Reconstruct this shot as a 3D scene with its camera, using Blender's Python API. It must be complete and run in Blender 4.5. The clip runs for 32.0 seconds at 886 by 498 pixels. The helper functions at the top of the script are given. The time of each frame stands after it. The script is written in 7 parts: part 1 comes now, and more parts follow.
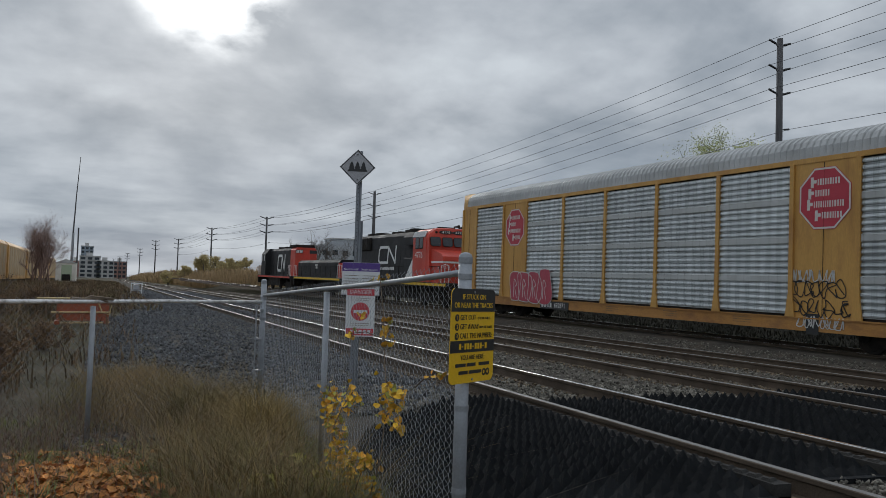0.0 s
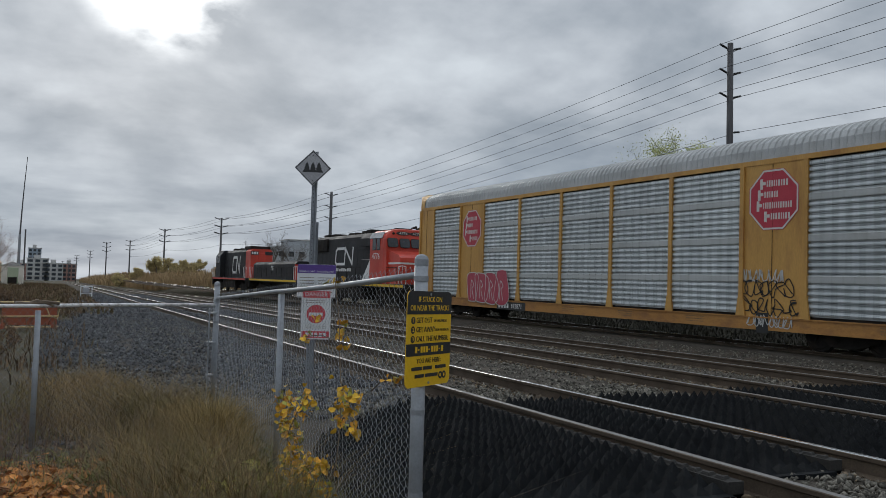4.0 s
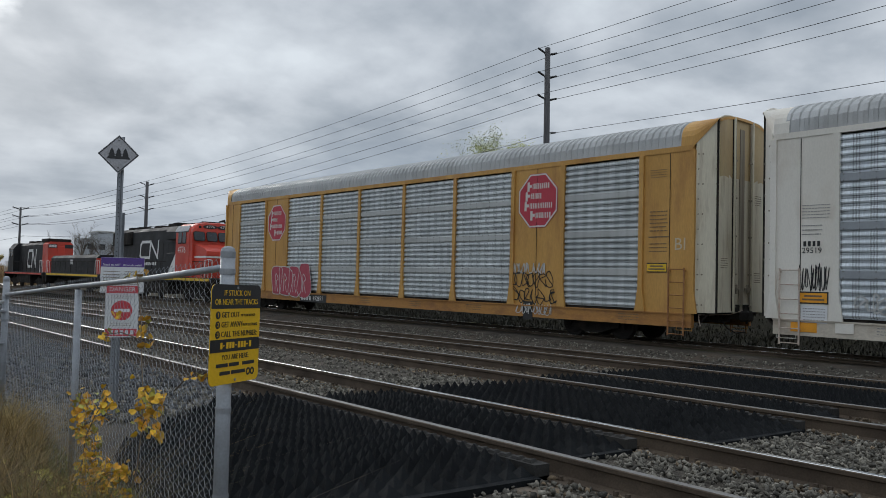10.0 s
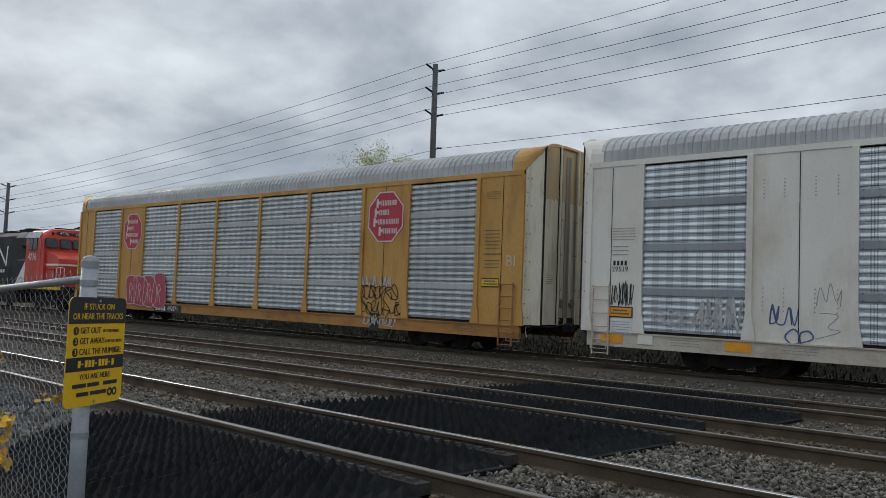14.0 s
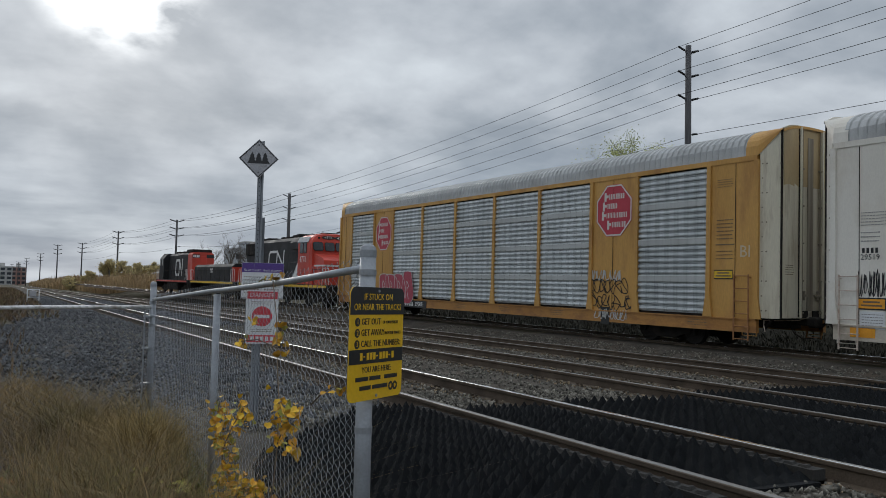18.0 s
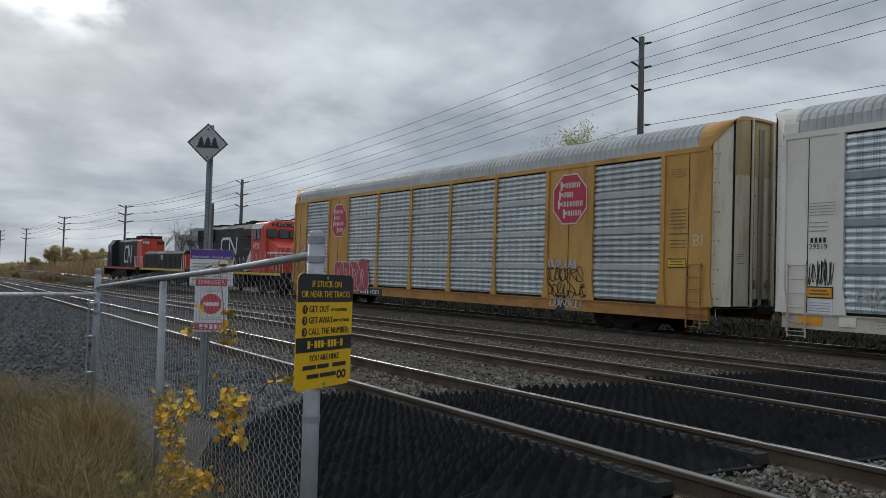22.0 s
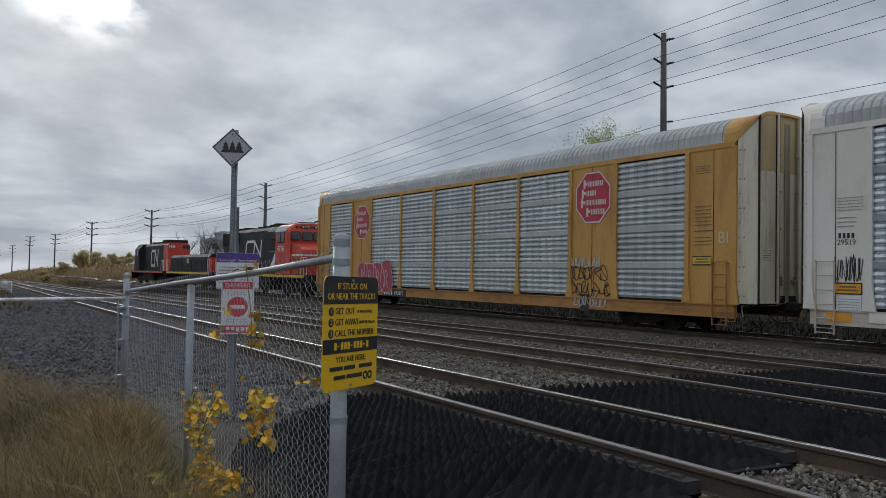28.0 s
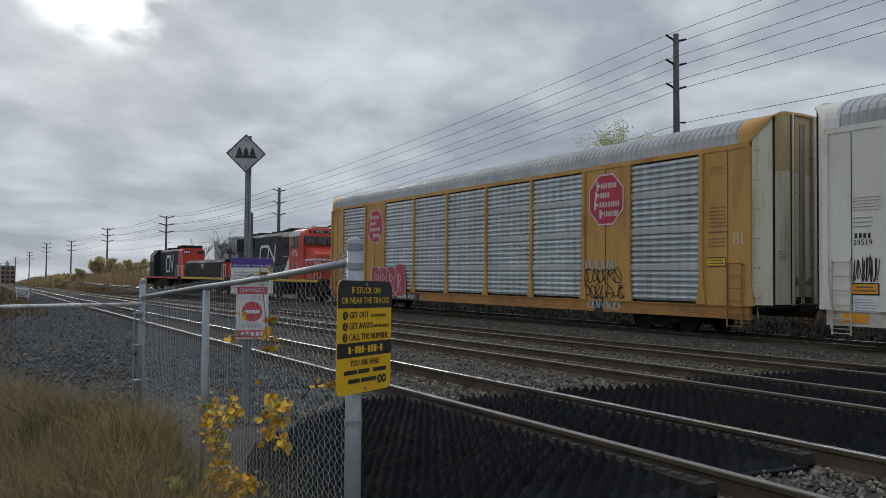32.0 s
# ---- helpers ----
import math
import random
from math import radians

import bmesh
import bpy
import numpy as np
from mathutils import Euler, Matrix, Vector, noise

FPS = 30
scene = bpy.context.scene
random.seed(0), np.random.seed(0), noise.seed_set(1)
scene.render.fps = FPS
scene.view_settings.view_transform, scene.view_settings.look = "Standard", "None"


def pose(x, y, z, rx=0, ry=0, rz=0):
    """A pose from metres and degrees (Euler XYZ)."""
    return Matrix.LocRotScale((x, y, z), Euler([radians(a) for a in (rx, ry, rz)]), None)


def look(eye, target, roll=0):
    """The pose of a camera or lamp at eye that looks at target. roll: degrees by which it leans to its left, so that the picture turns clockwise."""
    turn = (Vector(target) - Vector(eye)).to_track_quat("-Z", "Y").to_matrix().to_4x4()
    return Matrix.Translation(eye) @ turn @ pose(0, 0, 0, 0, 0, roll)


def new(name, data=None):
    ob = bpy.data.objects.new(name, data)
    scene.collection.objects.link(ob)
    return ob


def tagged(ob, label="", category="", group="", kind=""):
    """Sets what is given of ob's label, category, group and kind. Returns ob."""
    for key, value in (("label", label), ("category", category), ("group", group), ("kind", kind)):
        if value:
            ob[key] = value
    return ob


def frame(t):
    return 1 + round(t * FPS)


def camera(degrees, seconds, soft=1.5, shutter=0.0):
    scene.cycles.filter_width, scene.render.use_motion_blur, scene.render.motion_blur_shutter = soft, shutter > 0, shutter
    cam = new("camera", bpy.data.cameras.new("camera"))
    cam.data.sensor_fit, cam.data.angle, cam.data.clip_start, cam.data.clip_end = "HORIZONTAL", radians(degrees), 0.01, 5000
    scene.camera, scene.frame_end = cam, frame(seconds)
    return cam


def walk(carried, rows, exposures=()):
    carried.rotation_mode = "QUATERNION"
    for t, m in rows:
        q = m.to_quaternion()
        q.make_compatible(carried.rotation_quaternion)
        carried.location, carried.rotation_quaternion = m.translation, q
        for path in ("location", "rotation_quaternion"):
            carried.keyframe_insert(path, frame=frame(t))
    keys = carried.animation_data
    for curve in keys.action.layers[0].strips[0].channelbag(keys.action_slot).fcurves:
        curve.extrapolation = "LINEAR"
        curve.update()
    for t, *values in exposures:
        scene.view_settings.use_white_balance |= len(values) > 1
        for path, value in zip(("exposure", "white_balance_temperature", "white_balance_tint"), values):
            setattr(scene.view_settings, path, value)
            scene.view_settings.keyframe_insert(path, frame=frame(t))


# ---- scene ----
cam = camera(58.52, 32.0, soft=0.6)
PATH = [
    (0, -4.341, 0.034, 1.149, -23.01, 2.73, 1.79),
    (0.5, -4.342, 0.032, 1.149, -23.28, 2.66, 1.90),
    (1, -4.343, 0.037, 1.148, -23.54, 2.71, 1.92),
    (1.5, -4.341, 0.041, 1.149, -22.95, 2.75, 1.94),
    (2, -4.336, 0.049, 1.155, -23.23, 2.84, 1.85),
    (2.5, -4.340, 0.050, 1.154, -23.52, 2.88, 1.79),
    (4.5, -4.287, 0.070, 1.158, -29.52, 2.88, 1.08),
    (5, -4.240, 0.051, 1.162, -37.99, 2.93, 0.88),
    (5.5, -4.206, 0.042, 1.158, -44.34, 2.94, 0.95),
    (6, -4.214, 0.049, 1.155, -44.28, 2.89, 1.23),
    (6.5, -4.226, 0.047, 1.158, -44.12, 2.82, 1.51),
    (7, -4.228, 0.047, 1.159, -44.03, 2.78, 1.58),
    (7.5, -4.224, 0.048, 1.160, -43.82, 2.80, 1.62),
    (8, -4.225, 0.044, 1.162, -43.65, 2.82, 1.43),
    (8.5, -4.231, 0.052, 1.159, -43.40, 2.84, 1.36),
    (9, -4.237, 0.064, 1.155, -40.42, 2.76, 1.26),
    (9.5, -4.234, 0.063, 1.154, -38.92, 2.71, 1.11),
    (10, -4.234, 0.059, 1.152, -38.55, 2.72, 1.09),
    (10.5, -4.238, 0.063, 1.153, -38.10, 2.65, 0.97),
    (11, -4.241, 0.058, 1.153, -37.10, 2.64, 0.90),
    (11.5, -4.236, 0.062, 1.154, -36.52, 2.54, 0.85),
    (12, -4.235, 0.065, 1.154, -36.34, 2.45, 0.99),
    (12.5, -4.223, 0.068, 1.156, -36.30, 2.38, 1.28),
    (13, -4.200, 0.057, 1.168, -44.45, 3.23, 2.16),
    (13.5, -4.194, 0.070, 1.169, -46.53, 3.77, 2.22),
    (15.5, -4.026, 0.476, 1.144, -48.23, 4.10, 0.04),
    (16, -4.017, 0.501, 1.142, -47.30, 3.92, 0.30),
    (16.5, -4.009, 0.525, 1.139, -40.46, 3.78, 0.53),
    (17, -4.020, 0.537, 1.132, -32.43, 3.38, 0.88),
    (17.5, -4.044, 0.549, 1.130, -29.11, 3.15, 1.11),
    (18, -4.034, 0.554, 1.129, -28.97, 3.14, 1.28),
    (18.5, -4.035, 0.561, 1.127, -28.82, 3.00, 1.52),
    (19, -4.029, 0.561, 1.127, -28.78, 2.92, 1.35),
    (19.5, -4.020, 0.569, 1.129, -28.70, 2.80, 0.91),
    (20, -4.017, 0.573, 1.127, -29.35, 2.51, 0.83),
    (20.5, -4.010, 0.580, 1.128, -29.85, 2.37, 0.97),
    (21, -4.006, 0.575, 1.128, -31.25, 2.35, 1.14),
    (21.5, -4.005, 0.570, 1.128, -32.18, 2.33, 1.37),
    (22, -4.000, 0.572, 1.127, -32.25, 2.34, 1.41),
    (22.5, -4.001, 0.567, 1.126, -32.42, 2.34, 1.43),
    (23, -3.997, 0.571, 1.127, -32.42, 2.26, 1.33),
    (23.5, -4.000, 0.566, 1.128, -32.45, 2.22, 1.25),
    (24, -3.997, 0.564, 1.128, -32.38, 2.31, 0.95),
    (24.5, -3.995, 0.569, 1.129, -32.41, 2.28, 0.47),
    (26.5, -4.011, 0.558, 1.128, -31.64, 2.38, 1.03),
    (27, -4.007, 0.561, 1.128, -30.78, 2.30, 1.07),
    (27.5, -4.010, 0.556, 1.128, -30.68, 2.26, 1.04),
    (28, -4.015, 0.554, 1.130, -30.58, 2.33, 0.76),
    (28.5, -4.015, 0.555, 1.131, -30.53, 2.40, 0.51),
    (29, -4.016, 0.559, 1.131, -30.36, 2.47, 0.37),
    (29.5, -4.012, 0.559, 1.129, -30.24, 2.52, 0.26),
    (30, -4.013, 0.559, 1.129, -30.01, 2.64, 0.23),
    (30.5, -4.016, 0.550, 1.130, -29.83, 2.59, 0.31),
    (31, -4.015, 0.541, 1.130, -29.75, 2.55, 0.35),
    (31.5, -4.018, 0.539, 1.129, -29.68, 2.58, 0.42),
    (32, -4.021, 0.541, 1.130, -29.62, 2.57, 0.34),
]
walk(cam, [(t, Matrix.Translation((x, y, z)) @ pose(0, 0, 0, 0, 0, yaw) @ pose(0, 0, 0, 90 + pitch) @ pose(0, 0, 0, 0, 0, roll))
           for t, x, y, z, yaw, pitch, roll in PATH],
     exposures=[(0, 0.12), (4.5, 0.28), (6, 0.5), (8, 0.5), (9.5, 0.38), (13, 0.4), (16, 0.44), (17.5, 0.27), (20, 0.2), (22.5, 0.3), (24, 0.33), (27, 0.28), (32, 0.25)])

# how far the train has rolled along the track, in metres
TRAIN = [
    (0, 0.000), (0.5, 0.000), (1, 0.000), (1.5, 0.000), (2, 0.000), (2.5, 0.000), (4.5, 0.030), (5, 0.109), (5.5, 0.251),
    (6, 0.427), (6.5, 0.594), (7, 0.751), (7.5, 0.903), (8, 1.062), (8.5, 1.227), (9, 1.404), (9.5, 1.600), (10, 1.814), (10.5, 2.032),
    (11, 2.254), (11.5, 2.479), (12, 2.689), (12.5, 2.876), (13, 3.069), (13.5, 3.293), (15.5, 3.710), (16, 3.920), (16.5, 4.170),
    (17, 4.410), (17.5, 4.580), (18, 4.655), (18.5, 4.630), (19, 4.580), (19.5, 4.540), (20, 4.540), (20.5, 4.540), (21, 4.540),
    (21.5, 4.540), (22, 4.540), (22.5, 4.540), (23, 4.540), (23.5, 4.540), (24, 4.540), (24.5, 4.540), (26.5, 4.540), (27, 4.540),
    (27.5, 4.540), (28, 4.540), (28.5, 4.540), (29, 4.540), (29.5, 4.540), (30, 4.540), (30.5, 4.540), (31, 4.540), (31.5, 4.540),
    (32, 4.540),
]

# ---------- light ----------
SUN_AZ, SUN_EL = 6.0, 20.5      # degrees right of +y, and above the horizon


def make_world():
    w = bpy.data.worlds.new("overcast_sky")
    scene.world = w
    w.use_nodes = True
    nt = w.node_tree
    nt.nodes.clear()
    N, L = nt.nodes.new, nt.links.new

    def math_(op, a, b=None, clamp=False):
        n = N("ShaderNodeMath")
        n.operation, n.use_clamp = op, clamp
        for i, v in enumerate((a, b)):
            if v is None:
                continue
            if isinstance(v, (int, float)):
                n.inputs[i].default_value = v
            else:
                L(v, n.inputs[i])
        return n.outputs[0]

    tc = N("ShaderNodeTexCoord")
    sep = N("ShaderNodeSeparateXYZ")
    L(tc.outputs["Generated"], sep.inputs[0])
    up = math_("MAXIMUM", sep.outputs[2], 0.0)
    den = math_("ADD", up, 0.34)
    com = N("ShaderNodeCombineXYZ")
    L(math_("DIVIDE", sep.outputs[0], den), com.inputs[0])
    L(math_("DIVIDE", sep.outputs[1], den), com.inputs[1])
    big = N("ShaderNodeTexNoise")
    big.inputs["Scale"].default_value, big.inputs["Detail"].default_value = 2.2, 12.0
    big.inputs["Roughness"].default_value, big.inputs["Distortion"].default_value = 0.52, 0.2
    L(com.outputs[0], big.inputs["Vector"])
    small = N("ShaderNodeTexNoise")
    small.inputs["Scale"].default_value, small.inputs["Detail"].default_value = 7.0, 6.0
    L(com.outputs[0], small.inputs["Vector"])
    mixed = math_("ADD", math_("MULTIPLY", big.outputs[0], 0.74), math_("MULTIPLY", small.outputs[0], 0.26))
    ramp = N("ShaderNodeValToRGB")
    e = ramp.color_ramp.elements
    e[0].position, e[0].color = 0.36, (0.285, 0.33, 0.385, 1)
    e[1].position, e[1].color = 0.66, (0.635, 0.69, 0.745, 1)
    m = e.new(0.46)
    m.color = (0.385, 0.43, 0.485, 1)
    m = e.new(0.54)
    m.color = (0.49, 0.535, 0.59, 1)
    L(mixed, ramp.inputs[0])
    # brightening of the cloud round the hidden sun
    az, el = radians(SUN_AZ), radians(SUN_EL)
    vec = N("ShaderNodeVectorMath")
    vec.operation = "DOT_PRODUCT"
    vec.inputs[1].default_value = (math.sin(az) * math.cos(el), math.cos(az) * math.cos(el), math.sin(el))
    L(tc.outputs["Generated"], vec.inputs[0])
    glow = N("ShaderNodeMapRange")
    glow.inputs[1].default_value, glow.inputs[2].default_value = 0.9942, 0.9994
    glow.inputs[3].default_value, glow.inputs[4].default_value = 0.0, 1.0
    L(vec.outputs["Value"], glow.inputs[0])
    halo = N("ShaderNodeMapRange")
    halo.inputs[1].default_value, halo.inputs[2].default_value = 0.955, 0.9994
    L(vec.outputs["Value"], halo.inputs[0])
    patch = math_("MULTIPLY", math_("POWER", glow.outputs[0], 1.6), math_("SUBTRACT", math_("MULTIPLY", mixed, 8.0), 3.4, True))
    thin = math_("ADD", patch, math_("MULTIPLY", math_("POWER", halo.outputs[0], 2.0), 0.05))
    add = N("ShaderNodeMix")
    add.data_type, add.blend_type = "RGBA", "ADD"
    add.inputs[0].default_value = 1.0
    # far cloud layers sink into blue-grey towards the horizon, in long level bands
    hz = N("ShaderNodeMapRange")
    hz.inputs[1].default_value, hz.inputs[2].default_value, hz.inputs[3].default_value, hz.inputs[4].default_value = 0.0, 0.2, 0.8, 0.0
    L(up, hz.inputs[0])
    lv = N("ShaderNodeCombineXYZ")
    L(math_("MULTIPLY", sep.outputs[0], 6.0), lv.inputs[0])
    L(math_("MULTIPLY", sep.outputs[1], 6.0), lv.inputs[1])
    L(math_("MULTIPLY", sep.outputs[2], 34.0), lv.inputs[2])
    bn = N("ShaderNodeTexNoise")
    bn.inputs["Scale"].default_value, bn.inputs["Detail"].default_value = 1.0, 6.0
    L(lv.outputs[0], bn.inputs["Vector"])
    br = N("ShaderNodeValToRGB")
    be = br.color_ramp.elements
    be[0].position, be[0].color = 0.40, (0.215, 0.285, 0.385, 1)
    be[1].position, be[1].color = 0.60, (0.50, 0.58, 0.67, 1)
    L(bn.outputs[0], br.inputs[0])
    hm = N("ShaderNodeMix")
    hm.data_type = "RGBA"
    L(hz.outputs[0], hm.inputs[0])
    L(ramp.outputs[0], hm.inputs[6])
    L(br.outputs[0], hm.inputs[7])
    L(hm.outputs[2], add.inputs[6])
    comb = N("ShaderNodeCombineXYZ")
    for i, k in enumerate((2.3, 2.3, 2.25)):
        L(math_("MULTIPLY", thin, k), comb.inputs[i])
    L(comb.outputs[0], add.inputs[7])
    sky = N("ShaderNodeTexSky")
    sky.sky_type, sky.sun_disc = "NISHITA", False
    sky.sun_elevation, sky.sun_rotation = el, az
    bg1, bg2, out = N("ShaderNodeBackground"), N("ShaderNodeBackground"), N("ShaderNodeOutputWorld")
    L(add.outputs[2], bg1.inputs[0])
    over = N("ShaderNodeMapRange")
    over.inputs[1].default_value, over.inputs[2].default_value, over.inputs[3].default_value, over.inputs[4].default_value = 0.35, 1.0, 0.84, 1.6
    L(up, over.inputs[0])
    L(over.outputs[0], bg1.inputs[1])
    L(sky.outputs[0], bg2.inputs[0])
    bg2.inputs[1].default_value = 0.002
    sh = N("ShaderNodeAddShader")
    L(bg1.outputs[0], sh.inputs[0])
    L(bg2.outputs[0], sh.inputs[1])
    L(sh.outputs[0], out.inputs[0])


make_world()
sun = new("sun", bpy.data.lights.new("sun", "SUN"))
sun.data.energy, sun.data.angle, sun.data.color = 0.5, radians(25), (1.0, 0.96, 0.9)
sun.matrix_world = look((0, 0, 0), (-math.sin(radians(SUN_AZ)) * math.cos(radians(SUN_EL)), -math.cos(radians(SUN_AZ)) * math.cos(radians(SUN_EL)), -math.sin(radians(SUN_EL))))


# ---------- materials ----------
def mat(name, c, c2=None, scale=3.0, fine=40.0, rough=0.6, metal=0.0, bump=0.15, stain=None, stain_amount=0.0, stain_scale=1.2,
        stretch=(1, 1, 1), vary=0.0, island=False, coords="Object", dist=0.02, grain=0.2, spec=0.5):
    """Two-scale surface: c to c2 by a broad noise, fine grain and bump, and stains of a third colour."""
    m = bpy.data.materials.new(name)
    m.use_nodes = True
    nt = m.node_tree
    N, L = nt.nodes.new, nt.links.new
    b = nt.nodes["Principled BSDF"]
    c2 = c2 or tuple(v * 0.72 for v in c)
    tc, mp = N("ShaderNodeTexCoord"), N("ShaderNodeMapping")
    mp.inputs["Scale"].default_value = stretch
    L(tc.outputs[coords], mp.inputs[0])
    n1, n2 = N("ShaderNodeTexNoise"), N("ShaderNodeTexNoise")
    n1.inputs["Scale"].default_value, n1.inputs["Detail"].default_value = scale, 5.0
    n2.inputs["Scale"].default_value, n2.inputs["Detail"].default_value = fine, 4.0
    for n in (n1, n2):
        L(mp.outputs[0], n.inputs["Vector"])
    mix = N("ShaderNodeMix")
    mix.data_type = "RGBA"
    rg = N("ShaderNodeMapRange")
    rg.inputs[1].default_value, rg.inputs[2].default_value = 0.3, 0.7
    L(n1.outputs[0], rg.inputs[0])
    L(rg.outputs[0], mix.inputs[0])
    mix.inputs[6].default_value, mix.inputs[7].default_value = (*c, 1), (*c2, 1)
    last = mix.outputs[2]
    g = N("ShaderNodeMix")
    g.data_type, g.blend_type = "RGBA", "MULTIPLY"
    g.inputs[0].default_value = 1.0
    gr = N("ShaderNodeMapRange")
    gr.inputs[1].default_value, gr.inputs[2].default_value, gr.inputs[3].default_value, gr.inputs[4].default_value = 0.3, 0.7, 1 - grain, 1 + grain
    L(n2.outputs[0], gr.inputs[0])
    L(last, g.inputs[6])
    L(gr.outputs[0], g.inputs[7])
    last = g.outputs[2]
    if stain:
        n3, r3, s3 = N("ShaderNodeTexNoise"), N("ShaderNodeMapRange"), N("ShaderNodeMix")
        n3.inputs["Scale"].default_value, n3.inputs["Detail"].default_value, n3.inputs["Roughness"].default_value = stain_scale, 8.0, 0.65
        L(mp.outputs[0], n3.inputs["Vector"])
        r3.inputs[1].default_value, r3.inputs[2].default_value, r3.inputs[4].default_value = 0.5, 0.72, stain_amount
        L(n3.outputs[0], r3.inputs[0])
        s3.data_type = "RGBA"
        L(r3.outputs[0], s3.inputs[0])
        L(last, s3.inputs[6])
        s3.inputs[7].default_value = (*stain, 1)
        last = s3.outputs[2]
    if vary or island:
        src = N("ShaderNodeNewGeometry").outputs["Random Per Island"] if island else N("ShaderNodeObjectInfo").outputs["Random"]
        hs, vr = N("ShaderNodeHueSaturation"), N("ShaderNodeMapRange")
        vr.inputs[3].default_value, vr.inputs[4].default_value = 1 - vary, 1 + vary
        L(src, vr.inputs[0])
        L(vr.outputs[0], hs.inputs["Value"])
        L(last, hs.inputs["Color"])
        last = hs.outputs[0]
    L(last, b.inputs["Base Color"])
    b.inputs["Metallic"].default_value = metal
    b.inputs["Specular IOR Level"].default_value = spec
    rr = N("ShaderNodeMapRange")
    rr.inputs[1].default_value, rr.inputs[2].default_value = 0.3, 0.7
    rr.inputs[3].default_value, rr.inputs[4].default_value = max(rough - 0.12, 0.03), min(rough + 0.12, 1.0)
    L(n1.outputs[0], rr.inputs[0])
    L(rr.outputs[0], b.inputs["Roughness"])
    if bump:
        bp = N("ShaderNodeBump")
        bp.inputs["Strength"].default_value, bp.inputs["Distance"].default_value = bump, dist
        L(n2.outputs[0], bp.inputs["Height"])
        L(bp.outputs[0], b.inputs["Normal"])
    return m


def plain(name, c, rough=0.5, metal=0.0):
    """Small painted marks."""
    return mat(name, c, tuple(v * 0.85 for v in c), 6.0, 80.0, rough, metal, 0.04, grain=0.06)


M_BALLAST = mat("ballast", (0.092, 0.081, 0.067), (0.052, 0.046, 0.039), 1.5, 24, 0.92, 0, 0.9, (0.12, 0.085, 0.06), 0.55, 0.8, dist=0.05, spec=0.1)
M_STONE = mat("crushed_stone", (0.19, 0.175, 0.143), (0.085, 0.078, 0.064), 9, 60, 0.9, 0, 0.4, vary=0.65, island=True)
M_SOIL = mat("soil", (0.085, 0.070, 0.047), (0.052, 0.047, 0.03), 1.2, 18, 0.95, 0, 0.8, (0.05, 0.06, 0.024), 0.7, 0.7, dist=0.05, spec=0.1)
# Near-black bank: the shade beneath and behind the cars is painted into this colour.
M_BANKSHADE = mat("shade_painted_bank", (0.030, 0.027, 0.019), (0.018, 0.017, 0.012), 1.2, 18, 0.95, 0, 0.8, (0.045, 0.045, 0.022), 0.5, 0.7, dist=0.05, spec=0.1)
M_RAILSIDE = mat("rusty_rail", (0.108, 0.078, 0.052), (0.066, 0.048, 0.034), 2.5, 70, 0.85, 0.1, 0.3)
M_RAILTOP = mat("polished_rail_head", (0.80, 0.79, 0.78), (0.66, 0.65, 0.64), 3, 60, 0.22, 0.95, 0.03)
M_RAILDULL = mat("dull_rail_head", (0.26, 0.25, 0.235), (0.17, 0.16, 0.15), 3, 60, 0.42, 0.6, 0.05)
M_TIE = mat("weathered_tie", (0.17, 0.135, 0.10), (0.10, 0.08, 0.062), 3, 40, 0.9, 0, 0.5, (0.2, 0.14, 0.085), 0.5, 2.0, (6, 6, 1), vary=0.3)
M_RUBBER = mat("black_rubber", (0.0105, 0.012, 0.0135), (0.006, 0.007, 0.008), 5, 90, 0.75, 0, 0.4, (0.019, 0.019, 0.018), 0.35, 3.5, spec=0.12)
M_RUBBERWORN = mat("dusty_rubber", (0.045, 0.043, 0.040), (0.022, 0.021, 0.020), 3, 60, 0.85, 0, 0.3, (0.06, 0.05, 0.04), 0.5, 2.5, spec=0.2)
M_GALV = mat("galvanised_steel", (0.325, 0.345, 0.37), (0.265, 0.28, 0.30), 8, 90, 0.5, 0.45, 0.04, (0.30, 0.30, 0.30), 0.3, 2.0, grain=0.08)
M_RUSTGALV = mat("rust_flecked_steel", (0.74, 0.74, 0.74), (0.62, 0.61, 0.60), 8, 90, 0.6, 0.0, 0.04, (0.16, 0.11, 0.07), 0.9, 9.0, grain=0.1)
M_WIRE = mat("galvanised_wire", (0.33, 0.35, 0.37), (0.24, 0.255, 0.275), 30, 120, 0.45, 0.6, 0.0)
M_OCHRE = mat("ochre_paint", (0.585, 0.322, 0.08), (0.48, 0.255, 0.06), 0.9, 30, 0.55, 0, 0.06, (0.30, 0.13, 0.04), 0.8, 1.5, (1, 1, 0.25), grain=0.08)
M_OCHRESILL = mat("rust_streaked_ochre", (0.45, 0.215, 0.05), (0.36, 0.165, 0.042), 0.9, 30, 0.6, 0, 0.08, (0.20, 0.085, 0.035), 0.85, 2.2, (1, 0.5, 1), grain=0.1)
M_SILLPALE = mat("dirty_pale_sill", (0.60, 0.54, 0.45), (0.48, 0.42, 0.34), 0.9, 30, 0.6, 0, 0.08, (0.30, 0.22, 0.15), 0.7, 2.2, (1, 0.5, 1), grain=0.1)
M_LADDERPALE = mat("rusting_pale_paint", (0.56, 0.48, 0.41), (0.46, 0.37, 0.30), 6, 60, 0.65, 0, 0.1, (0.30, 0.15, 0.08), 0.7, 8, grain=0.1)
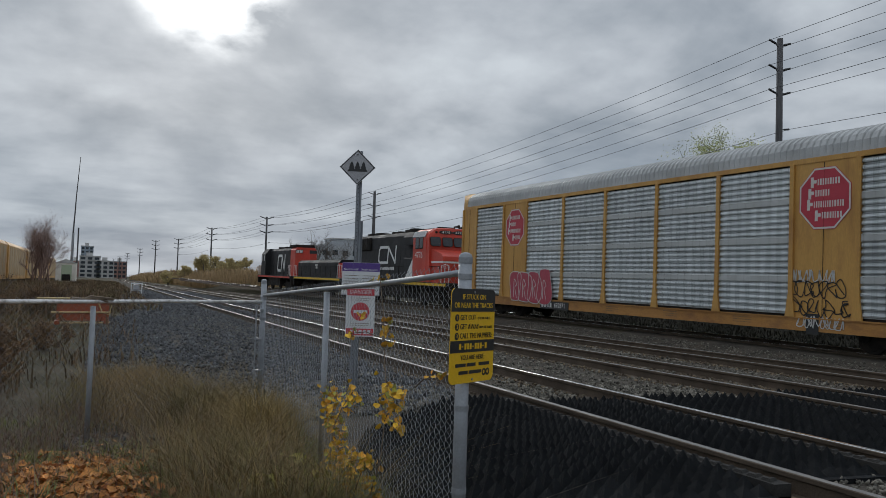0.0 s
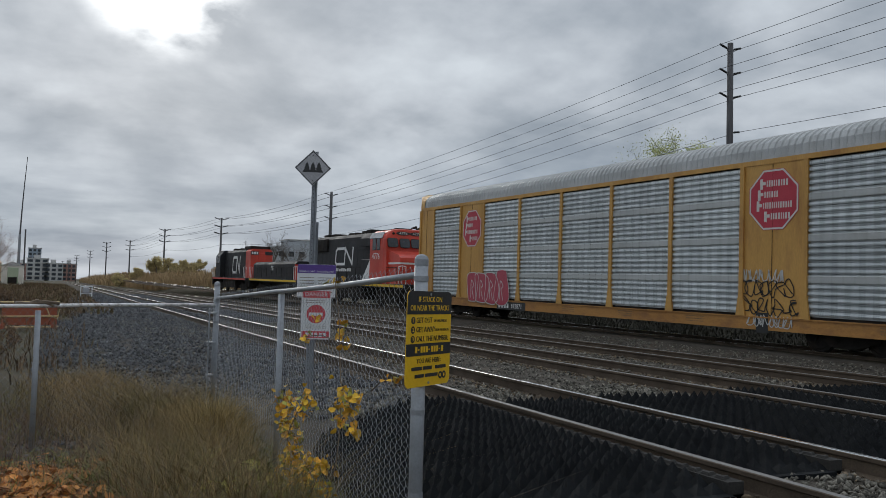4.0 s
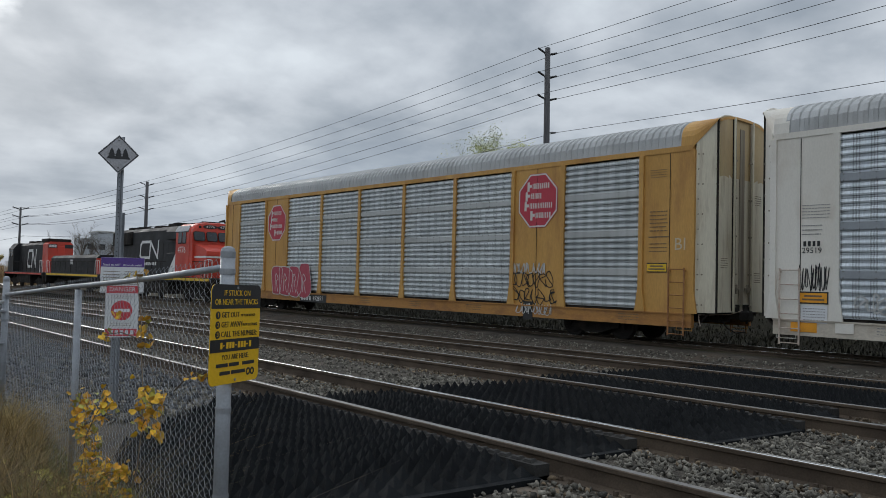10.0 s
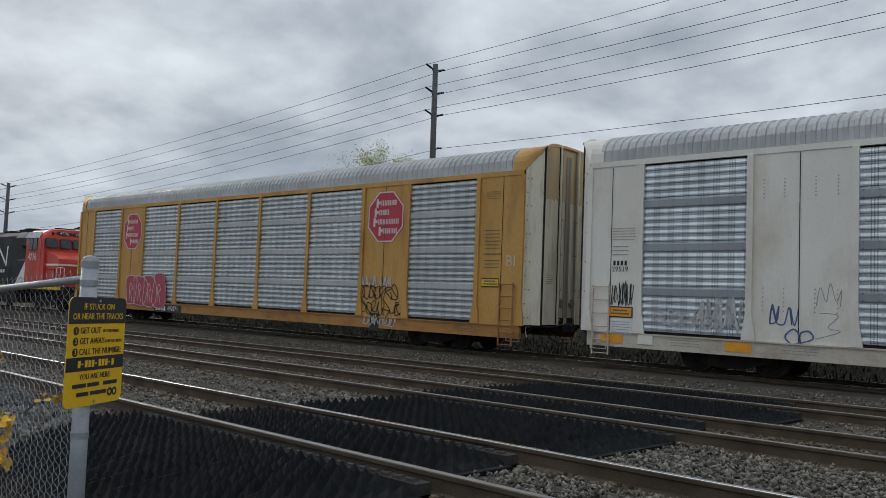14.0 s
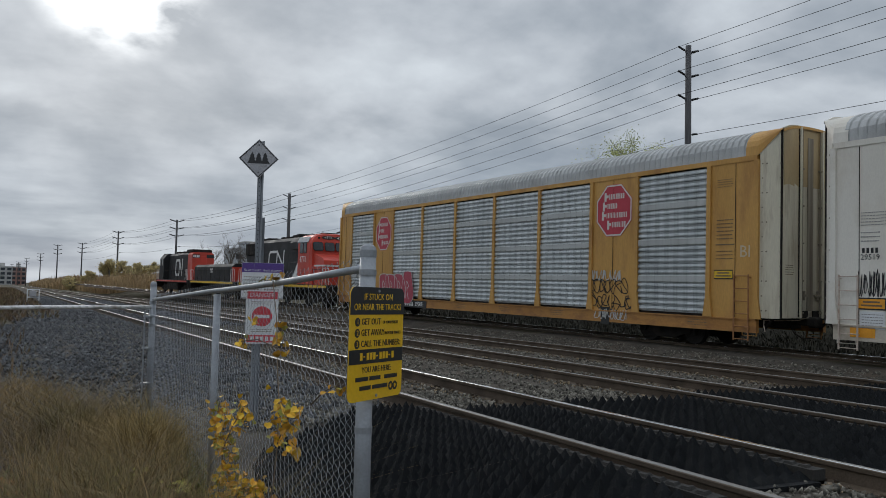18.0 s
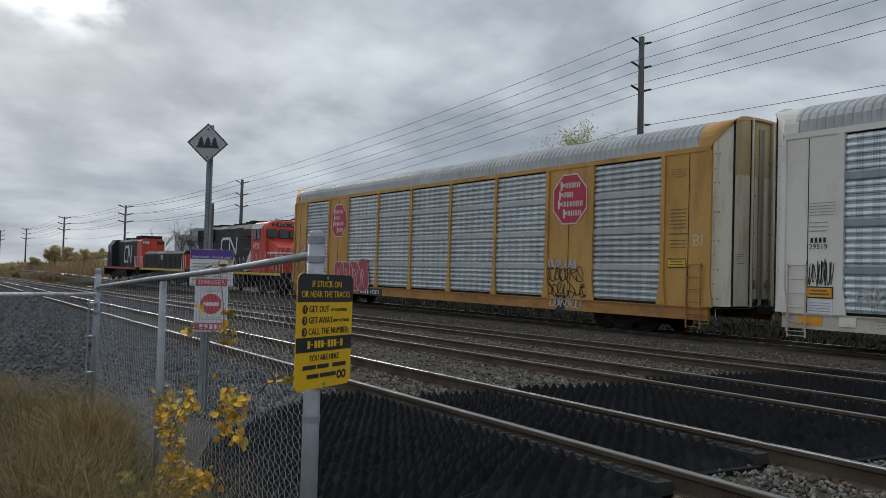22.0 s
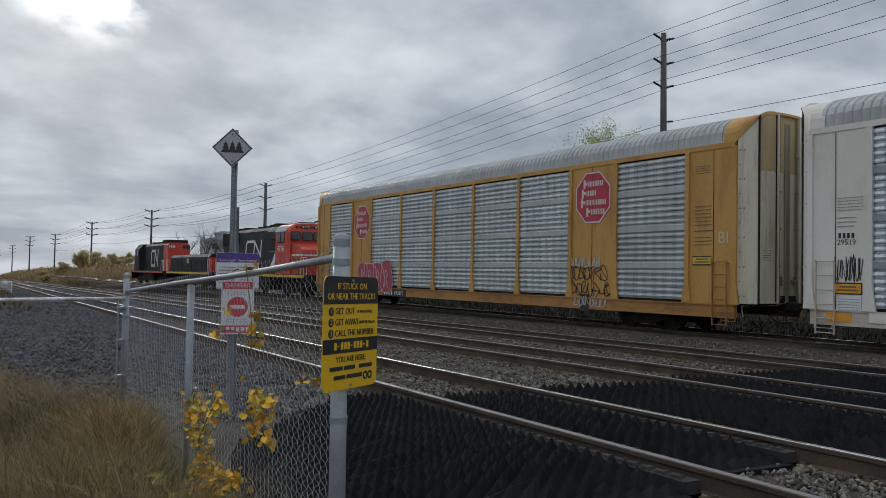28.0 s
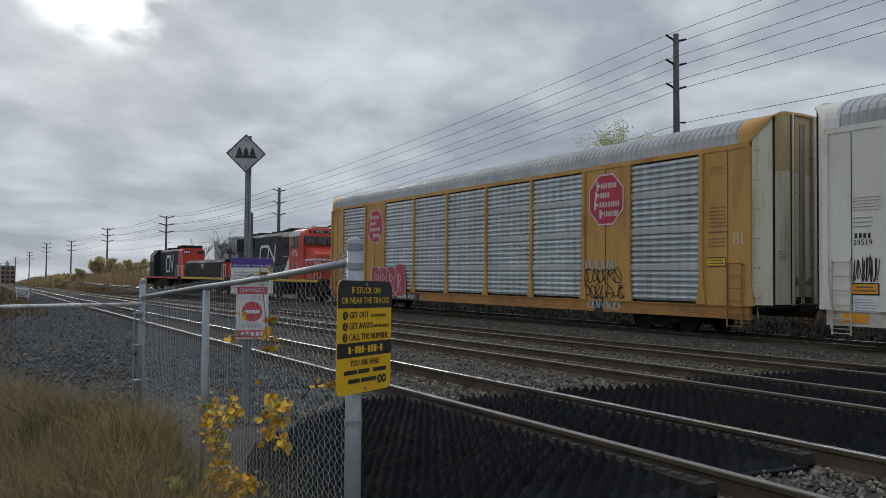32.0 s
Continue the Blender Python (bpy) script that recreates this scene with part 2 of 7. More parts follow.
M_LADDEROCHRE = mat("rusting_ochre_paint", (0.34, 0.16, 0.055), (0.26, 0.11, 0.04), 6, 60, 0.65, 0, 0.1, (0.20, 0.09, 0.04), 0.7, 8, grain=0.1)
M_WIREMID = mat("dull_wire", (0.24, 0.24, 0.24), (0.17, 0.165, 0.16), 30, 120, 0.6, 0.4, 0.0)
M_TWIG = mat("reddish_twigs", (0.30, 0.20, 0.165), (0.23, 0.15, 0.125), 3, 30, 0.9, 0, 0.0, vary=0.25, island=True)
# Weed colour with the shade under the train painted in.
M_BRUSHSHADE = mat("shade_painted_weeds", (0.022, 0.022, 0.013), (0.014, 0.014, 0.009), 0.7, 6, 0.9, 0, 0.0, (0.04, 0.032, 0.018), 0.5, 0.5, vary=0.45, island=True)
M_OFFWHITE = mat("offwhite_paint", (0.80, 0.765, 0.69), (0.71, 0.675, 0.60), 0.7, 30, 0.5, 0, 0.03, (0.50, 0.42, 0.32), 0.5, 0.9, (1, 1, 0.5), grain=0.04)
M_DOORWHITE = mat("door_white_paint", (0.72, 0.67, 0.53), (0.60, 0.55, 0.42), 1.2, 30, 0.5, 0, 0.05, (0.32, 0.24, 0.15), 0.75, 2.6, (1.6, 1.6, 0.2), grain=0.06)
M_RUSTDOOR = mat("rust_streaked_door", (0.33, 0.29, 0.225), (0.20, 0.165, 0.12), 3.0, 30, 0.7, 0, 0.1, (0.14, 0.10, 0.07), 0.7, 2.0, (3, 3, 0.12), grain=0.1)
M_RUSTPALE = mat("pale_rust_streaked_door", (0.66, 0.61, 0.49), (0.53, 0.48, 0.37), 2.0, 30, 0.65, 0, 0.08, (0.25, 0.18, 0.11), 0.7, 2.0, (3, 3, 0.12), grain=0.08)
M_ROOF = mat("galvanised_roof", (0.46, 0.465, 0.46), (0.36, 0.365, 0.36), 1.0, 25, 0.45, 0.3, 0.05, (0.36, 0.345, 0.32), 0.4, 0.9, grain=0.06)
M_BLACKPAINT = mat("black_loco_paint", (0.014, 0.015, 0.017), (0.022, 0.022, 0.023), 1.0, 30, 0.6, 0, 0.05, (0.045, 0.04, 0.035), 0.35, 1.1, grain=0.05, spec=0.3)
M_REDPAINT = mat("red_loco_paint", (0.60, 0.055, 0.03), (0.48, 0.045, 0.025), 1.0, 30, 0.45, 0, 0.05, (0.30, 0.06, 0.035), 0.4, 1.1, grain=0.05)
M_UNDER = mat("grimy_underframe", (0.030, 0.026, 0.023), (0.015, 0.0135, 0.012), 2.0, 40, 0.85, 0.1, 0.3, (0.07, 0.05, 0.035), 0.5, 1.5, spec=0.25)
M_RIVET = mat("rusty_rivet", (0.15, 0.135, 0.115), (0.10, 0.09, 0.08), 4, 40, 0.7, 0.2, 0.0)
M_WHITE = plain("white_mark", (0.78, 0.78, 0.76))
M_EMBLEMWHITE = plain("dull_white_mark", (0.64, 0.60, 0.56))
M_FADEDWHITE = plain("faded_white_mark", (0.62, 0.52, 0.36))
M_YELLOW = plain("yellow_mark", (0.78, 0.50, 0.02))
M_ORANGE = plain("orange_reflector", (0.85, 0.36, 0.02))
M_BLACK = plain("black_mark", (0.02, 0.02, 0.02))
M_LOGORED = mat("faded_crimson", (0.50, 0.035, 0.06), (0.42, 0.03, 0.05), 2, 40, 0.5, 0, 0.03, grain=0.05)
M_PINK = plain("crimson_spray", (0.43, 0.055, 0.085))
M_SILVER = plain("silver_spray", (0.62, 0.62, 0.60))
M_BLUE = plain("blue_spray", (0.10, 0.16, 0.36))
M_SIGNYELLOW = mat("sign_yellow", (0.78, 0.47, 0.015), (0.72, 0.43, 0.012), 3, 60, 0.4, 0, 0.02, grain=0.05)
M_SIGNWHITE = mat("sign_white", (0.74, 0.75, 0.76), (0.68, 0.69, 0.70), 3, 60, 0.4, 0, 0.02, grain=0.05)
M_SIGNRED = mat("sign_red", (0.62, 0.05, 0.07), (0.55, 0.045, 0.06), 3, 60, 0.4, 0, 0.02)
M_PURPLE = mat("sign_purple", (0.10, 0.045, 0.26), (0.085, 0.04, 0.22), 3, 60, 0.4, 0, 0.02)
M_SIGNBLACK = mat("sign_black", (0.018, 0.018, 0.02), (0.025, 0.025, 0.025), 3, 60, 0.4, 0, 0.02)
M_GREYFACE = mat("reflective_grey", (0.42, 0.42, 0.44), (0.36, 0.36, 0.38), 4, 60, 0.45, 0.1, 0.02)
M_POLE = mat("weathered_pole", (0.10, 0.098, 0.10), (0.065, 0.063, 0.065), 2, 30, 0.85, 0, 0.3, stretch=(4, 4, 0.3))
M_GRASS = mat("dry_grass", (0.29, 0.195, 0.08), (0.16, 0.11, 0.046), 0.9, 8, 0.85, 0, 0.0, (0.12, 0.14, 0.04), 0.8, 0.9, vary=0.5, island=True)
M_REED = mat("tawny_reeds", (0.42, 0.29, 0.15), (0.30, 0.205, 0.11), 0.3, 4, 0.9, 0, 0.4, (0.19, 0.16, 0.08), 0.5, 0.2, vary=0.3, island=True)
M_STALK = mat("dead_stalks", (0.20, 0.155, 0.11), (0.12, 0.09, 0.065), 2, 30, 0.9, 0, 0.0, vary=0.3, island=True)
M_LEAFY = mat("yellow_leaves", (0.78, 0.50, 0.03), (0.66, 0.37, 0.02), 12, 50, 0.6, 0, 0.1, (0.33, 0.13, 0.03), 0.5, 14, vary=0.3, island=True)
M_LITTER = mat("fallen_leaves", (0.62, 0.27, 0.06), (0.36, 0.14, 0.04), 10, 50, 0.75, 0, 0.1, vary=0.45, island=True)
M_GOLDGRASS = mat("golden_grass", (0.42, 0.29, 0.11), (0.28, 0.20, 0.075), 0.9, 8, 0.85, 0, 0.0, vary=0.45, island=True)
M_GREENLEAF = mat("green_weeds", (0.21, 0.22, 0.055), (0.13, 0.15, 0.04), 5, 40, 0.7, 0, 0.1, vary=0.4, island=True)
M_BARK = mat("bare_bark", (0.16, 0.135, 0.115), (0.10, 0.085, 0.072), 3, 30, 0.9, 0, 0.3, vary=0.2, island=True)
M_WILLOW = mat("willow_leaves", (0.60, 0.49, 0.25), (0.48, 0.40, 0.19), 0.5, 6, 0.8, 0, 0.0, vary=0.35, island=True)
M_SPRAY = mat("yellow_green_foliage", (0.50, 0.51, 0.19), (0.40, 0.43, 0.15), 0.5, 6, 0.8, 0, 0.0, vary=0.35, island=True)
M_BUSH = mat("russet_bush", (0.23, 0.13, 0.065), (0.15, 0.10, 0.05), 0.5, 6, 0.9, 0, 0.0, vary=0.35, island=True)
M_CONCRETE = mat("pale_concrete", (0.50, 0.49, 0.47), (0.42, 0.41, 0.40), 0.1, 3, 0.8, 0, 0.1)
M_BRICK = mat("far_brick", (0.36, 0.20, 0.16), (0.30, 0.17, 0.14), 0.1, 3, 0.85, 0, 0.1)
M_GLASS = mat("window_glass", (0.03, 0.038, 0.045), (0.022, 0.028, 0.035), 1, 10, 0.2, 0, 0.0)
M_STENCIL = plain("dark_stencil", (0.17, 0.12, 0.065))
M_STENCILGREY = plain("grey_stencil", (0.30, 0.29, 0.28))
M_LEAFORANGE = mat("orange_leaves", (0.66, 0.29, 0.025), (0.58, 0.36, 0.03), 12, 50, 0.6, 0, 0.1, (0.25, 0.09, 0.03), 0.5, 14, vary=0.3, island=True)
M_OFFOCHRE = mat("dusty_ochre_screen", (0.42, 0.29, 0.14), (0.36, 0.25, 0.12), 0.5, 10, 0.6, 0, 0.05)
M_GREENDOOR = plain("pale_green_paint", (0.45, 0.52, 0.36))
M_GLASSY = mat("glassy_tower", (0.30, 0.36, 0.42), (0.24, 0.29, 0.35), 0.1, 2, 0.4, 0, 0.0)
M_GREYWALL = mat("grey_cladding", (0.42, 0.44, 0.46), (0.37, 0.39, 0.41), 0.2, 3, 0.7, 0, 0.1)
M_BARRIERRAIL = plain("pale_yellow_rail", (0.60, 0.45, 0.22))
M_BRUSH = mat("brown_brush", (0.16, 0.095, 0.055), (0.10, 0.072, 0.038), 0.7, 6, 0.9, 0, 0.0, (0.13, 0.15, 0.045), 0.7, 0.5, vary=0.45, island=True)
M_STONEBROWN = mat("rust_stained_stone", (0.19, 0.14, 0.085), (0.12, 0.09, 0.06), 9, 60, 0.92, 0, 0.4, vary=0.5, island=True)
M_LEAFGREEN = mat("yellow_green_leaves", (0.40, 0.36, 0.05), (0.27, 0.28, 0.05), 12, 50, 0.6, 0, 0.1, (0.35, 0.18, 0.03), 0.5, 14, vary=0.3, island=True)
M_OLIVE = mat("olive_grass", (0.185, 0.16, 0.055), (0.11, 0.105, 0.036), 0.9, 8, 0.85, 0, 0.0, vary=0.5, island=True)
M_REDWEED = mat("reddish_weeds", (0.16, 0.085, 0.05), (0.11, 0.06, 0.038), 1, 8, 0.9, 0, 0.0, vary=0.35, island=True)
M_OCHREFADE = mat("faded_ochre", (0.50, 0.38, 0.20), (0.42, 0.30, 0.15), 1.2, 30, 0.6, 0, 0.05, (0.30, 0.23, 0.15), 0.6, 1.6, (1, 1, 0.3), grain=0.05)
M_STONEDARK = mat("dark_crushed_stone", (0.108, 0.112, 0.119), (0.042, 0.044, 0.048), 9, 60, 0.9, 0, 0.4, vary=0.65, island=True)
M_CABLE = plain("cable_black", (0.03, 0.03, 0.032), 0.7)
M_BARRIER = mat("orange_barrier", (0.36, 0.085, 0.035), (0.28, 0.07, 0.03), 2, 30, 0.6, 0, 0.1)


# ---------- mesh tools ----------
class Shape:
    def __init__(self):
        self.v, self.f = [], []

    def add(self, verts, faces):
        k = len(self.v)
        self.v += [tuple(p) for p in verts]
        self.f += [tuple(i + k for i in q) for q in faces]
        return self

    def box(self, x0, y0, z0, x1, y1, z1, bev=0.0):
        if not bev:
            vs = [(x, y, z) for x in (x0, x1) for y in (y0, y1) for z in (z0, z1)]
            return self.add(vs, [(0, 1, 3, 2), (4, 6, 7, 5), (0, 4, 5, 1), (2, 3, 7, 6), (0, 2, 6, 4), (1, 5, 7, 3)])
        bm = bmesh.new()
        bmesh.ops.create_cube(bm, size=1.0)
        for p in bm.verts:
            p.co = Vector(((x0 + x1) / 2 + p.co.x * (x1 - x0), (y0 + y1) / 2 + p.co.y * (y1 - y0), (z0 + z1) / 2 + p.co.z * (z1 - z0)))
        bmesh.ops.bevel(bm, geom=list(bm.edges), offset=bev, segments=1, affect="EDGES")
        bm.verts.index_update()
        self.add([p.co for p in bm.verts], [[p.index for p in q.verts] for q in bm.faces])
        bm.free()
        return self

    def cyl(self, p0, p1, r0, r1=None, n=12, caps=True):
        p0, p1 = Vector(p0), Vector(p1)
        r1 = r0 if r1 is None else r1
        d = (p1 - p0).normalized()
        a = d.orthogonal().normalized()
        b = d.cross(a)
        vs = []
        for p, r in ((p0, r0), (p1, r1)):
            vs += [p + r * (math.cos(2 * math.pi * i / n) * a + math.sin(2 * math.pi * i / n) * b) for i in range(n)]
        fs = [(i, (i + 1) % n, n + (i + 1) % n, n + i) for i in range(n)]
        if caps:
            fs += [tuple(reversed(range(n))), tuple(range(n, 2 * n))]
        return self.add(vs, fs)

    def tube(self, pts, r, n=6, r1=None):
        pts = [Vector(p) for p in pts]
        vs, fs = [], []
        for i, p in enumerate(pts):
            d = (pts[min(i + 1, len(pts) - 1)] - pts[max(i - 1, 0)]).normalized()
            a = d.cross(Vector((0.31, 0.17, 0.93))).normalized()
            b = d.cross(a)
            rr = r if r1 is None else r + (r1 - r) * i / (len(pts) - 1)
            vs += [p + rr * (math.cos(2 * math.pi * k / n) * a + math.sin(2 * math.pi * k / n) * b) for k in range(n)]
        for i in range(len(pts) - 1):
            fs += [(i * n + k, i * n + (k + 1) % n, (i + 1) * n + (k + 1) % n, (i + 1) * n + k) for k in range(n)]
        fs += [tuple(reversed(range(n))), tuple(range(len(vs) - n, len(vs)))]
        return self.add(vs, fs)

    def prism(self, poly, axis, a, b):
        """A polygon (in the two other axes, in xyz order) drawn out along an axis from a to b."""
        def at(p, s):
            return {"x": (s, p[0], p[1]), "y": (p[0], s, p[1]), "z": (p[0], p[1], s)}[axis]
        n = len(poly)
        vs = [at(p, a) for p in poly] + [at(p, b) for p in poly]
        return self.add(vs, [(i, (i + 1) % n, n + (i + 1) % n, n + i) for i in range(n)] + [tuple(reversed(range(n))), tuple(range(n, 2 * n))])

    def grid(self, fn, us, vs_):
        us, vs_ = list(us), list(vs_)
        n = len(vs_)
        return self.add([fn(u, v) for u in us for v in vs_],
                        [(i * n + j, (i + 1) * n + j, (i + 1) * n + j + 1, i * n + j + 1) for i in range(len(us) - 1) for j in range(n - 1)])

    def mesh(self, name, material, smooth=False):
        me = bpy.data.meshes.new(name)
        me.from_pydata(self.v, [], self.f)
        bm = bmesh.new()
        bm.from_mesh(me)
        bmesh.ops.recalc_face_normals(bm, faces=bm.faces)
        bm.to_mesh(me)
        bm.free()
        if smooth:
            me.polygons.foreach_set("use_smooth", [True] * len(me.polygons))
        for m in material if isinstance(material, (list, tuple)) else [material]:
            me.materials.append(m)
        return me


def part(name, shape, material, parent, label="", smooth=False, m=None):
    """One mesh object under a thing or a part. A ready mesh may be given in place of a shape."""
    ob = new(name, shape.mesh(name, material, smooth) if isinstance(shape, Shape) else shape)
    ob.parent = parent
    if m is not None:
        ob.matrix_basis = m
    return tagged(ob, label) if label else ob


def thing(name, label, category, m=None, group="", kind=""):
    ob = new(name)
    ob.empty_display_size = 0.2
    if m is not None:
        ob.matrix_basis = m
    return tagged(ob, label, category, group, kind)


def solid(name, shape, material, label, category="", group="", kind="", smooth=False, m=None):
    ob = new(name, shape.mesh(name, material, smooth))
    if m is not None:
        ob.matrix_basis = m
    return tagged(ob, label, category, group, kind)


def soup(name, verts, faces, material, label, category="", kind="stuff"):
    """Many small loose pieces in one mesh, from numpy arrays."""
    me = bpy.data.meshes.new(name)
    verts, faces = np.asarray(verts, np.float32), np.asarray(faces, np.int32)
    k = faces.shape[1]
    me.vertices.add(len(verts))
    me.vertices.foreach_set("co", verts.ravel())
    me.loops.add(faces.size)
    me.loops.foreach_set("vertex_index", faces.ravel())
    me.polygons.add(len(faces))
    me.polygons.foreach_set("loop_start", np.arange(0, faces.size, k, dtype=np.int32))
    me.update(calc_edges=True)
    me.validate()
    me.materials.append(material)
    return tagged(new(name, me), label, category, "", kind)


def lettering(name, text, size, material, parent, m, align="CENTER", squeeze=1.0, label=""):
    """Raised letters in the built-in font, lying in the xy plane of m."""
    cu = bpy.data.curves.new(name, "FONT")
    cu.body, cu.size, cu.align_x, cu.align_y, cu.extrude, cu.resolution_u = text, size, align, "CENTER", 0.0006, 2
    tmp = bpy.data.objects.new(name, cu)
    scene.collection.objects.link(tmp)
    me = bpy.data.meshes.new_from_object(tmp.evaluated_get(bpy.context.evaluated_depsgraph_get()))
    bpy.data.objects.remove(tmp)
    me.materials.clear()
    me.materials.append(material)
    me.transform(Matrix.Diagonal((squeeze, 1, 1, 1)))
    ob = new(name, me)
    ob.parent, ob.matrix_basis = parent, m
    return tagged(ob, label) if label else ob


# ---------- plan ----------
GAUGE = 1.51
# rails across the tracks: x at y = 5, and x per metre of y, and height there
RAIL = [0.06, 1.55, 4.17, 5.68, 8.27, 9.78]
RAIL_Z = [-0.045, -0.085, -0.145, -0.18, -0.24, -0.275]
VERGE_Z = -0.34
RACK_SILL, RACK_SILLTOP, RACK_TOP, RACK_ROOF = 0.50, 0.87, 5.23, 6.05
TRAIN_TURN, TRAIN_RISE = 2.72, 0.0105


def train_pose(y, s=0.0):
    """Where a car's middle stands on the train's track: y at the start, and how far it has rolled."""
    yy = y + s
    return Matrix.Translation((15.16 - 0.0475 * (yy - 10.04), yy, -0.42 + TRAIN_RISE * yy)) @ pose(0, 0, 0, math.degrees(math.atan(TRAIN_RISE)), 0, TRAIN_TURN)


# ---------- the train ----------
HALF = 1.55            # half the width of a car's side
WHEEL_R = 0.42


def screen_layout(z0, z1, bands, band_h):
    """Heights of the rib groups and of the flat bands between them."""
    h = (z1 - z0 - bands * band_h) / (bands + 1)
    groups = [(z0 + i * (h + band_h), z0 + i * (h + band_h) + h) for i in range(bands + 1)]
    return groups, [(groups[i][1], groups[i + 1][0]) for i in range(bands)]


def corrugated(y0, y1, z0, z1, bands, rows, band_h=0.23, x=-HALF + 0.045, depth=0.05):
    """Galvanised screen: groups of raised horizontal ribs with narrow slots, in one sheet with its own thickness."""
    prof = [(x + 0.02, z0), (x, z0)]
    groups, _ = screen_layout(z0, z1, bands, band_h)
    for g0, g1 in groups:
        step = (g1 - g0) / rows
        for r in range(rows):
            a = g0 + r * step
            prof += [(x, a + step * 0.02), (x, a + step * 0.20), (x - depth, a + step * 0.26), (x - depth - 0.004, a + step * 0.45), (x - depth * 0.72, a + step * 0.80), (x - 0.006, a + step * 0.97)]
    prof += [(x, z1), (x + 0.02, z1)]
    n = len(prof)
    s = Shape()
    s.add([(p[0], y, p[1]) for y in (y0, y1) for p in prof], [(i, i + 1, n + i + 1, n + i) for i in range(n - 1)])
    s.add([(x + 0.02, y0, z0), (x + 0.02, y1, z0), (x + 0.02, y1, z1), (x + 0.02, y0, z1)], [(0, 1, 2, 3)])
    return s


def flat_band(y0, y1, z0, z1, x=-HALF + 0.045):
    """Smooth sheet between two groups of ribs, with rolled edges."""
    prof = [(x + 0.006, z0 + 0.006), (x - 0.040, z0 + 0.012), (x - 0.052, z0 + 0.035), (x - 0.052, z1 - 0.035), (x - 0.040, z1 - 0.012), (x + 0.006, z1 - 0.006)]
    return Shape().prism(prof, "y", y0, y1)


def rivet_rows(y0, y1, bands, x=-HALF + 0.045):
    """Dark heads of the rivets along the edges of the flat bands."""
    s = Shape()
    n = int((y1 - y0) / 0.33)
    for z0, z1 in bands:
        for i in range(n + 1):
            y = y0 + 0.1 + i * (y1 - y0 - 0.2) / n
            for z in (z0 + 0.045, z1 - 0.045):
                s.box(x - 0.06, y - 0.013, z - 0.013, x - 0.05, y + 0.013, z + 0.013)
    return s


def screen_material(name, c, c2, dots):
    """Galvanised sheet with rows of small punched holes."""
    m = mat(name, c, c2, 1.3, 30, 0.4, 0.5, 0.04, tuple(v * 0.62 for v in c), 0.5, 1.6, (1, 1, 0.5), vary=0.10)
    nt = m.node_tree
    N, L = nt.nodes.new, nt.links.new
    b = nt.nodes["Principled BSDF"]
    old = b.inputs["Base Color"].links[0].from_socket
    tc, sep = N("ShaderNodeTexCoord"), N("ShaderNodeSeparateXYZ")
    L(tc.outputs["Object"], sep.inputs[0])

    def math_(op, a, v):
        n = N("ShaderNodeMath")
        n.operation = op
        for i, k in enumerate((a, v)):
            if isinstance(k, (int, float)):
                n.inputs[i].default_value = k
            else:
                L(k, n.inputs[i])
        return n.outputs[0]

    def cell(sock, size):
        return math_("ABSOLUTE", math_("SUBTRACT", math_("FRACT", math_("DIVIDE", sock, size), 0), 0.5), 0)
    cy, cz = cell(sep.outputs[1], 0.062), cell(sep.outputs[2], 0.045)
    hole = math_("MULTIPLY", math_("LESS_THAN", cy, 0.19), math_("LESS_THAN", cz, 0.27))
    column = math_("GREATER_THAN", math_("FRACT", math_("DIVIDE", sep.outputs[1], 0.372), 0), 0.5)
    mix = N("ShaderNodeMix")
    mix.data_type = "RGBA"
    L(math_("MULTIPLY", math_("MULTIPLY", hole, column), dots), mix.inputs[0])
    L(old, mix.inputs[6])
    mix.inputs[7].default_value = (0.03, 0.033, 0.036, 1)
    L(mix.outputs[2], b.inputs["Base Color"])
    return m


M_SCREEN = screen_material("galvanised_screen", (0.55, 0.58, 0.58), (0.42, 0.445, 0.45), 0.85)
M_SCREENB = screen_material("shiny_screen", (0.62, 0.66, 0.68), (0.46, 0.50, 0.53), 1.0)
M_BAND = mat("smooth_galvanised_band", (0.50, 0.51, 0.495), (0.42, 0.43, 0.42), 0.9, 30, 0.5, 0.3, 0.04, (0.32, 0.31, 0.28), 0.5, 1.2, (1, 1, 0.4), grain=0.05)
M_BANDB = mat("dull_grey_band", (0.33, 0.355, 0.375), (0.27, 0.29, 0.31), 0.9, 30, 0.5, 0.3, 0.04, (0.24, 0.24, 0.235), 0.5, 1.2, (1, 1, 0.4), grain=0.05)


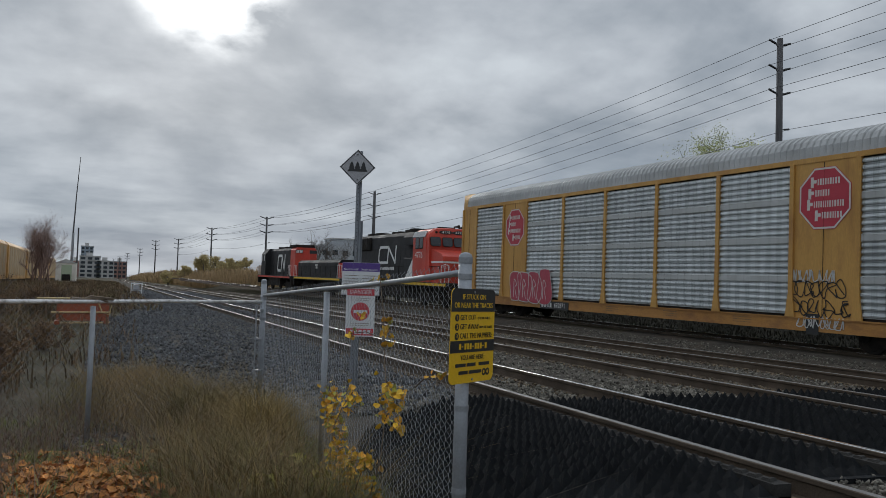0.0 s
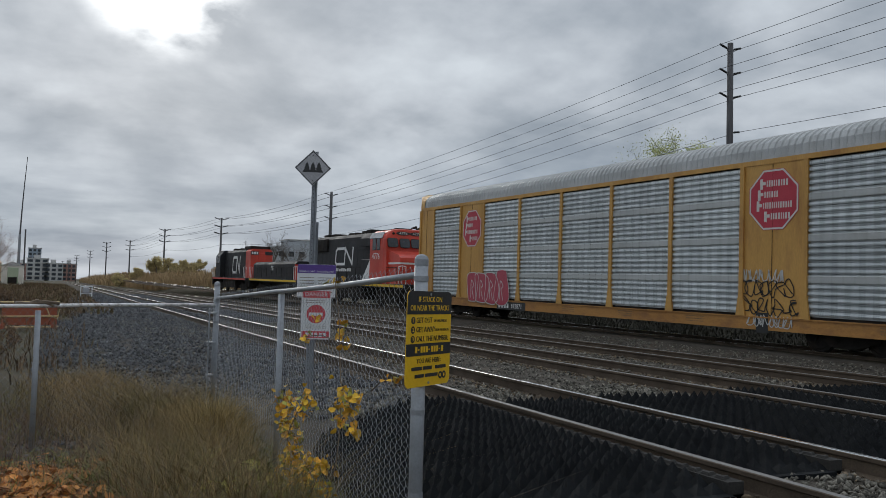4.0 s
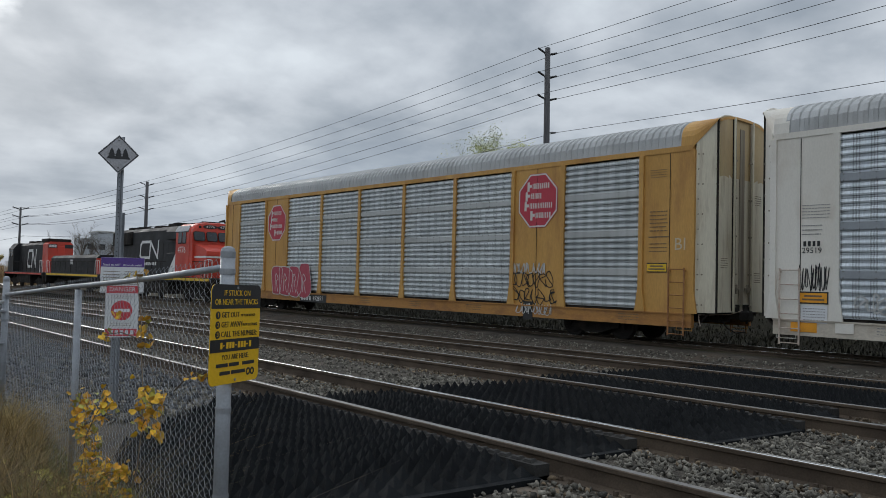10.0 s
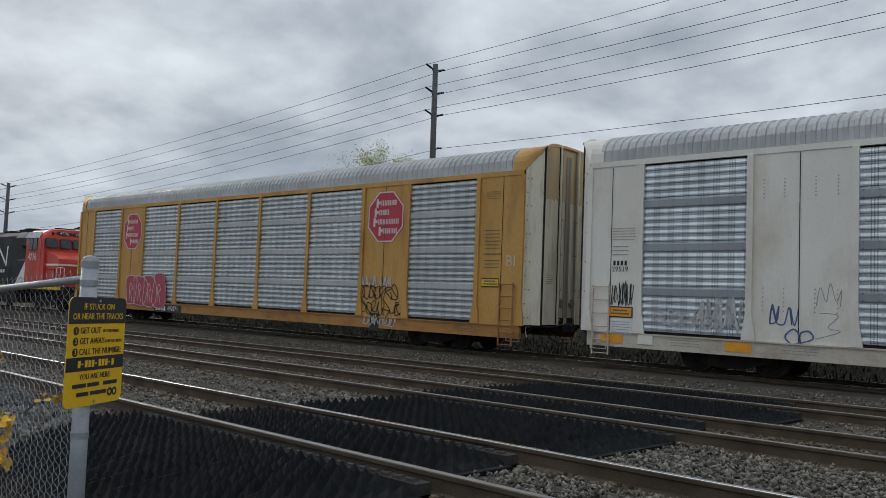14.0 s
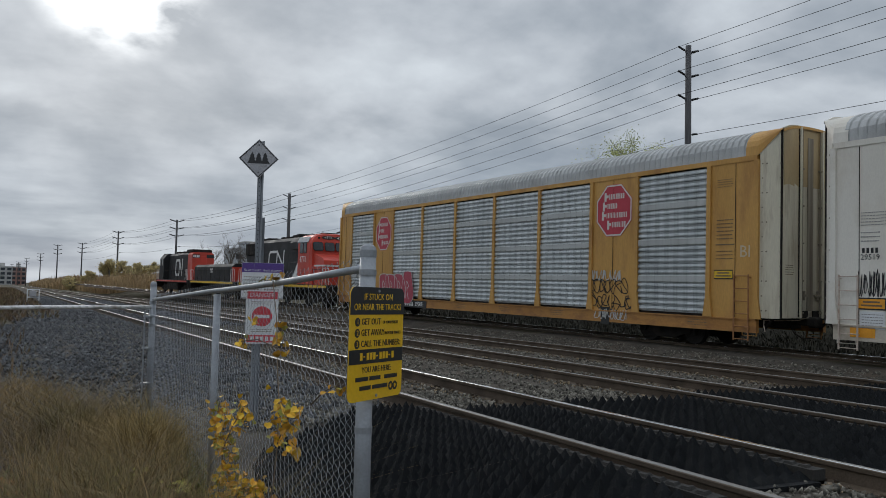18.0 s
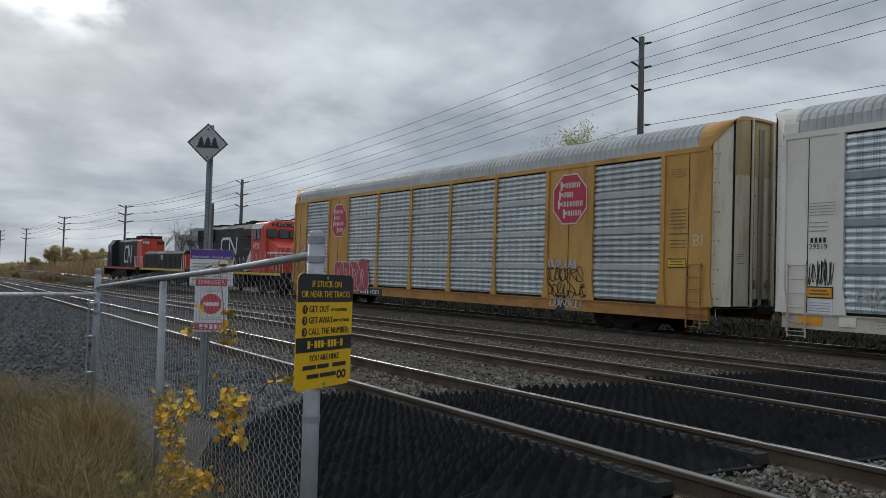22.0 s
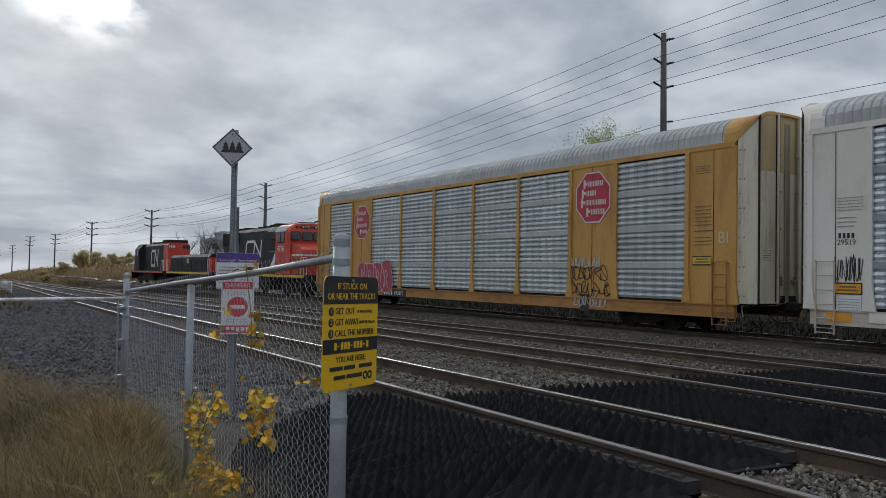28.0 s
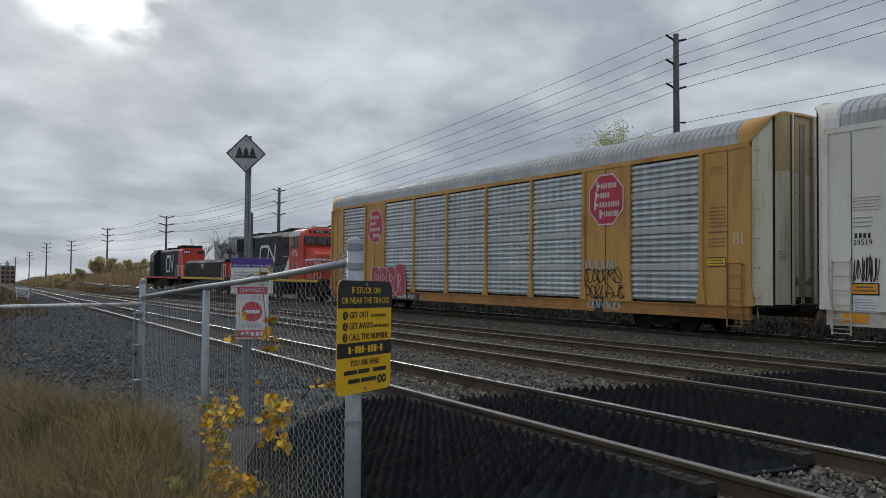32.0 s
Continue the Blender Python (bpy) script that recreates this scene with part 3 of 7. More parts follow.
def roof_shape(y0, y1, z_side, z_top, half, pitch):
    """Arched roof with ribs across it."""
    s = Shape()
    arc = []
    for i in range(15):
        a = math.pi * i / 14
        x = -half * math.copysign(abs(math.cos(a)) ** 0.8, math.cos(a))
        arc.append((x, z_side + (z_top - z_side) * math.sin(a) ** 0.62))
    ys, lift = [], []
    y = y0
    while y < y1 - pitch * 0.5:
        for f, h in ((0.0, 0.0), (0.42, 0.0), (0.52, 0.055), (0.9, 0.055)):
            ys.append(y + f * pitch)
            lift.append(h)
        y += pitch
    ys.append(y1)
    lift.append(0.0)
    n = len(arc)
    vs, fs = [], []
    for y, h in zip(ys, lift):
        for i, (x, z) in enumerate(arc):
            nx, nz = x / half, max(0.0, 1 - abs(x / half))
            k = math.hypot(nx, nz) or 1
            hh = h * (0.0 if i in (0, n - 1) else 0.6 if i in (1, n - 2) else 1.0)
            vs.append((x + hh * nx / k, y, z + hh * nz / k))
    for j in range(len(ys) - 1):
        fs += [(j * n + i, j * n + i + 1, (j + 1) * n + i + 1, (j + 1) * n + i) for i in range(n - 1)]
    s.add(vs, fs)
    s.add([(x, y, z) for y in (y0, y1) for x, z in arc], [tuple(range(n)), tuple(range(2 * n - 1, n - 1, -1))])
    return s


def roof_end(d, z_top):
    """Smooth end of a car's roof, drawn in over the canted corners of the doors."""
    arc = []
    for i in range(21):
        a = math.pi * i / 20
        arc.append((-HALF * math.copysign(abs(math.cos(a)) ** 0.8, math.cos(a)), RACK_TOP - 0.01 + (z_top + 0.04 - RACK_TOP) * math.sin(a) ** 0.62))
    edge = [z for x, z in arc if abs(x) <= 1.27][0]
    rings = [[(x * 1.006, 0.36, z) for x, z in arc], [(x * 1.006, -0.02, z) for x, z in arc],
             [(max(-1.25, min(1.25, x)), -d - 0.05, max(z, edge)) for x, z in arc], [(max(-1.25, min(1.25, x)), -d - 0.05, max(z, edge) - 0.07) for x, z in arc]]
    n = len(arc)
    s = Shape().add([p for r in rings for p in r], [(j * n + i, j * n + i + 1, (j + 1) * n + i + 1, (j + 1) * n + i) for j in range(3) for i in range(n - 1)])
    return s


def wheelset(parent, y, r=WHEEL_R):
    """Axle with two flanged wheels that turn; its middle is the axle's centre."""
    s = Shape()
    s.cyl((-0.85, 0, 0), (0.85, 0, 0), 0.075, n=10)
    for k in (-1, 1):
        s.cyl((k * 0.68, 0, 0), (k * 0.71, 0, 0), r + 0.028, n=28)
        s.cyl((k * 0.71, 0, 0), (k * 0.82, 0, 0), r, n=28)
        s.cyl((k * 0.82, 0, 0), (k * 0.835, 0, 0), r - 0.07, r - 0.1, n=28)
        for q in range(4):
            a = q * math.pi / 2
            s.box(k * 0.825 - 0.012, 0.2 * math.cos(a) - 0.03, 0.2 * math.sin(a) - 0.03, k * 0.825 + 0.018, 0.2 * math.cos(a) + 0.03, 0.2 * math.sin(a) + 0.03)
    ob = part("wheelset", s, M_UNDER, parent, "steel wheels on an axle", m=pose(0, y, 0))
    ob["radius"] = r
    return ob


def truck(parent, y, base=1.75, r=WHEEL_R, axle_y=None):
    """Two-axle truck, at the height of its axles."""
    s = Shape()
    for k in (-1, 1):
        x = k * 0.98
        poly = [(-base / 2 - 0.22, -0.13), (-base / 2 - 0.22, 0.14), (-base / 2 + 0.12, 0.2), (-0.35, 0.34), (0.35, 0.34), (base / 2 - 0.12, 0.2), (base / 2 + 0.22, 0.14),
                (base / 2 + 0.22, -0.13), (base / 2 - 0.16, -0.12), (0.3, -0.26), (-0.3, -0.26), (-base / 2 + 0.16, -0.12)]
        s.prism(poly, "x", x - 0.06, x + 0.06)
        for j in (-0.13, 0.0, 0.13):
            s.cyl((x, j, -0.18), (x, j, 0.2), 0.055, n=8)
        for q in (-base / 2, base / 2):
            s.cyl((x - 0.02, q, 0), (x + k * 0.12, q, 0), 0.115, n=12)
    s.box(-1.05, -0.22, -0.1, 1.05, 0.22, 0.16)
    t = part("truck", s, M_UNDER, parent, "grimy cast-steel truck", m=pose(0, y, r))
    return t, [wheelset(t, -base / 2, r), wheelset(t, base / 2, r)]


def ladder(parent, y, z0, z1, material, x=-HALF - 0.03, rungs=5, width=0.46):
    s = Shape()
    for k in (-1, 1):
        s.box(x - 0.06, y + k * width / 2 - 0.018, z0, x - 0.035, y + k * width / 2 + 0.018, z1)
        for z in (z0 + 0.35, z1 - 0.1):
            s.box(x - 0.04, y + k * width / 2 - 0.012, z, x + 0.05, y + k * width / 2 + 0.012, z + 0.03)
    for i in range(rungs):
        z = z0 + 0.04 + (z1 - z0 - 0.08) * i / (rungs - 1)
        s.cyl((x - 0.05, y - width / 2, z), (x - 0.05, y + width / 2, z), 0.013, n=6)
    return part("ladder", s, material, parent)


def flat_on_side(y, z, x):
    """A pose whose xy plane lies on a car's camera-facing side: x runs along -y (to the reader's right), y up."""
    return Matrix(((0, 0, -1, x), (-1, 0, 0, y), (0, 1, 0, z), (0, 0, 0, 1)))


def bars(name, rows, material, parent, m, label=""):
    """Unreadable writing as plain bars: (x0, y0, x1, y1)."""
    s = Shape()
    for x0, y0, x1, y1 in rows:
        s.box(x0, y0, 0.0, x1, y1, 0.004)
    return tagged(part(name, s, material, parent, label, m=m), label, kind="stuff" if len(rows) > 1 else "")


def text_block(width, lines, height, seed, gap=0.55):
    """Rows of word-like bars."""
    r = random.Random(seed)
    out = []
    step = height / lines
    for i in range(lines):
        x = 0.0
        while x < width * 0.97:
            w = min(r.uniform(0.04, 0.13) * width, width - x)
            out.append((x, -i * step - step * 0.74, x + w, -i * step - step * 0.48))
            x += w + 0.035 * width
    return out


def scribble(name, strokes, r, material, parent, m, label=""):
    """Sprayed lines as thin flattened tubes, (x, y) in the plane of m."""
    s = Shape()
    for st in strokes:
        pts = [Vector((p[0], p[1], 0)) for p in st]
        fine = []
        for i in range(len(pts) - 1):
            p0, p1, p2, p3 = pts[max(i - 1, 0)], pts[i], pts[i + 1], pts[min(i + 2, len(pts) - 1)]
            for k in range(5):
                t = k / 5
                fine.append(0.5 * ((2 * p1) + (p2 - p0) * t + (2 * p0 - 5 * p1 + 4 * p2 - p3) * t * t + (3 * p1 - p0 - 3 * p2 + p3) * t ** 3))
        fine.append(pts[-1])
        for i in range(len(fine) - 1):
            d = (fine[i + 1] - fine[i])
            if d.length < 1e-5:
                continue
            q = Vector((-d.y, d.x, 0)).normalized() * r
            e = d.normalized() * r * 0.5
            s.add([fine[i] - q - e, fine[i + 1] - q + e, fine[i + 1] + q + e, fine[i] + q - e], [(0, 1, 2, 3)])
    return part(name, s, material, parent, label, m=m)


def loops(n, w, h, seed, wild=0.4):
    """Round letter-like sprayed strokes filling w by h."""
    r = random.Random(seed)
    out = []
    for i in range(n):
        cx = w * (i + 0.5) / n
        st = []
        a0 = r.uniform(0, 6.28)
        for k in range(r.randint(5, 8)):
            a = a0 + k * r.uniform(0.8, 1.3)
            st.append((cx + math.cos(a) * w / n * r.uniform(0.35, 0.75), h * (0.5 + math.sin(a) * r.uniform(0.25, 0.52)) + r.uniform(-wild, wild) * 0.1 * h))
        out.append(st)
    return [[p for st in out for p in st]]


def tag_strokes(n, w, h, seed):
    """Quick angular sprayed strokes."""
    r = random.Random(seed)
    out = []
    for i in range(n):
        x = w * (i + 0.2) / n
        st = [(x, r.uniform(0, 0.3) * h)]
        for k in range(r.randint(2, 4)):
            st.append((x + r.uniform(-0.2, 1.0) * w / n, (0.9 if k % 2 == 0 else 0.1) * h + r.uniform(-0.12, 0.12) * h))
        out.append(st)
    return [[p for st in out for p in st]]


def autorack(name, label, paint, endpaint, screen, band_paint, divisions, y_end, bands, rows, door_depth=0.40):
    """Enclosed car carrier. divisions: (y0, y1, kind) along its side, kind in 'screen', 'plate'. Origin on the rail, midway."""
    car = thing(name, label, "railway car", group="cars of the train")
    Z0, Z1, ZT = RACK_SILLTOP, RACK_TOP - 0.12, RACK_ROOF
    for k in (-1, 1):
        sill = Shape().prism([(k * HALF, RACK_SILL), (k * HALF, RACK_SILLTOP), (k * (HALF - 0.12), RACK_SILLTOP), (k * (HALF - 0.12), RACK_SILL)], "y", -y_end, y_end)
        sill.box(k * HALF - 0.035 * (k > 0) - 0.0, -y_end, RACK_SILLTOP - 0.035, k * HALF + 0.035 * (k > 0) + 0.0 - 0.035 * (k < 0), y_end, RACK_SILLTOP)
        part("side_sill", sill, M_OCHRESILL if paint is M_OCHRE else M_SILLPALE, car)
    deck = Shape().box(-HALF + 0.12, -y_end, 0.95, HALF - 0.12, y_end, 1.08)
    deck.box(-0.35, -y_end + 0.2, 0.62, 0.35, y_end - 0.2, 0.95)
    for i in range(12):
        y = -y_end + 1 + i * (2 * y_end - 2) / 11
        deck.prism([(-HALF + 0.12, 0.95), (-0.35, 0.66), (0.35, 0.66), (HALF - 0.12, 0.95)], "y", y - 0.05, y + 0.05)
    part("underframe", deck, M_UNDER, car)
    for k in (-1, 1):
        part("top_rail", Shape().box(k * (HALF - 0.05) - 0.06, -y_end, Z1, k * (HALF - 0.05) + 0.06, y_end, RACK_TOP + 0.02), paint, car)
    turn = pose(0, 0, 0, 0, 0, 180)
    for y0, y1, kind in divisions:
        if kind == "screen":
            me = corrugated(y0 + 0.04, y1 - 0.04, Z0 + 0.07, Z1 - 0.04, bands, rows).mesh("screen_panel", screen)
            part("screen_panel", me, None, car, "corrugated galvanised screen panel")
            part("screen_panel", me, None, car, "corrugated galvanised screen panel", m=turn)
            for b0, b1 in screen_layout(Z0 + 0.07, Z1 - 0.04, bands, 0.23)[1]:
                bme = flat_band(y0 + 0.05, y1 - 0.05, b0, b1).mesh("flat_band", band_paint)
                part("flat_band", bme, None, car, "smooth flat band across the screen")
                part("flat_band", bme, None, car, "smooth flat band across the screen", m=turn)
            rme = rivet_rows(y0 + 0.05, y1 - 0.05, screen_layout(Z0 + 0.07, Z1 - 0.04, bands, 0.23)[1]).mesh("rivets", M_RIVET)
            tagged(part("rivets", rme, None, car), kind="stuff")
            # added dark sheet, in the underframe colour, fills the gaps behind the screen
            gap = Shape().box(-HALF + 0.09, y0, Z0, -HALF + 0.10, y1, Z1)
            part("dark_gap_sheet", gap, M_UNDER, car)
        else:
            s = Shape().box(-HALF + 0.01, y0, Z0, -HALF + 0.05, y1, Z1)
            ym = (y0 + y1) / 2
            if max(abs(y0), abs(y1)) > y_end - 0.1:
                ym = math.copysign(y_end - 0.66, y0)
            s.box(-HALF + 0.004, ym - 0.012, Z0, -HALF + 0.012, ym + 0.012, Z1)
            part("seam", Shape().box(-HALF - 0.002, ym + 0.012, Z0 + 0.02, -HALF + 0.012, ym + 0.03, Z1 - 0.02), M_UNDER, car, "dark vertical seam")
            me = s.mesh("side_plate", paint)
            part("side_plate", me, None, car)
            part("side_plate", me, None, car, m=turn)
    edges = sorted({d[0] for d in divisions} | {d[1] for d in divisions})
    for y in edges:
        s = Shape().box(-HALF - 0.05, y - 0.07, Z0, -HALF + 0.07, y + 0.07, Z1)
        s.prism([(y - 0.07, Z0 + 0.62), (y - 0.16, Z0), (y + 0.16, Z0), (y + 0.07, Z0 + 0.62)], "x", -HALF - 0.055, -HALF + 0.0)
        for z in (Z0 + 0.5, Z0 + 1.6, Z0 + 2.7, Z1 - 0.3):
            s.box(-HALF - 0.062, y - 0.03, z, -HALF - 0.045, y + 0.03, z + 0.06)
        me = s.mesh("post", paint)
        part("post", me, None, car)
        part("post", me, None, car, m=turn)
    part("roof", roof_shape(-y_end + 0.33, y_end - 0.33, RACK_TOP, ZT, HALF - 0.02, 0.215), M_ROOF, car, "ribbed galvanised roof")
    for k in (-1, 1):
        part("roof_end", roof_end(door_depth, ZT), paint, car, "painted end of the roof", m=pose(0, -y_end, 0) if k < 0 else pose(0, y_end, 0, 0, 0, 180))
        # end: canted corner panels with bolted edges, two flat door leaves, a recess with lock rods between them
        d = door_depth
        put = pose(0, -y_end, 0) if k < 0 else pose(0, y_end, 0, 0, 0, 180)
        zt = lambda x: RACK_TOP - 0.02 + (ZT - RACK_TOP + 0.06) * max(0.0, 1 - (abs(x) / HALF) ** 5.5) ** 0.62
        for side in (-1, 1):
            corner = Shape()
            a0, a1 = (side * (HALF - 0.03), -0.07), (side * 1.22, -d)
            top0, top1 = zt(HALF - 0.03) + 0.05, zt(1.22)
            for off in (0.0, 0.05):
                corner.add([(a0[0] - side * off, a0[1] + off, 0.9), (a1[0] - side * off, a1[1] + off, 0.9), (a1[0] - side * off, a1[1] + off, top1), (a0[0] - side * off, a0[1] + off, top0)], [(0, 1, 2, 3)])
            corner.f += [(0, 1, 5, 4), (1, 2, 6, 5), (2, 3, 7, 6), (3, 0, 4, 7)]
            cp = part("corner_panel", corner, endpaint, car, "weathered off-white corner panel with bolted edges", m=put)
            nut = Shape()
            for j in range(11):
                for u in (0.10, 0.30, 0.93):
                    if u == 0.30 and j % 2:
                        continue
                    z = 1.1 + j * 0.39
                    bx, by = a0[0] + (a1[0] - a0[0]) * u, a0[1] + (a1[1] - a0[1]) * u
                    nut.cyl((bx, by, z), (bx + side * 0.012, by - 0.012, z), 0.022, n=6)
            tagged(part("bolts", nut, M_RUSTDOOR, cp), kind="stuff")
            part("seam", Shape().box(side * 1.235 - 0.014, -d - 0.02, 0.9, side * 1.235 + 0.014, -d + 0.03, top1 - 0.04), M_UNDER, car, "rusty vertical seam", m=put)
            leaf = Shape()
            xs_ = [side * v for v in (1.19, 0.98, 0.76, 0.5)]
            ys_ = [-d - 0.01, -d - 0.035, -d - 0.035, -d - 0.02]
            n = len(xs_)
            leaf.add([(x, y + o, 0.92) for o in (0.0, 0.06) for x, y in zip(xs_, ys_)] + [(x, y + o, zt(x) - 0.01) for o in (0.0, 0.06) for x, y in zip(xs_, ys_)],
                     [(i, i + 1, 2 * n + i + 1, 2 * n + i) for i in range(n - 1)] + [(n + i, n + i + 1, 3 * n + i + 1, 3 * n + i) for i in range(n - 1)] +
                     [(0, n, 3 * n, 2 * n), (n - 1, 2 * n - 1, 4 * n - 1, 3 * n - 1)] + [(i, i + 1, n + i + 1, n + i) for i in range(n - 1)] + [(2 * n + i, 2 * n + i + 1, 3 * n + i + 1, 3 * n + i) for i in range(n - 1)])
            dl = part("end_door", leaf, endpaint, car, "weathered off-white end door leaf", m=put)
            if paint is not endpaint:
                fade = Shape()
                for i in range(3):
                    fade.add([(xs_[i], ys_[i] - 0.004, 4.42 + 0.04 * i), (xs_[i + 1], ys_[i + 1] - 0.004, 4.46 - 0.04 * i), (xs_[i + 1], ys_[i + 1] - 0.004, zt(xs_[i + 1]) - 0.03), (xs_[i], ys_[i] - 0.004, zt(xs_[i]) - 0.03)], [(0, 1, 2, 3)])
                part("faded_paint", fade, M_OCHREFADE, dl, "faded ochre paint left on the upper door")
            part("door_rib", Shape().prism([(side * 0.52, -d), (side * 0.515, -d - 0.07), (side * 0.455, -d - 0.07), (side * 0.45, -d)], "z", 0.92, zt(0.5) - 0.05), endpaint, car, m=put)
            part("lock_rod", Shape().cyl((side * 0.40, -d - 0.03, 0.95), (side * 0.40, -d - 0.03, zt(0.4) - 0.1), 0.02, n=8), M_RUSTDOOR, car, m=put)
            part("door_gap", Shape().box(side * 0.545 - 0.012, -d - 0.045, 0.95, side * 0.545 + 0.012, -d - 0.02, zt(0.54) - 0.05), M_UNDER, car, "dark gap beside the door rib", m=put)
            for z in (1.05, 1.9, 2.9, 3.9, 4.9):
                part("rod_keeper", Shape().box(side * 0.40 - 0.05, -d - 0.06, z, side * 0.40 + 0.05, -d, z + 0.04), M_RUSTDOOR, car, m=put)
            part("latch_gear", Shape().box(min(side * 0.16, side * 0.44), -d - 0.05, 1.5, max(side * 0.16, side * 0.44), -d, 1.56).box(side * 0.3 - 0.03, -d - 0.05, 1.4, side * 0.3 + 0.03, -d, 1.65), M_RUSTDOOR, car, m=put)
            part("grime_plate", Shape().box(min(side * 0.12, side * 0.5), -d - 0.03, 0.93, max(side * 0.12, side * 0.5), -d + 0.02, 1.12), M_UNDER, car, "grimy lower edge of the recess", m=put)
        part("door_recess", Shape().box(-0.46, -d + 0.02, 0.92, 0.46, -d + 0.06, zt(0.45) - 0.04), M_RUSTPALE, car, "rust-streaked recess between the doors", m=put)
        part("rust_band", Shape().box(-0.12, -d - 0.005, 1.12, 0.12, -d + 0.02, zt(0.1) - 0.3), M_RUSTDOOR, car, "dark weathered middle strip of the end", m=put)
        if paint is not endpaint:
            part("faded_paint", Shape().box(-0.45, -d + 0.010, 4.45, 0.45, -d + 0.018, zt(0.45) - 0.06), M_OCHREFADE, car, "faded ochre paint left on the upper door", m=put)
        for zz, xx, sd in ((2.35, -1.12, 70), (2.0, 0.62, 74), (4.1, 0.62, 76)):
            bars("door_stencil", text_block(0.34, 5, 0.3, sd + k), M_STENCIL, car, put @ Matrix(((1, 0, 0, xx), (0, 0, -1, -d - 0.038), (0, 1, 0, zz), (0, 0, 0, 1))), "small door stencilling, not legible")
        for z in (1.6, 2.7, 3.8, 4.6):
            hinge = Shape().cyl((-HALF - 0.02, -y_end - 0.02, z), (-HALF - 0.02, -y_end - 0.02, z + 0.22), 0.035, n=8)
            part("hinge", hinge, paint, car, m=None if k < 0 else turn)
        c = Shape().box(-0.32, -y_end - 0.05, 0.62, 0.32, -y_end + 0.4, 0.98)
        c.box(-0.11, -y_end - 0.62, 0.72, 0.11, -y_end, 0.92, 0.03)
        c.box(-0.2, -y_end - 0.82, 0.68, 0.16, -y_end - 0.56, 0.96, 0.05)
        part("coupler", c, M_UNDER, car, m=None if k < 0 else turn)
        hose = Shape().tube([(-0.3, -y_end - 0.1, 0.75), (-0.32, -y_end - 0.3, 0.5), (-0.3, -y_end - 0.55, 0.38), (-0.25, -y_end - 0.8, 0.42)], 0.022, 6)
        lever = Shape().tube([(-1.3, -y_end - 0.06, 0.84), (-0.5, -y_end - 0.12, 0.84), (-0.3, -y_end - 0.4, 0.86), (-0.1, -y_end - 0.62, 0.98)], 0.016, 6).tube([(-1.3, -y_end - 0.06, 0.84), (-1.36, -y_end - 0.1, 0.7), (-1.36, -y_end - 0.14, 0.55)], 0.016, 6)
        part("release_lever", lever, M_LADDERPALE, car, "pale rusty coupler release lever", m=None if k < 0 else turn)
        for q in (-1, 1):
            part("end_platform", Shape().box(q * 0.9 - 0.4, -y_end - 0.3, 0.86, q * 0.9 + 0.4, -y_end, 0.9), M_UNDER, car, "grimy end step plate", m=None if k < 0 else turn)
            part("platform_bracket", Shape().prism([(-y_end - 0.3, 0.86), (-y_end - 0.24, 0.86), (-y_end - 0.02, 0.62), (-y_end - 0.02, 0.56)], "x", q * 1.24 - 0.04, q * 1.24 + 0.04), M_UNDER, car, m=None if k < 0 else turn)
        part("air_hose", hose, M_UNDER, car, m=None if k < 0 else turn)
        for q in (-1, 1):
            step = Shape().tube([(q * 1.45, -y_end + 0.05, 0.98), (q * 1.45, -y_end + 0.05, 0.42), (q * 1.45, -y_end + 0.5, 0.42), (q * 1.45, -y_end + 0.5, 0.98)], 0.018, 6)
            step.cyl((q * 1.45, -y_end + 0.05, 0.68), (q * 1.45, -y_end + 0.5, 0.68), 0.015, n=6)
            part("sill_step", step, paint, car, m=None if k < 0 else turn)
    rung = M_LADDEROCHRE if paint is M_OCHRE else M_LADDERPALE
    for yy in (-y_end + 0.42, y_end - 0.42):
        ladder(car, yy, 0.28, 2.05, rung, rungs=6)
        ladder(car, yy, 0.28, 2.05, rung, rungs=6).matrix_basis = turn
    wheels = []
    for y in (-y_end + 3.55, y_end - 3.55):
        wheels += truck(car, y)[1]
    rig = Shape().cyl((-0.75, -4.6, 0.62), (-0.75, -3.4, 0.62), 0.16, n=12).box(-1.2, -1.0, 0.55, -0.7, -0.3, 0.9).cyl((-1.0, -8, 0.72), (-1.0, 8, 0.72), 0.025, n=6)
    part("brake_rigging", rig, M_UNDER, car)
    return car, wheels


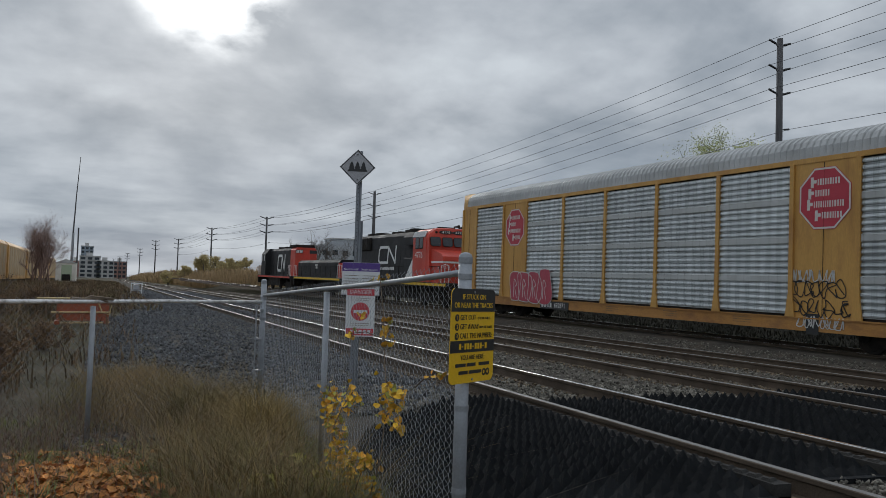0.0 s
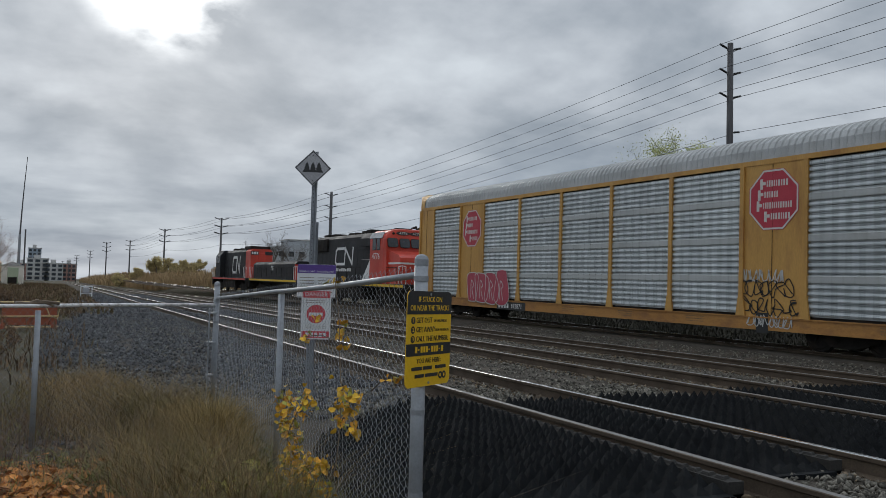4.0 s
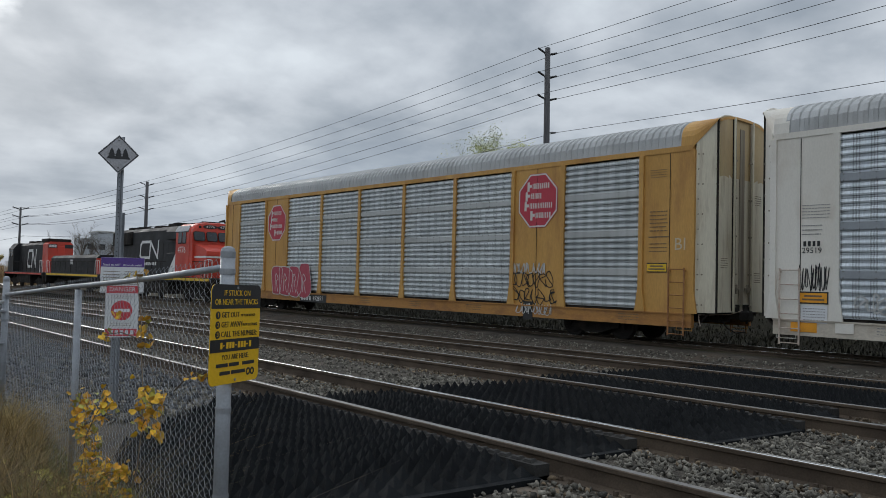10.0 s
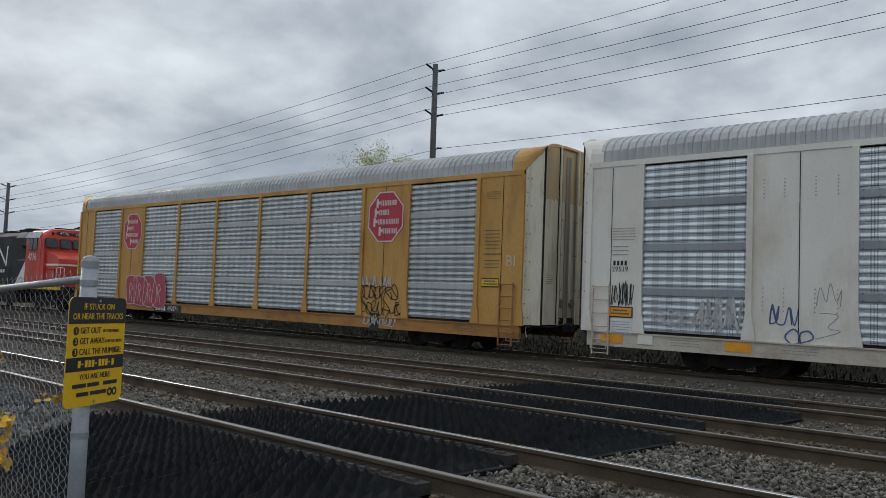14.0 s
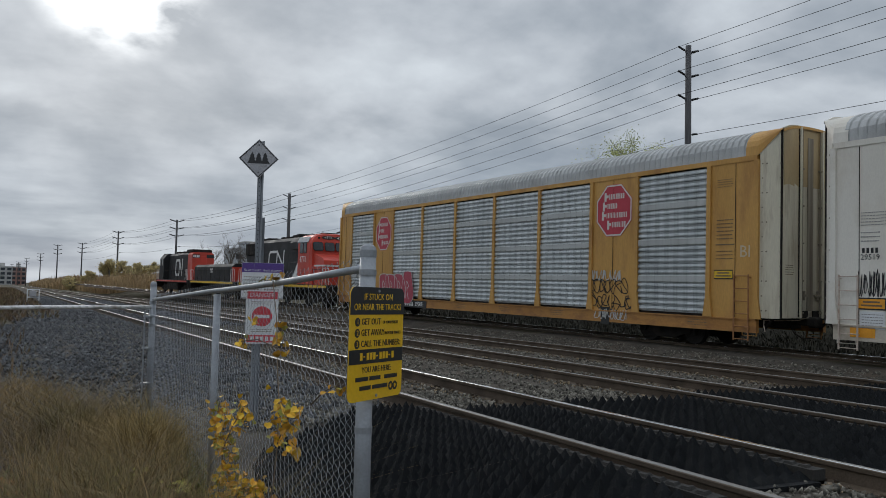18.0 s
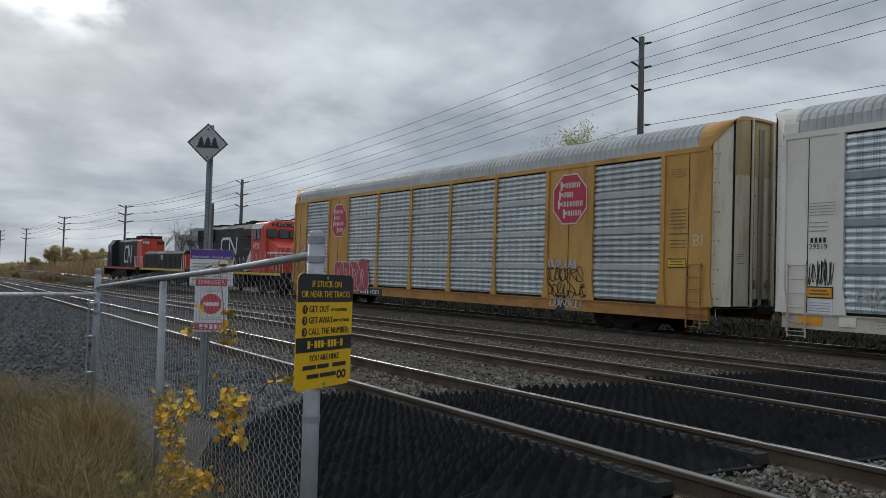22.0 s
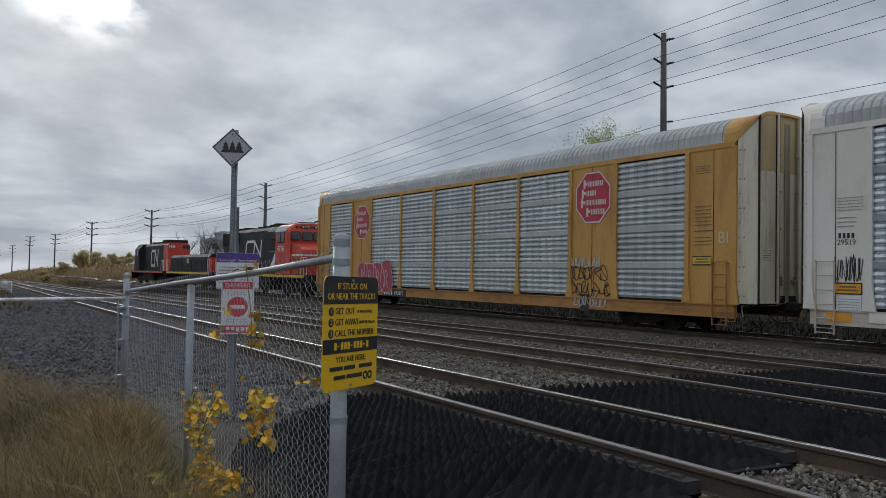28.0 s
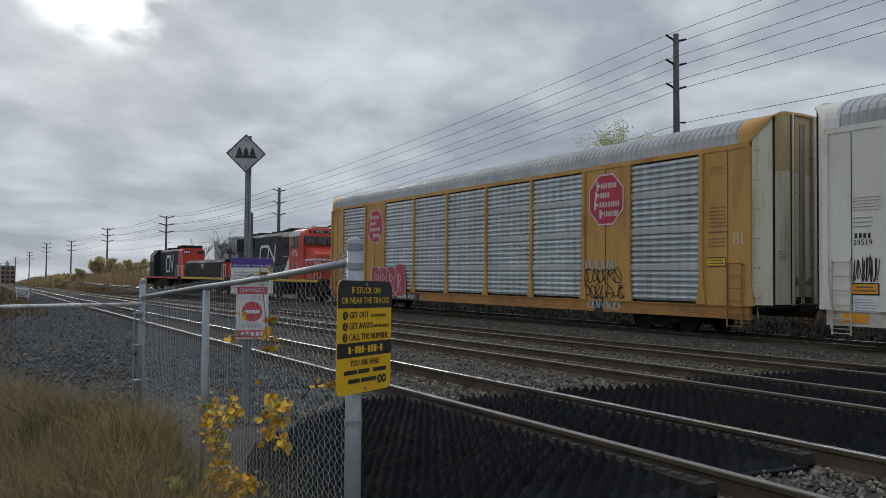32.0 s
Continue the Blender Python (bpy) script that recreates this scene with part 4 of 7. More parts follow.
def loco_base(car, half_len, material, stripe_z=1.18, stripe=M_YELLOW):
    s = Shape().box(-1.5, -half_len, 1.12, 1.5, half_len, 1.36, 0.02)
    s.box(-0.5, -half_len + 0.6, 0.78, 0.5, half_len - 0.6, 1.12)
    part("frame", s, material, car)
    for k in (-1, 1):
        st = Shape().box(k * 1.507 - 0.008, -half_len + 0.3, stripe_z, k * 1.507 + 0.008, half_len - 0.3, stripe_z + 0.14)
        part("frame_stripe", st, stripe, car, "yellow frame stripe" if stripe is M_YELLOW else "red sill stripe")
    for k in (-1, 1):
        e = Shape().box(-1.45, k * half_len - 0.1, 0.55, 1.45, k * half_len + 0.1, 1.3, 0.02)
        e.box(-0.12, k * (half_len + 0.05) - 0.3, 0.72, 0.12, k * (half_len + 0.45) + 0.2 * k, 0.95, 0.03)
        part("pilot", e, M_UNDER, car)
        for q in (-1, 1):
            r = Shape()
            for j in range(3):
                y = k * (half_len - 0.06 - 0.45 * j)
                r.cyl((q * 1.46, y, 1.36), (q * 1.46, y, 2.3), 0.018, n=6)
            r.tube([(q * 1.46, k * (half_len - 0.06), 2.3), (q * 1.46, k * (half_len - 0.5), 2.34), (q * 1.46, k * (half_len - 0.96), 2.3)], 0.018, 6)
            for j in range(3):
                part("step", Shape().box(q * 1.3 - 0.2, k * (half_len - 0.3) - 0.12, 0.45 + 0.28 * j, q * 1.3 + 0.2, k * (half_len - 0.3) + 0.12, 0.48 + 0.28 * j), M_UNDER, car)
            part("step_handrail", r, M_WHITE, car, "pale painted step handrail")
    rail = Shape()
    for q in (-1, 1):
        n = int(half_len * 2 / 1.6)
        for j in range(n + 1):
            y = -half_len + 1.2 + j * (2 * half_len - 2.4) / n
            rail.cyl((q * 1.46, y, 1.36), (q * 1.46, y, 2.25), 0.016, n=5)
        rail.cyl((q * 1.46, -half_len + 1.2, 2.25), (q * 1.46, half_len - 1.2, 2.25), 0.016, n=5)
    part("walkway_handrail", rail, M_UNDER, car)


def hood(car, y0, y1, half, z0, z1, material, doors=True, label=""):
    b = 0.22
    s = Shape().prism([(-half, z0), (-half, z1 - b), (-half + b, z1), (half - b, z1), (half, z1 - b), (half, z0)], "y", y0, y1)
    h = part("hood", s, material, car, label)
    if doors:
        n = int((y1 - y0) / 0.75)
        me = Shape().box(-0.005, -0.345, z0 + 0.25, 0.005, 0.345, z1 - 0.95).mesh("hood_door", material)
        for i in range(n):
            for k in (-1, 1):
                part("hood_door", me, None, h, m=pose(k * (half + 0.001), y0 + (i + 0.5) * (y1 - y0) / n, 0))
    return h


def pane(car, pts, label="dark cab window"):
    """A glazed opening: a pane and a rubber rim round it."""
    c = sum((Vector(p) for p in pts), Vector()) / len(pts)
    nrm = (Vector(pts[1]) - Vector(pts[0])).cross(Vector(pts[2]) - Vector(pts[0])).normalized() * 0.012
    ring = [c + (Vector(p) - c) * 1.1 for p in pts]
    n = len(pts)
    s = Shape().add([p + nrm for p in ring] + [p - nrm for p in ring], [tuple(range(n)), tuple(range(2 * n - 1, n - 1, -1))] + [(i, (i + 1) % n, n + (i + 1) % n, n + i) for i in range(n)])
    w = part("window", s, M_UNDER, car, label)
    g = Shape().add([Vector(p) + nrm * 1.5 for p in pts] + [Vector(p) - nrm * 1.5 for p in pts], [tuple(range(n)), tuple(range(2 * n - 1, n - 1, -1))] + [(i, (i + 1) % n, n + (i + 1) % n, n + i) for i in range(n)])
    part("pane", g, M_GLASS, w)
    return w


def emblem(car, y, z, h, x, wide):
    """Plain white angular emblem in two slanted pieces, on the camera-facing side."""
    m = flat_on_side(y, z, x)
    t = h * 0.17
    s = Shape()
    sl = 0.12 * h

    def stroke(pts):
        for (ax, ay), (bx, by) in zip(pts[:-1], pts[1:]):
            ax, bx = ax + sl * ay / h, bx + sl * by / h
            d = Vector((bx - ax, by - ay, 0))
            q = Vector((-d.y, d.x, 0)).normalized() * t / 2
            e = d.normalized() * t / 2
            a, b = Vector((ax, ay, 0)), Vector((bx, by, 0))
            s.add([a - q - e, b - q + e, b + q + e, a + q - e], [(0, 1, 2, 3)])
    stroke([(1.05 * wide, h), (0.22 * wide, h), (0.08 * wide, 0.82 * h), (0.08 * wide, 0.16 * h), (0.22 * wide, 0), (1.1 * wide, 0)])
    stroke([(1.2 * wide, 0), (1.2 * wide, h), (2.1 * wide, 0), (2.1 * wide, h)])
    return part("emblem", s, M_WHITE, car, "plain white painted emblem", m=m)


def roof_gear(car, items):
    for kind, y, r, z in items:
        s = Shape()
        if kind == "fan":
            s.cyl((0, y, z - 0.05), (0, y, z + 0.16), r, n=20)
            s.cyl((0, y, z + 0.16), (0, y, z + 0.2), r * 0.85, r * 0.8, n=20)
        else:
            s.box(-r, y - 0.35, z - 0.05, r, y + 0.35, z + 0.22, 0.03)
        part("roof_fan" if kind == "fan" else "roof_box", s, M_UNDER, car)


def cab_locomotive():
    """Wide-cab diesel, its nose at -y."""
    car = thing("locomotive", "black and red diesel locomotive with a wide red cab", "locomotive", group="cars of the train")
    loco_base(car, 8.4, M_BLACKPAINT)
    hood(car, -3.65, 8.0, 0.97, 1.36, 4.37, M_BLACKPAINT)
    up = Shape().box(-1.1, 4.6, 3.35, 1.1, 8.02, 4.2, 0.03)
    for i in range(8):
        up.box(-1.12, 4.75 + i * 0.4, 3.42, 1.12, 4.9 + i * 0.4, 4.12)
    part("radiator_grille", up, M_UNDER, car)
    part("hood_duct", Shape().prism([(-1.3, 3.55), (-1.3, 4.0), (-0.97, 4.34), (0.97, 4.34), (1.3, 4.0), (1.3, 3.55)], "y", -3.65, -1.6), M_BLACKPAINT, car, "black widened hood behind the cab")
    roof_gear(car, [("fan", 6.4, 0.6, 4.37), ("fan", 5.0, 0.6, 4.37), ("fan", 1.7, 0.35, 4.37), ("fan", 2.6, 0.35, 4.37), ("box", -1.3, 0.62, 4.4), ("box", -0.3, 0.5, 4.37)])
    # cab with rounded roof edges, then the nose
    roof = [(-1.52, 1.36), (-1.52, 3.86), (-1.47, 4.06), (-1.32, 4.26), (-1.08, 4.4), (-0.7, 4.47), (0.7, 4.47), (1.08, 4.4), (1.32, 4.26), (1.47, 4.06), (1.52, 3.86), (1.52, 1.36)]
    cab = part("cab", Shape().prism(roof, "y", -5.5, -3.65), M_REDPAINT, car, "red wide cab")
    part("cab_roof", Shape().prism([(-1.12, 4.405), (-0.7, 4.49), (0.7, 4.49), (1.12, 4.405), (1.1, 4.38), (-1.1, 4.38)], "y", -5.2, -3.6), M_UNDER, car, "sooty black cab roof")
    n = Shape()
    brow = [(x * 0.99, z) for x, z in roof]
    k = len(brow)
    # windscreen leaning back, brow rounded over it
    n.add([(x, -5.5, z) for x, z in brow] + [(x * 0.985, -5.66 - 0.30 * max(0.0, min(1.0, (4.2 - z) / 1.0)), z - 0.05 * (z > 4.2)) for x, z in brow],
          [(i, (i + 1) % k, k + (i + 1) % k, k + i) for i in range(k)] + [tuple(range(k, 2 * k))])
    part("cab_front", n, M_REDPAINT, car, "red cab front")
    nose = Shape().prism([(-5.6, 1.36), (-5.6, 3.22), (-5.95, 3.2), (-7.15, 2.95), (-7.35, 2.8), (-7.4, 2.6), (-7.4, 1.36)], "x", -1.36, 1.36)
    part("nose", nose, M_REDPAINT, car, "sloping red nose")
    part("nose_stripe", Shape().box(-1.365, -7.41, 2.44, 1.365, -5.62, 2.54), M_WHITE, car, "thin white stripe round the nose")
    def front(x, z):
        return (x, -5.672 - 0.30 * max(0.0, min(1.0, (4.2 - z) / 1.0)), z)
    for x0, x1 in ((-1.40, -0.80), (-0.64, -0.06), (0.06, 0.64), (0.80, 1.40)):
        e = 0.07
        pane(car, [front(x0 + e, 3.42), front(x1 - e, 3.42), front(x1, 3.42 + e), front(x1, 3.90 - e), front(x1 - e, 3.90), front(x0 + e, 3.90), front(x0, 3.90 - e), front(x0, 3.42 + e)])
    for q in (-1, 1):
        for a, b in ((-5.05, -4.62), (-4.50, -4.05)):
            pane(car, [(q * 1.53, a, 3.28), (q * 1.53, b, 3.28), (q * 1.53, b, 3.90), (q * 1.53, a, 3.90)])
        nb = Shape().prism([(q * 0.42 + 0.43 * math.cos(t * math.pi / 8) ** 1 * (1.0 if abs(math.cos(t * math.pi / 8)) > 0.5 else 0.92), 4.21 + 0.11 * math.sin(t * math.pi / 8)) for t in range(16)], "y", -5.74, -5.6)
        part("number_board", nb, M_SIGNBLACK, car, "black number board")
        lettering("number", "4776", 0.21, M_WHITE, car, Matrix(((1, 0, 0, q * 0.42), (0, 0, -1, -5.745), (0, 1, 0, 4.21), (0, 0, 0, 1))), "CENTER", 1.25)
        part("marker_light", Shape().cyl((q * 1.02, -5.76, 4.19), (q * 1.02, -5.6, 4.19), 0.07, n=10), M_UNDER, car)
        vis = Shape()
        for j in range(4):
            y0, y1 = -5.35 + j * 0.44, -4.93 + j * 0.44
            vis.add([(q * 1.56, y0, 3.93), (q * 1.56, y1, 3.93), (q * 1.40, y1, 4.26), (q * 1.40, y0, 4.26), (q * 1.53, y0, 3.90), (q * 1.53, y1, 3.90), (q * 1.37, y1, 4.23), (q * 1.37, y0, 4.23)],
                    [(0, 1, 2, 3), (4, 7, 6, 5), (0, 4, 5, 1), (1, 5, 6, 2), (2, 6, 7, 3), (3, 7, 4, 0)])
        part("window_visor", vis, M_GALV, car, "worn silver visor along the roof edge")
    lettering("number", "4776", 0.52, M_WHITE, car, flat_on_side(-4.5, 2.88, -1.525), "CENTER", 1.05)
    box = part("walkway_locker", Shape().box(-1.5, -3.65, 1.36, -0.9, -2.3, 2.75, 0.04), M_BLACKPAINT, car)
    part("divider_band", Shape().prism([(-3.66, 2.74), (-3.66, 1.5), (-2.9, 1.37), (-2.4, 1.37)], "x", -1.508, -1.5), M_WHITE, car, "white diagonal divider band")
    emblem(car, 3.35, 2.5, 1.0, -0.98, 1.42)
    bars("web_address_bars", [(0.345 * i, 0, 0.345 * i + 0.24, 0.2 if i % 3 else 0.16) for i in range(9)], M_WHITE, car, flat_on_side(3.5, 2.03, -0.985), "small pale lettering, not legible")
    lens = Shape().cyl((-0.18, -7.47, 2.2), (-0.18, -7.39, 2.2), 0.12, n=14).cyl((0.18, -7.47, 2.2), (0.18, -7.39, 2.2), 0.12, n=14)
    part("headlight", lens, M_SIGNWHITE, car)
    horn = Shape().box(-0.5, -5.0, 4.47, 0.5, -4.7, 4.56).cyl((0.5, -5.5, 4.62), (0.5, -4.9, 4.6), 0.08, 0.04, 8).cyl((0.8, -5.45, 4.56), (0.8, -4.9, 4.56), 0.08, 0.04, 8)
    part("horn", horn, M_UNDER, car)
    tank = Shape().prism([(-1.35, 0.35), (-1.4, 0.55), (-1.4, 1.1), (1.4, 1.1), (1.4, 0.55), (1.35, 0.35)], "y", -2.3, 2.3)
    part("fuel_tank", tank, M_UNDER, car)
    wheels = truck(car, -5.2, 2.74, 0.508)[1] + truck(car, 5.2, 2.74, 0.508)[1]
    return car, wheels


def slug_unit():
    """Low cabless booster unit."""
    car = thing("booster_unit", "low black cabless booster unit with a yellow frame stripe", "locomotive", group="cars of the train")
    loco_base(car, 6.6, M_BLACKPAINT)
    hood(car, -5.6, 5.6, 1.35, 1.36, 2.75, M_BLACKPAINT)
    for k in (-1, 1):
        ends = Shape().box(-1.36, k * 5.6 - 0.05, 1.36, 1.36, k * 5.6 + 0.05, 2.5)
        part("red_end", ends, M_REDPAINT, car, "red painted end sheet")
    bars("number_bars", [(0, 0, 0.16, 0.36), (0.24, 0, 0.4, 0.36), (0.48, 0, 0.64, 0.36)], M_WHITE, car, flat_on_side(0.4, 2.05, -1.375))
    wheels = truck(car, -4.0, 2.74, 0.508)[1] + truck(car, 4.0, 2.74, 0.508)[1]
    return car, wheels


def hood_locomotive():
    """Older hood diesel with a red hood end at -y and a narrow cab at +y."""
    car = thing("locomotive", "older black hood diesel locomotive with a red end", "locomotive", group="cars of the train")
    loco_base(car, 6.5, M_BLACKPAINT, 1.16, M_REDPAINT)
    hood(car, -5.7, 3.2, 0.98, 1.36, 3.95, M_BLACKPAINT)
    hood(car, -6.05, -4.4, 0.99, 1.36, 3.97, M_REDPAINT, False, "red hood end")
    part("end_door", Shape().box(-0.3, -6.09, 1.45, 0.3, -6.04, 3.6, 0.02), M_REDPAINT, car)
    cab = Shape().prism([(-1.5, 1.36), (-1.5, 3.45), (-1.1, 3.98), (1.1, 3.98), (1.5, 3.45), (1.5, 1.36)], "y", 3.2, 5.0)
    part("cab", cab, M_BLACKPAINT, car)
    nose = Shape().prism([(-0.95, 1.36), (-0.95, 2.7), (-0.7, 2.95), (0.7, 2.95), (0.95, 2.7), (0.95, 1.36)], "y", 5.0, 6.1)
    part("nose", nose, M_REDPAINT, car, "red low nose")
    for a, b in ((3.45, 3.85), (4.3, 4.7)):
        pane(car, [(-1.515, a, 2.75), (-1.515, b, 2.75), (-1.515, b, 3.4), (-1.515, a, 3.4)])
    part("number_board", Shape().box(-0.99, -6.08, 3.45, -0.3, -6.0, 3.75), M_SIGNBLACK, car)
    part("number_board", Shape().box(0.3, -6.08, 3.45, 0.99, -6.0, 3.75), M_SIGNBLACK, car)
    bars("number_bars", [(0.15 * i, 0, 0.15 * i + 0.1, 0.22) for i in range(4)], M_WHITE, car, Matrix(((1, 0, 0, -0.92), (0, 0, -1, -6.09), (0, 1, 0, 3.49), (0, 0, 0, 1))))
    roof_gear(car, [("box", -5.3, 0.9, 4.02), ("box", -4.6, 0.9, 4.02), ("box", -3.9, 0.9, 4.02), ("fan", -1.8, 0.45, 3.97), ("fan", 0.0, 0.45, 3.97), ("box", 2.4, 0.35, 3.97)])
    emblem(car, 0.3, 1.85, 1.4, -1.01, 1.25)
    tank = Shape().prism([(-1.3, 0.4), (-1.35, 1.1), (1.35, 1.1), (1.3, 0.4)], "y", -2.2, 2.2)
    part("fuel_tank", tank, M_UNDER, car)
    wheels = truck(car, -4.2, 2.74, 0.508)[1] + truck(car, 4.2, 2.74, 0.508)[1]
    return car, wheels


# ---------- ground and tracks ----------
TIE_TOP = -0.16


def smooth(a, b, t):
    t = min(max((t - a) / (b - a), 0.0), 1.0)
    return t * t * (3 - 2 * t)


def bank_edge(y):
    return 17.8 - 5.3 * smooth(55, 100, y) - 3.2 * smooth(104, 150, y) - 2.2 * smooth(180, 300, y)


def ground_z(x, y):
    """Height of the ground: ballast bed, its shoulder, the lower verge, a low bank behind the tracks."""
    g = TIE_TOP - 0.055 - 0.0235 * min(max(x, 0.0), 16.0)
    if x > 10.5:
        g += 0.07 * smooth(10.5, 13.0, x) + TRAIN_RISE * min(max(y - 3, -20.0), 90.0) * smooth(10.5, 14.0, x)
    if x < RAIL[0] - 0.9:
        g += (VERGE_Z - g) * smooth(0.0, 2.3, RAIL[0] - 0.9 - x)
    xb = bank_edge(y)
    if x > xb:
        g += 1.0 * smooth(xb, xb + 5, x)
    return g


def build_ground():
    xs = [-900, -400, -150, -60, -30, -18, -12] + [-9 + 0.35 * i for i in range(26)] + [RAIL[0] + 0.1 + 0.8 * i for i in range(30)] + [28, 32, 38, 50, 90, 200, 500, 1200]
    xs = sorted(set(round(x, 3) for x in xs))
    ys = [-600, -200, -80, -40, -20] + [-12 + 0.5 * i for i in range(60)] + [20, 24, 30, 40, 60, 90, 140, 220, 400, 800, 2500]
    s = Shape()

    def at(x, y):
        near = 1.0 if -12 < x < RAIL[0] - 0.6 and -12 < y < 30 else 0.15
        return (x, y, ground_z(x, y) + near * 0.05 * (noise.noise(Vector((x * 1.3, y * 1.3, 0))) + 0.6 * noise.noise(Vector((x * 4, y * 4, 3)))))
    s.grid(at, xs, ys)
    ob = solid("ground", s, [M_BALLAST, M_SOIL, M_BANKSHADE], "grey crushed-stone trackbed and weedy verge soil", "ground", kind="structure", smooth=True)
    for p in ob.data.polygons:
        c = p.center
        # index 2 puts painted shade on the ground behind the train
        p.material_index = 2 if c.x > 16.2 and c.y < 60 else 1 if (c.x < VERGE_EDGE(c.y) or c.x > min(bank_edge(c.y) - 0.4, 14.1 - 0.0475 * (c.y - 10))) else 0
    return ob


def VERGE_EDGE(y):
    return RAIL[0] - 2.6 - 0.7 * smooth(6, 10, y) - 0.6 * smooth(14, 24, y) + 1.9 * smooth(30, 60, y)


RAIL_PROFILE = [(-0.07, -0.172), (-0.07, -0.162), (-0.012, -0.14), (-0.009, -0.05), (-0.034, -0.036), (-0.037, -0.008), (-0.03, -0.0012),
                (0.03, -0.0012), (0.037, -0.008), (0.034, -0.036), (0.009, -0.05), (0.012, -0.14), (0.07, -0.162), (0.07, -0.172)]


def rail_object(track, x, z, y0, y1, bright):
    s = Shape().prism([(x + p, z + q) for p, q in RAIL_PROFILE], "y", y0, y1)
    r = part("rail", s, M_RAILSIDE, track, "rust-brown steel rail")
    h = Shape().prism([(x - 0.031, z - 0.0015), (x - 0.024, z + 0.0015), (x + 0.024, z + 0.0015), (x + 0.031, z - 0.0015)], "y", y0, y1)
    part("rail_head", h, M_RAILTOP if bright else M_RAILDULL, r, "worn bright running surface" if bright else "dull running surface")
    return r


def build_track(k, xa, xb, za, zb, y_far, bright):
    """One track: two rails, plates and ties."""
    tr = thing("railway_track", "railway track of rusty rails on weathered wooden ties in ballast", "railway track", group="parallel tracks", kind="structure")
    rail_object(tr, xa, za, -40, y_far, bright[0])
    rail_object(tr, xb, zb, -40, y_far, bright[1])
    xm, zm = (xa + xb) / 2, (za + zb) / 2
    tilt = math.degrees(math.atan2(zb - za, xb - xa))
    tie = Shape().box(-1.3, -0.115, -0.17, 1.3, 0.115, 0.0, 0.012).mesh("tie", M_TIE)
    plate = Shape()
    for x in (-GAUGE / 2, GAUGE / 2):
        plate.box(x - 0.17, -0.09, -0.002, x + 0.17, 0.09, 0.014)
        for q in (-1, 1):
            for v in (-0.05, 0.05):
                plate.box(x + q * 0.095 - 0.014, v - 0.014, 0.01, x + q * 0.095 + 0.014, v + 0.014, 0.045)
    plate = plate.mesh("tie_plates", M_RAILSIDE)
    r = random.Random(k)
    n = 0
    y = -6.0
    while y < 34 - 5 * k:
        m = pose(xm + r.uniform(-0.04, 0.04), y + r.uniform(-0.03, 0.03), zm - 0.172, 0, -tilt, r.uniform(-1, 1))
        t = part("tie", tie, None, tr, m=m)
        part("tie_plates", plate, None, tr, m=m)
        y += 0.52
    far = Shape()
    while y < 170:
        far.box(xm - 1.3, y - 0.11, zm - 0.3, xm + 1.3, y + 0.11, zm - 0.172)
        y += 0.52
    tagged(part("far_ties", far, M_TIE, tr), kind="stuff")
    return tr


def stones(name, label, count, place, size, material, seed):
    """Loose crushed stones as one mesh of irregular lumps."""
    g = np.random.default_rng(seed)
    base = np.array([(x, y, z) for x in (-1, 1) for y in (-1, 1) for z in (-1, 1)], float) * 0.72
    tri = np.array([(0, 1, 3), (0, 3, 2), (4, 6, 7), (4, 7, 5), (0, 4, 5), (0, 5, 1), (2, 3, 7), (2, 7, 6), (0, 2, 6), (0, 6, 4), (1, 5, 7), (1, 7, 3)])
    pts = place(g, count)
    n = len(pts)
    q = g.normal(size=(n, 4))
    q /= np.linalg.norm(q, axis=1)[:, None]
    w, x, y, z = q.T
    R = np.stack([1 - 2 * (y * y + z * z), 2 * (x * y - z * w), 2 * (x * z + y * w), 2 * (x * y + z * w), 1 - 2 * (x * x + z * z), 2 * (y * z - x * w),
                  2 * (x * z - y * w), 2 * (y * z + x * w), 1 - 2 * (x * x + y * y)], -1).reshape(n, 3, 3)
    sc = g.uniform(size[0], size[1], (n, 1, 1)) * g.uniform(0.45, 1.2, (n, 8, 1)) * (g.uniform(0.6, 1.25, (n, 1, 3)) * np.array([1.0, 0.8, 0.5]))
    v = np.einsum("nij,nkj->nki", R, base[None] * sc) + pts[:, None]
    f = tri[None] + 8 * np.arange(n)[:, None, None]
    return soup(name, v.reshape(-1, 3), f.reshape(-1, 3), material, label, "ballast")


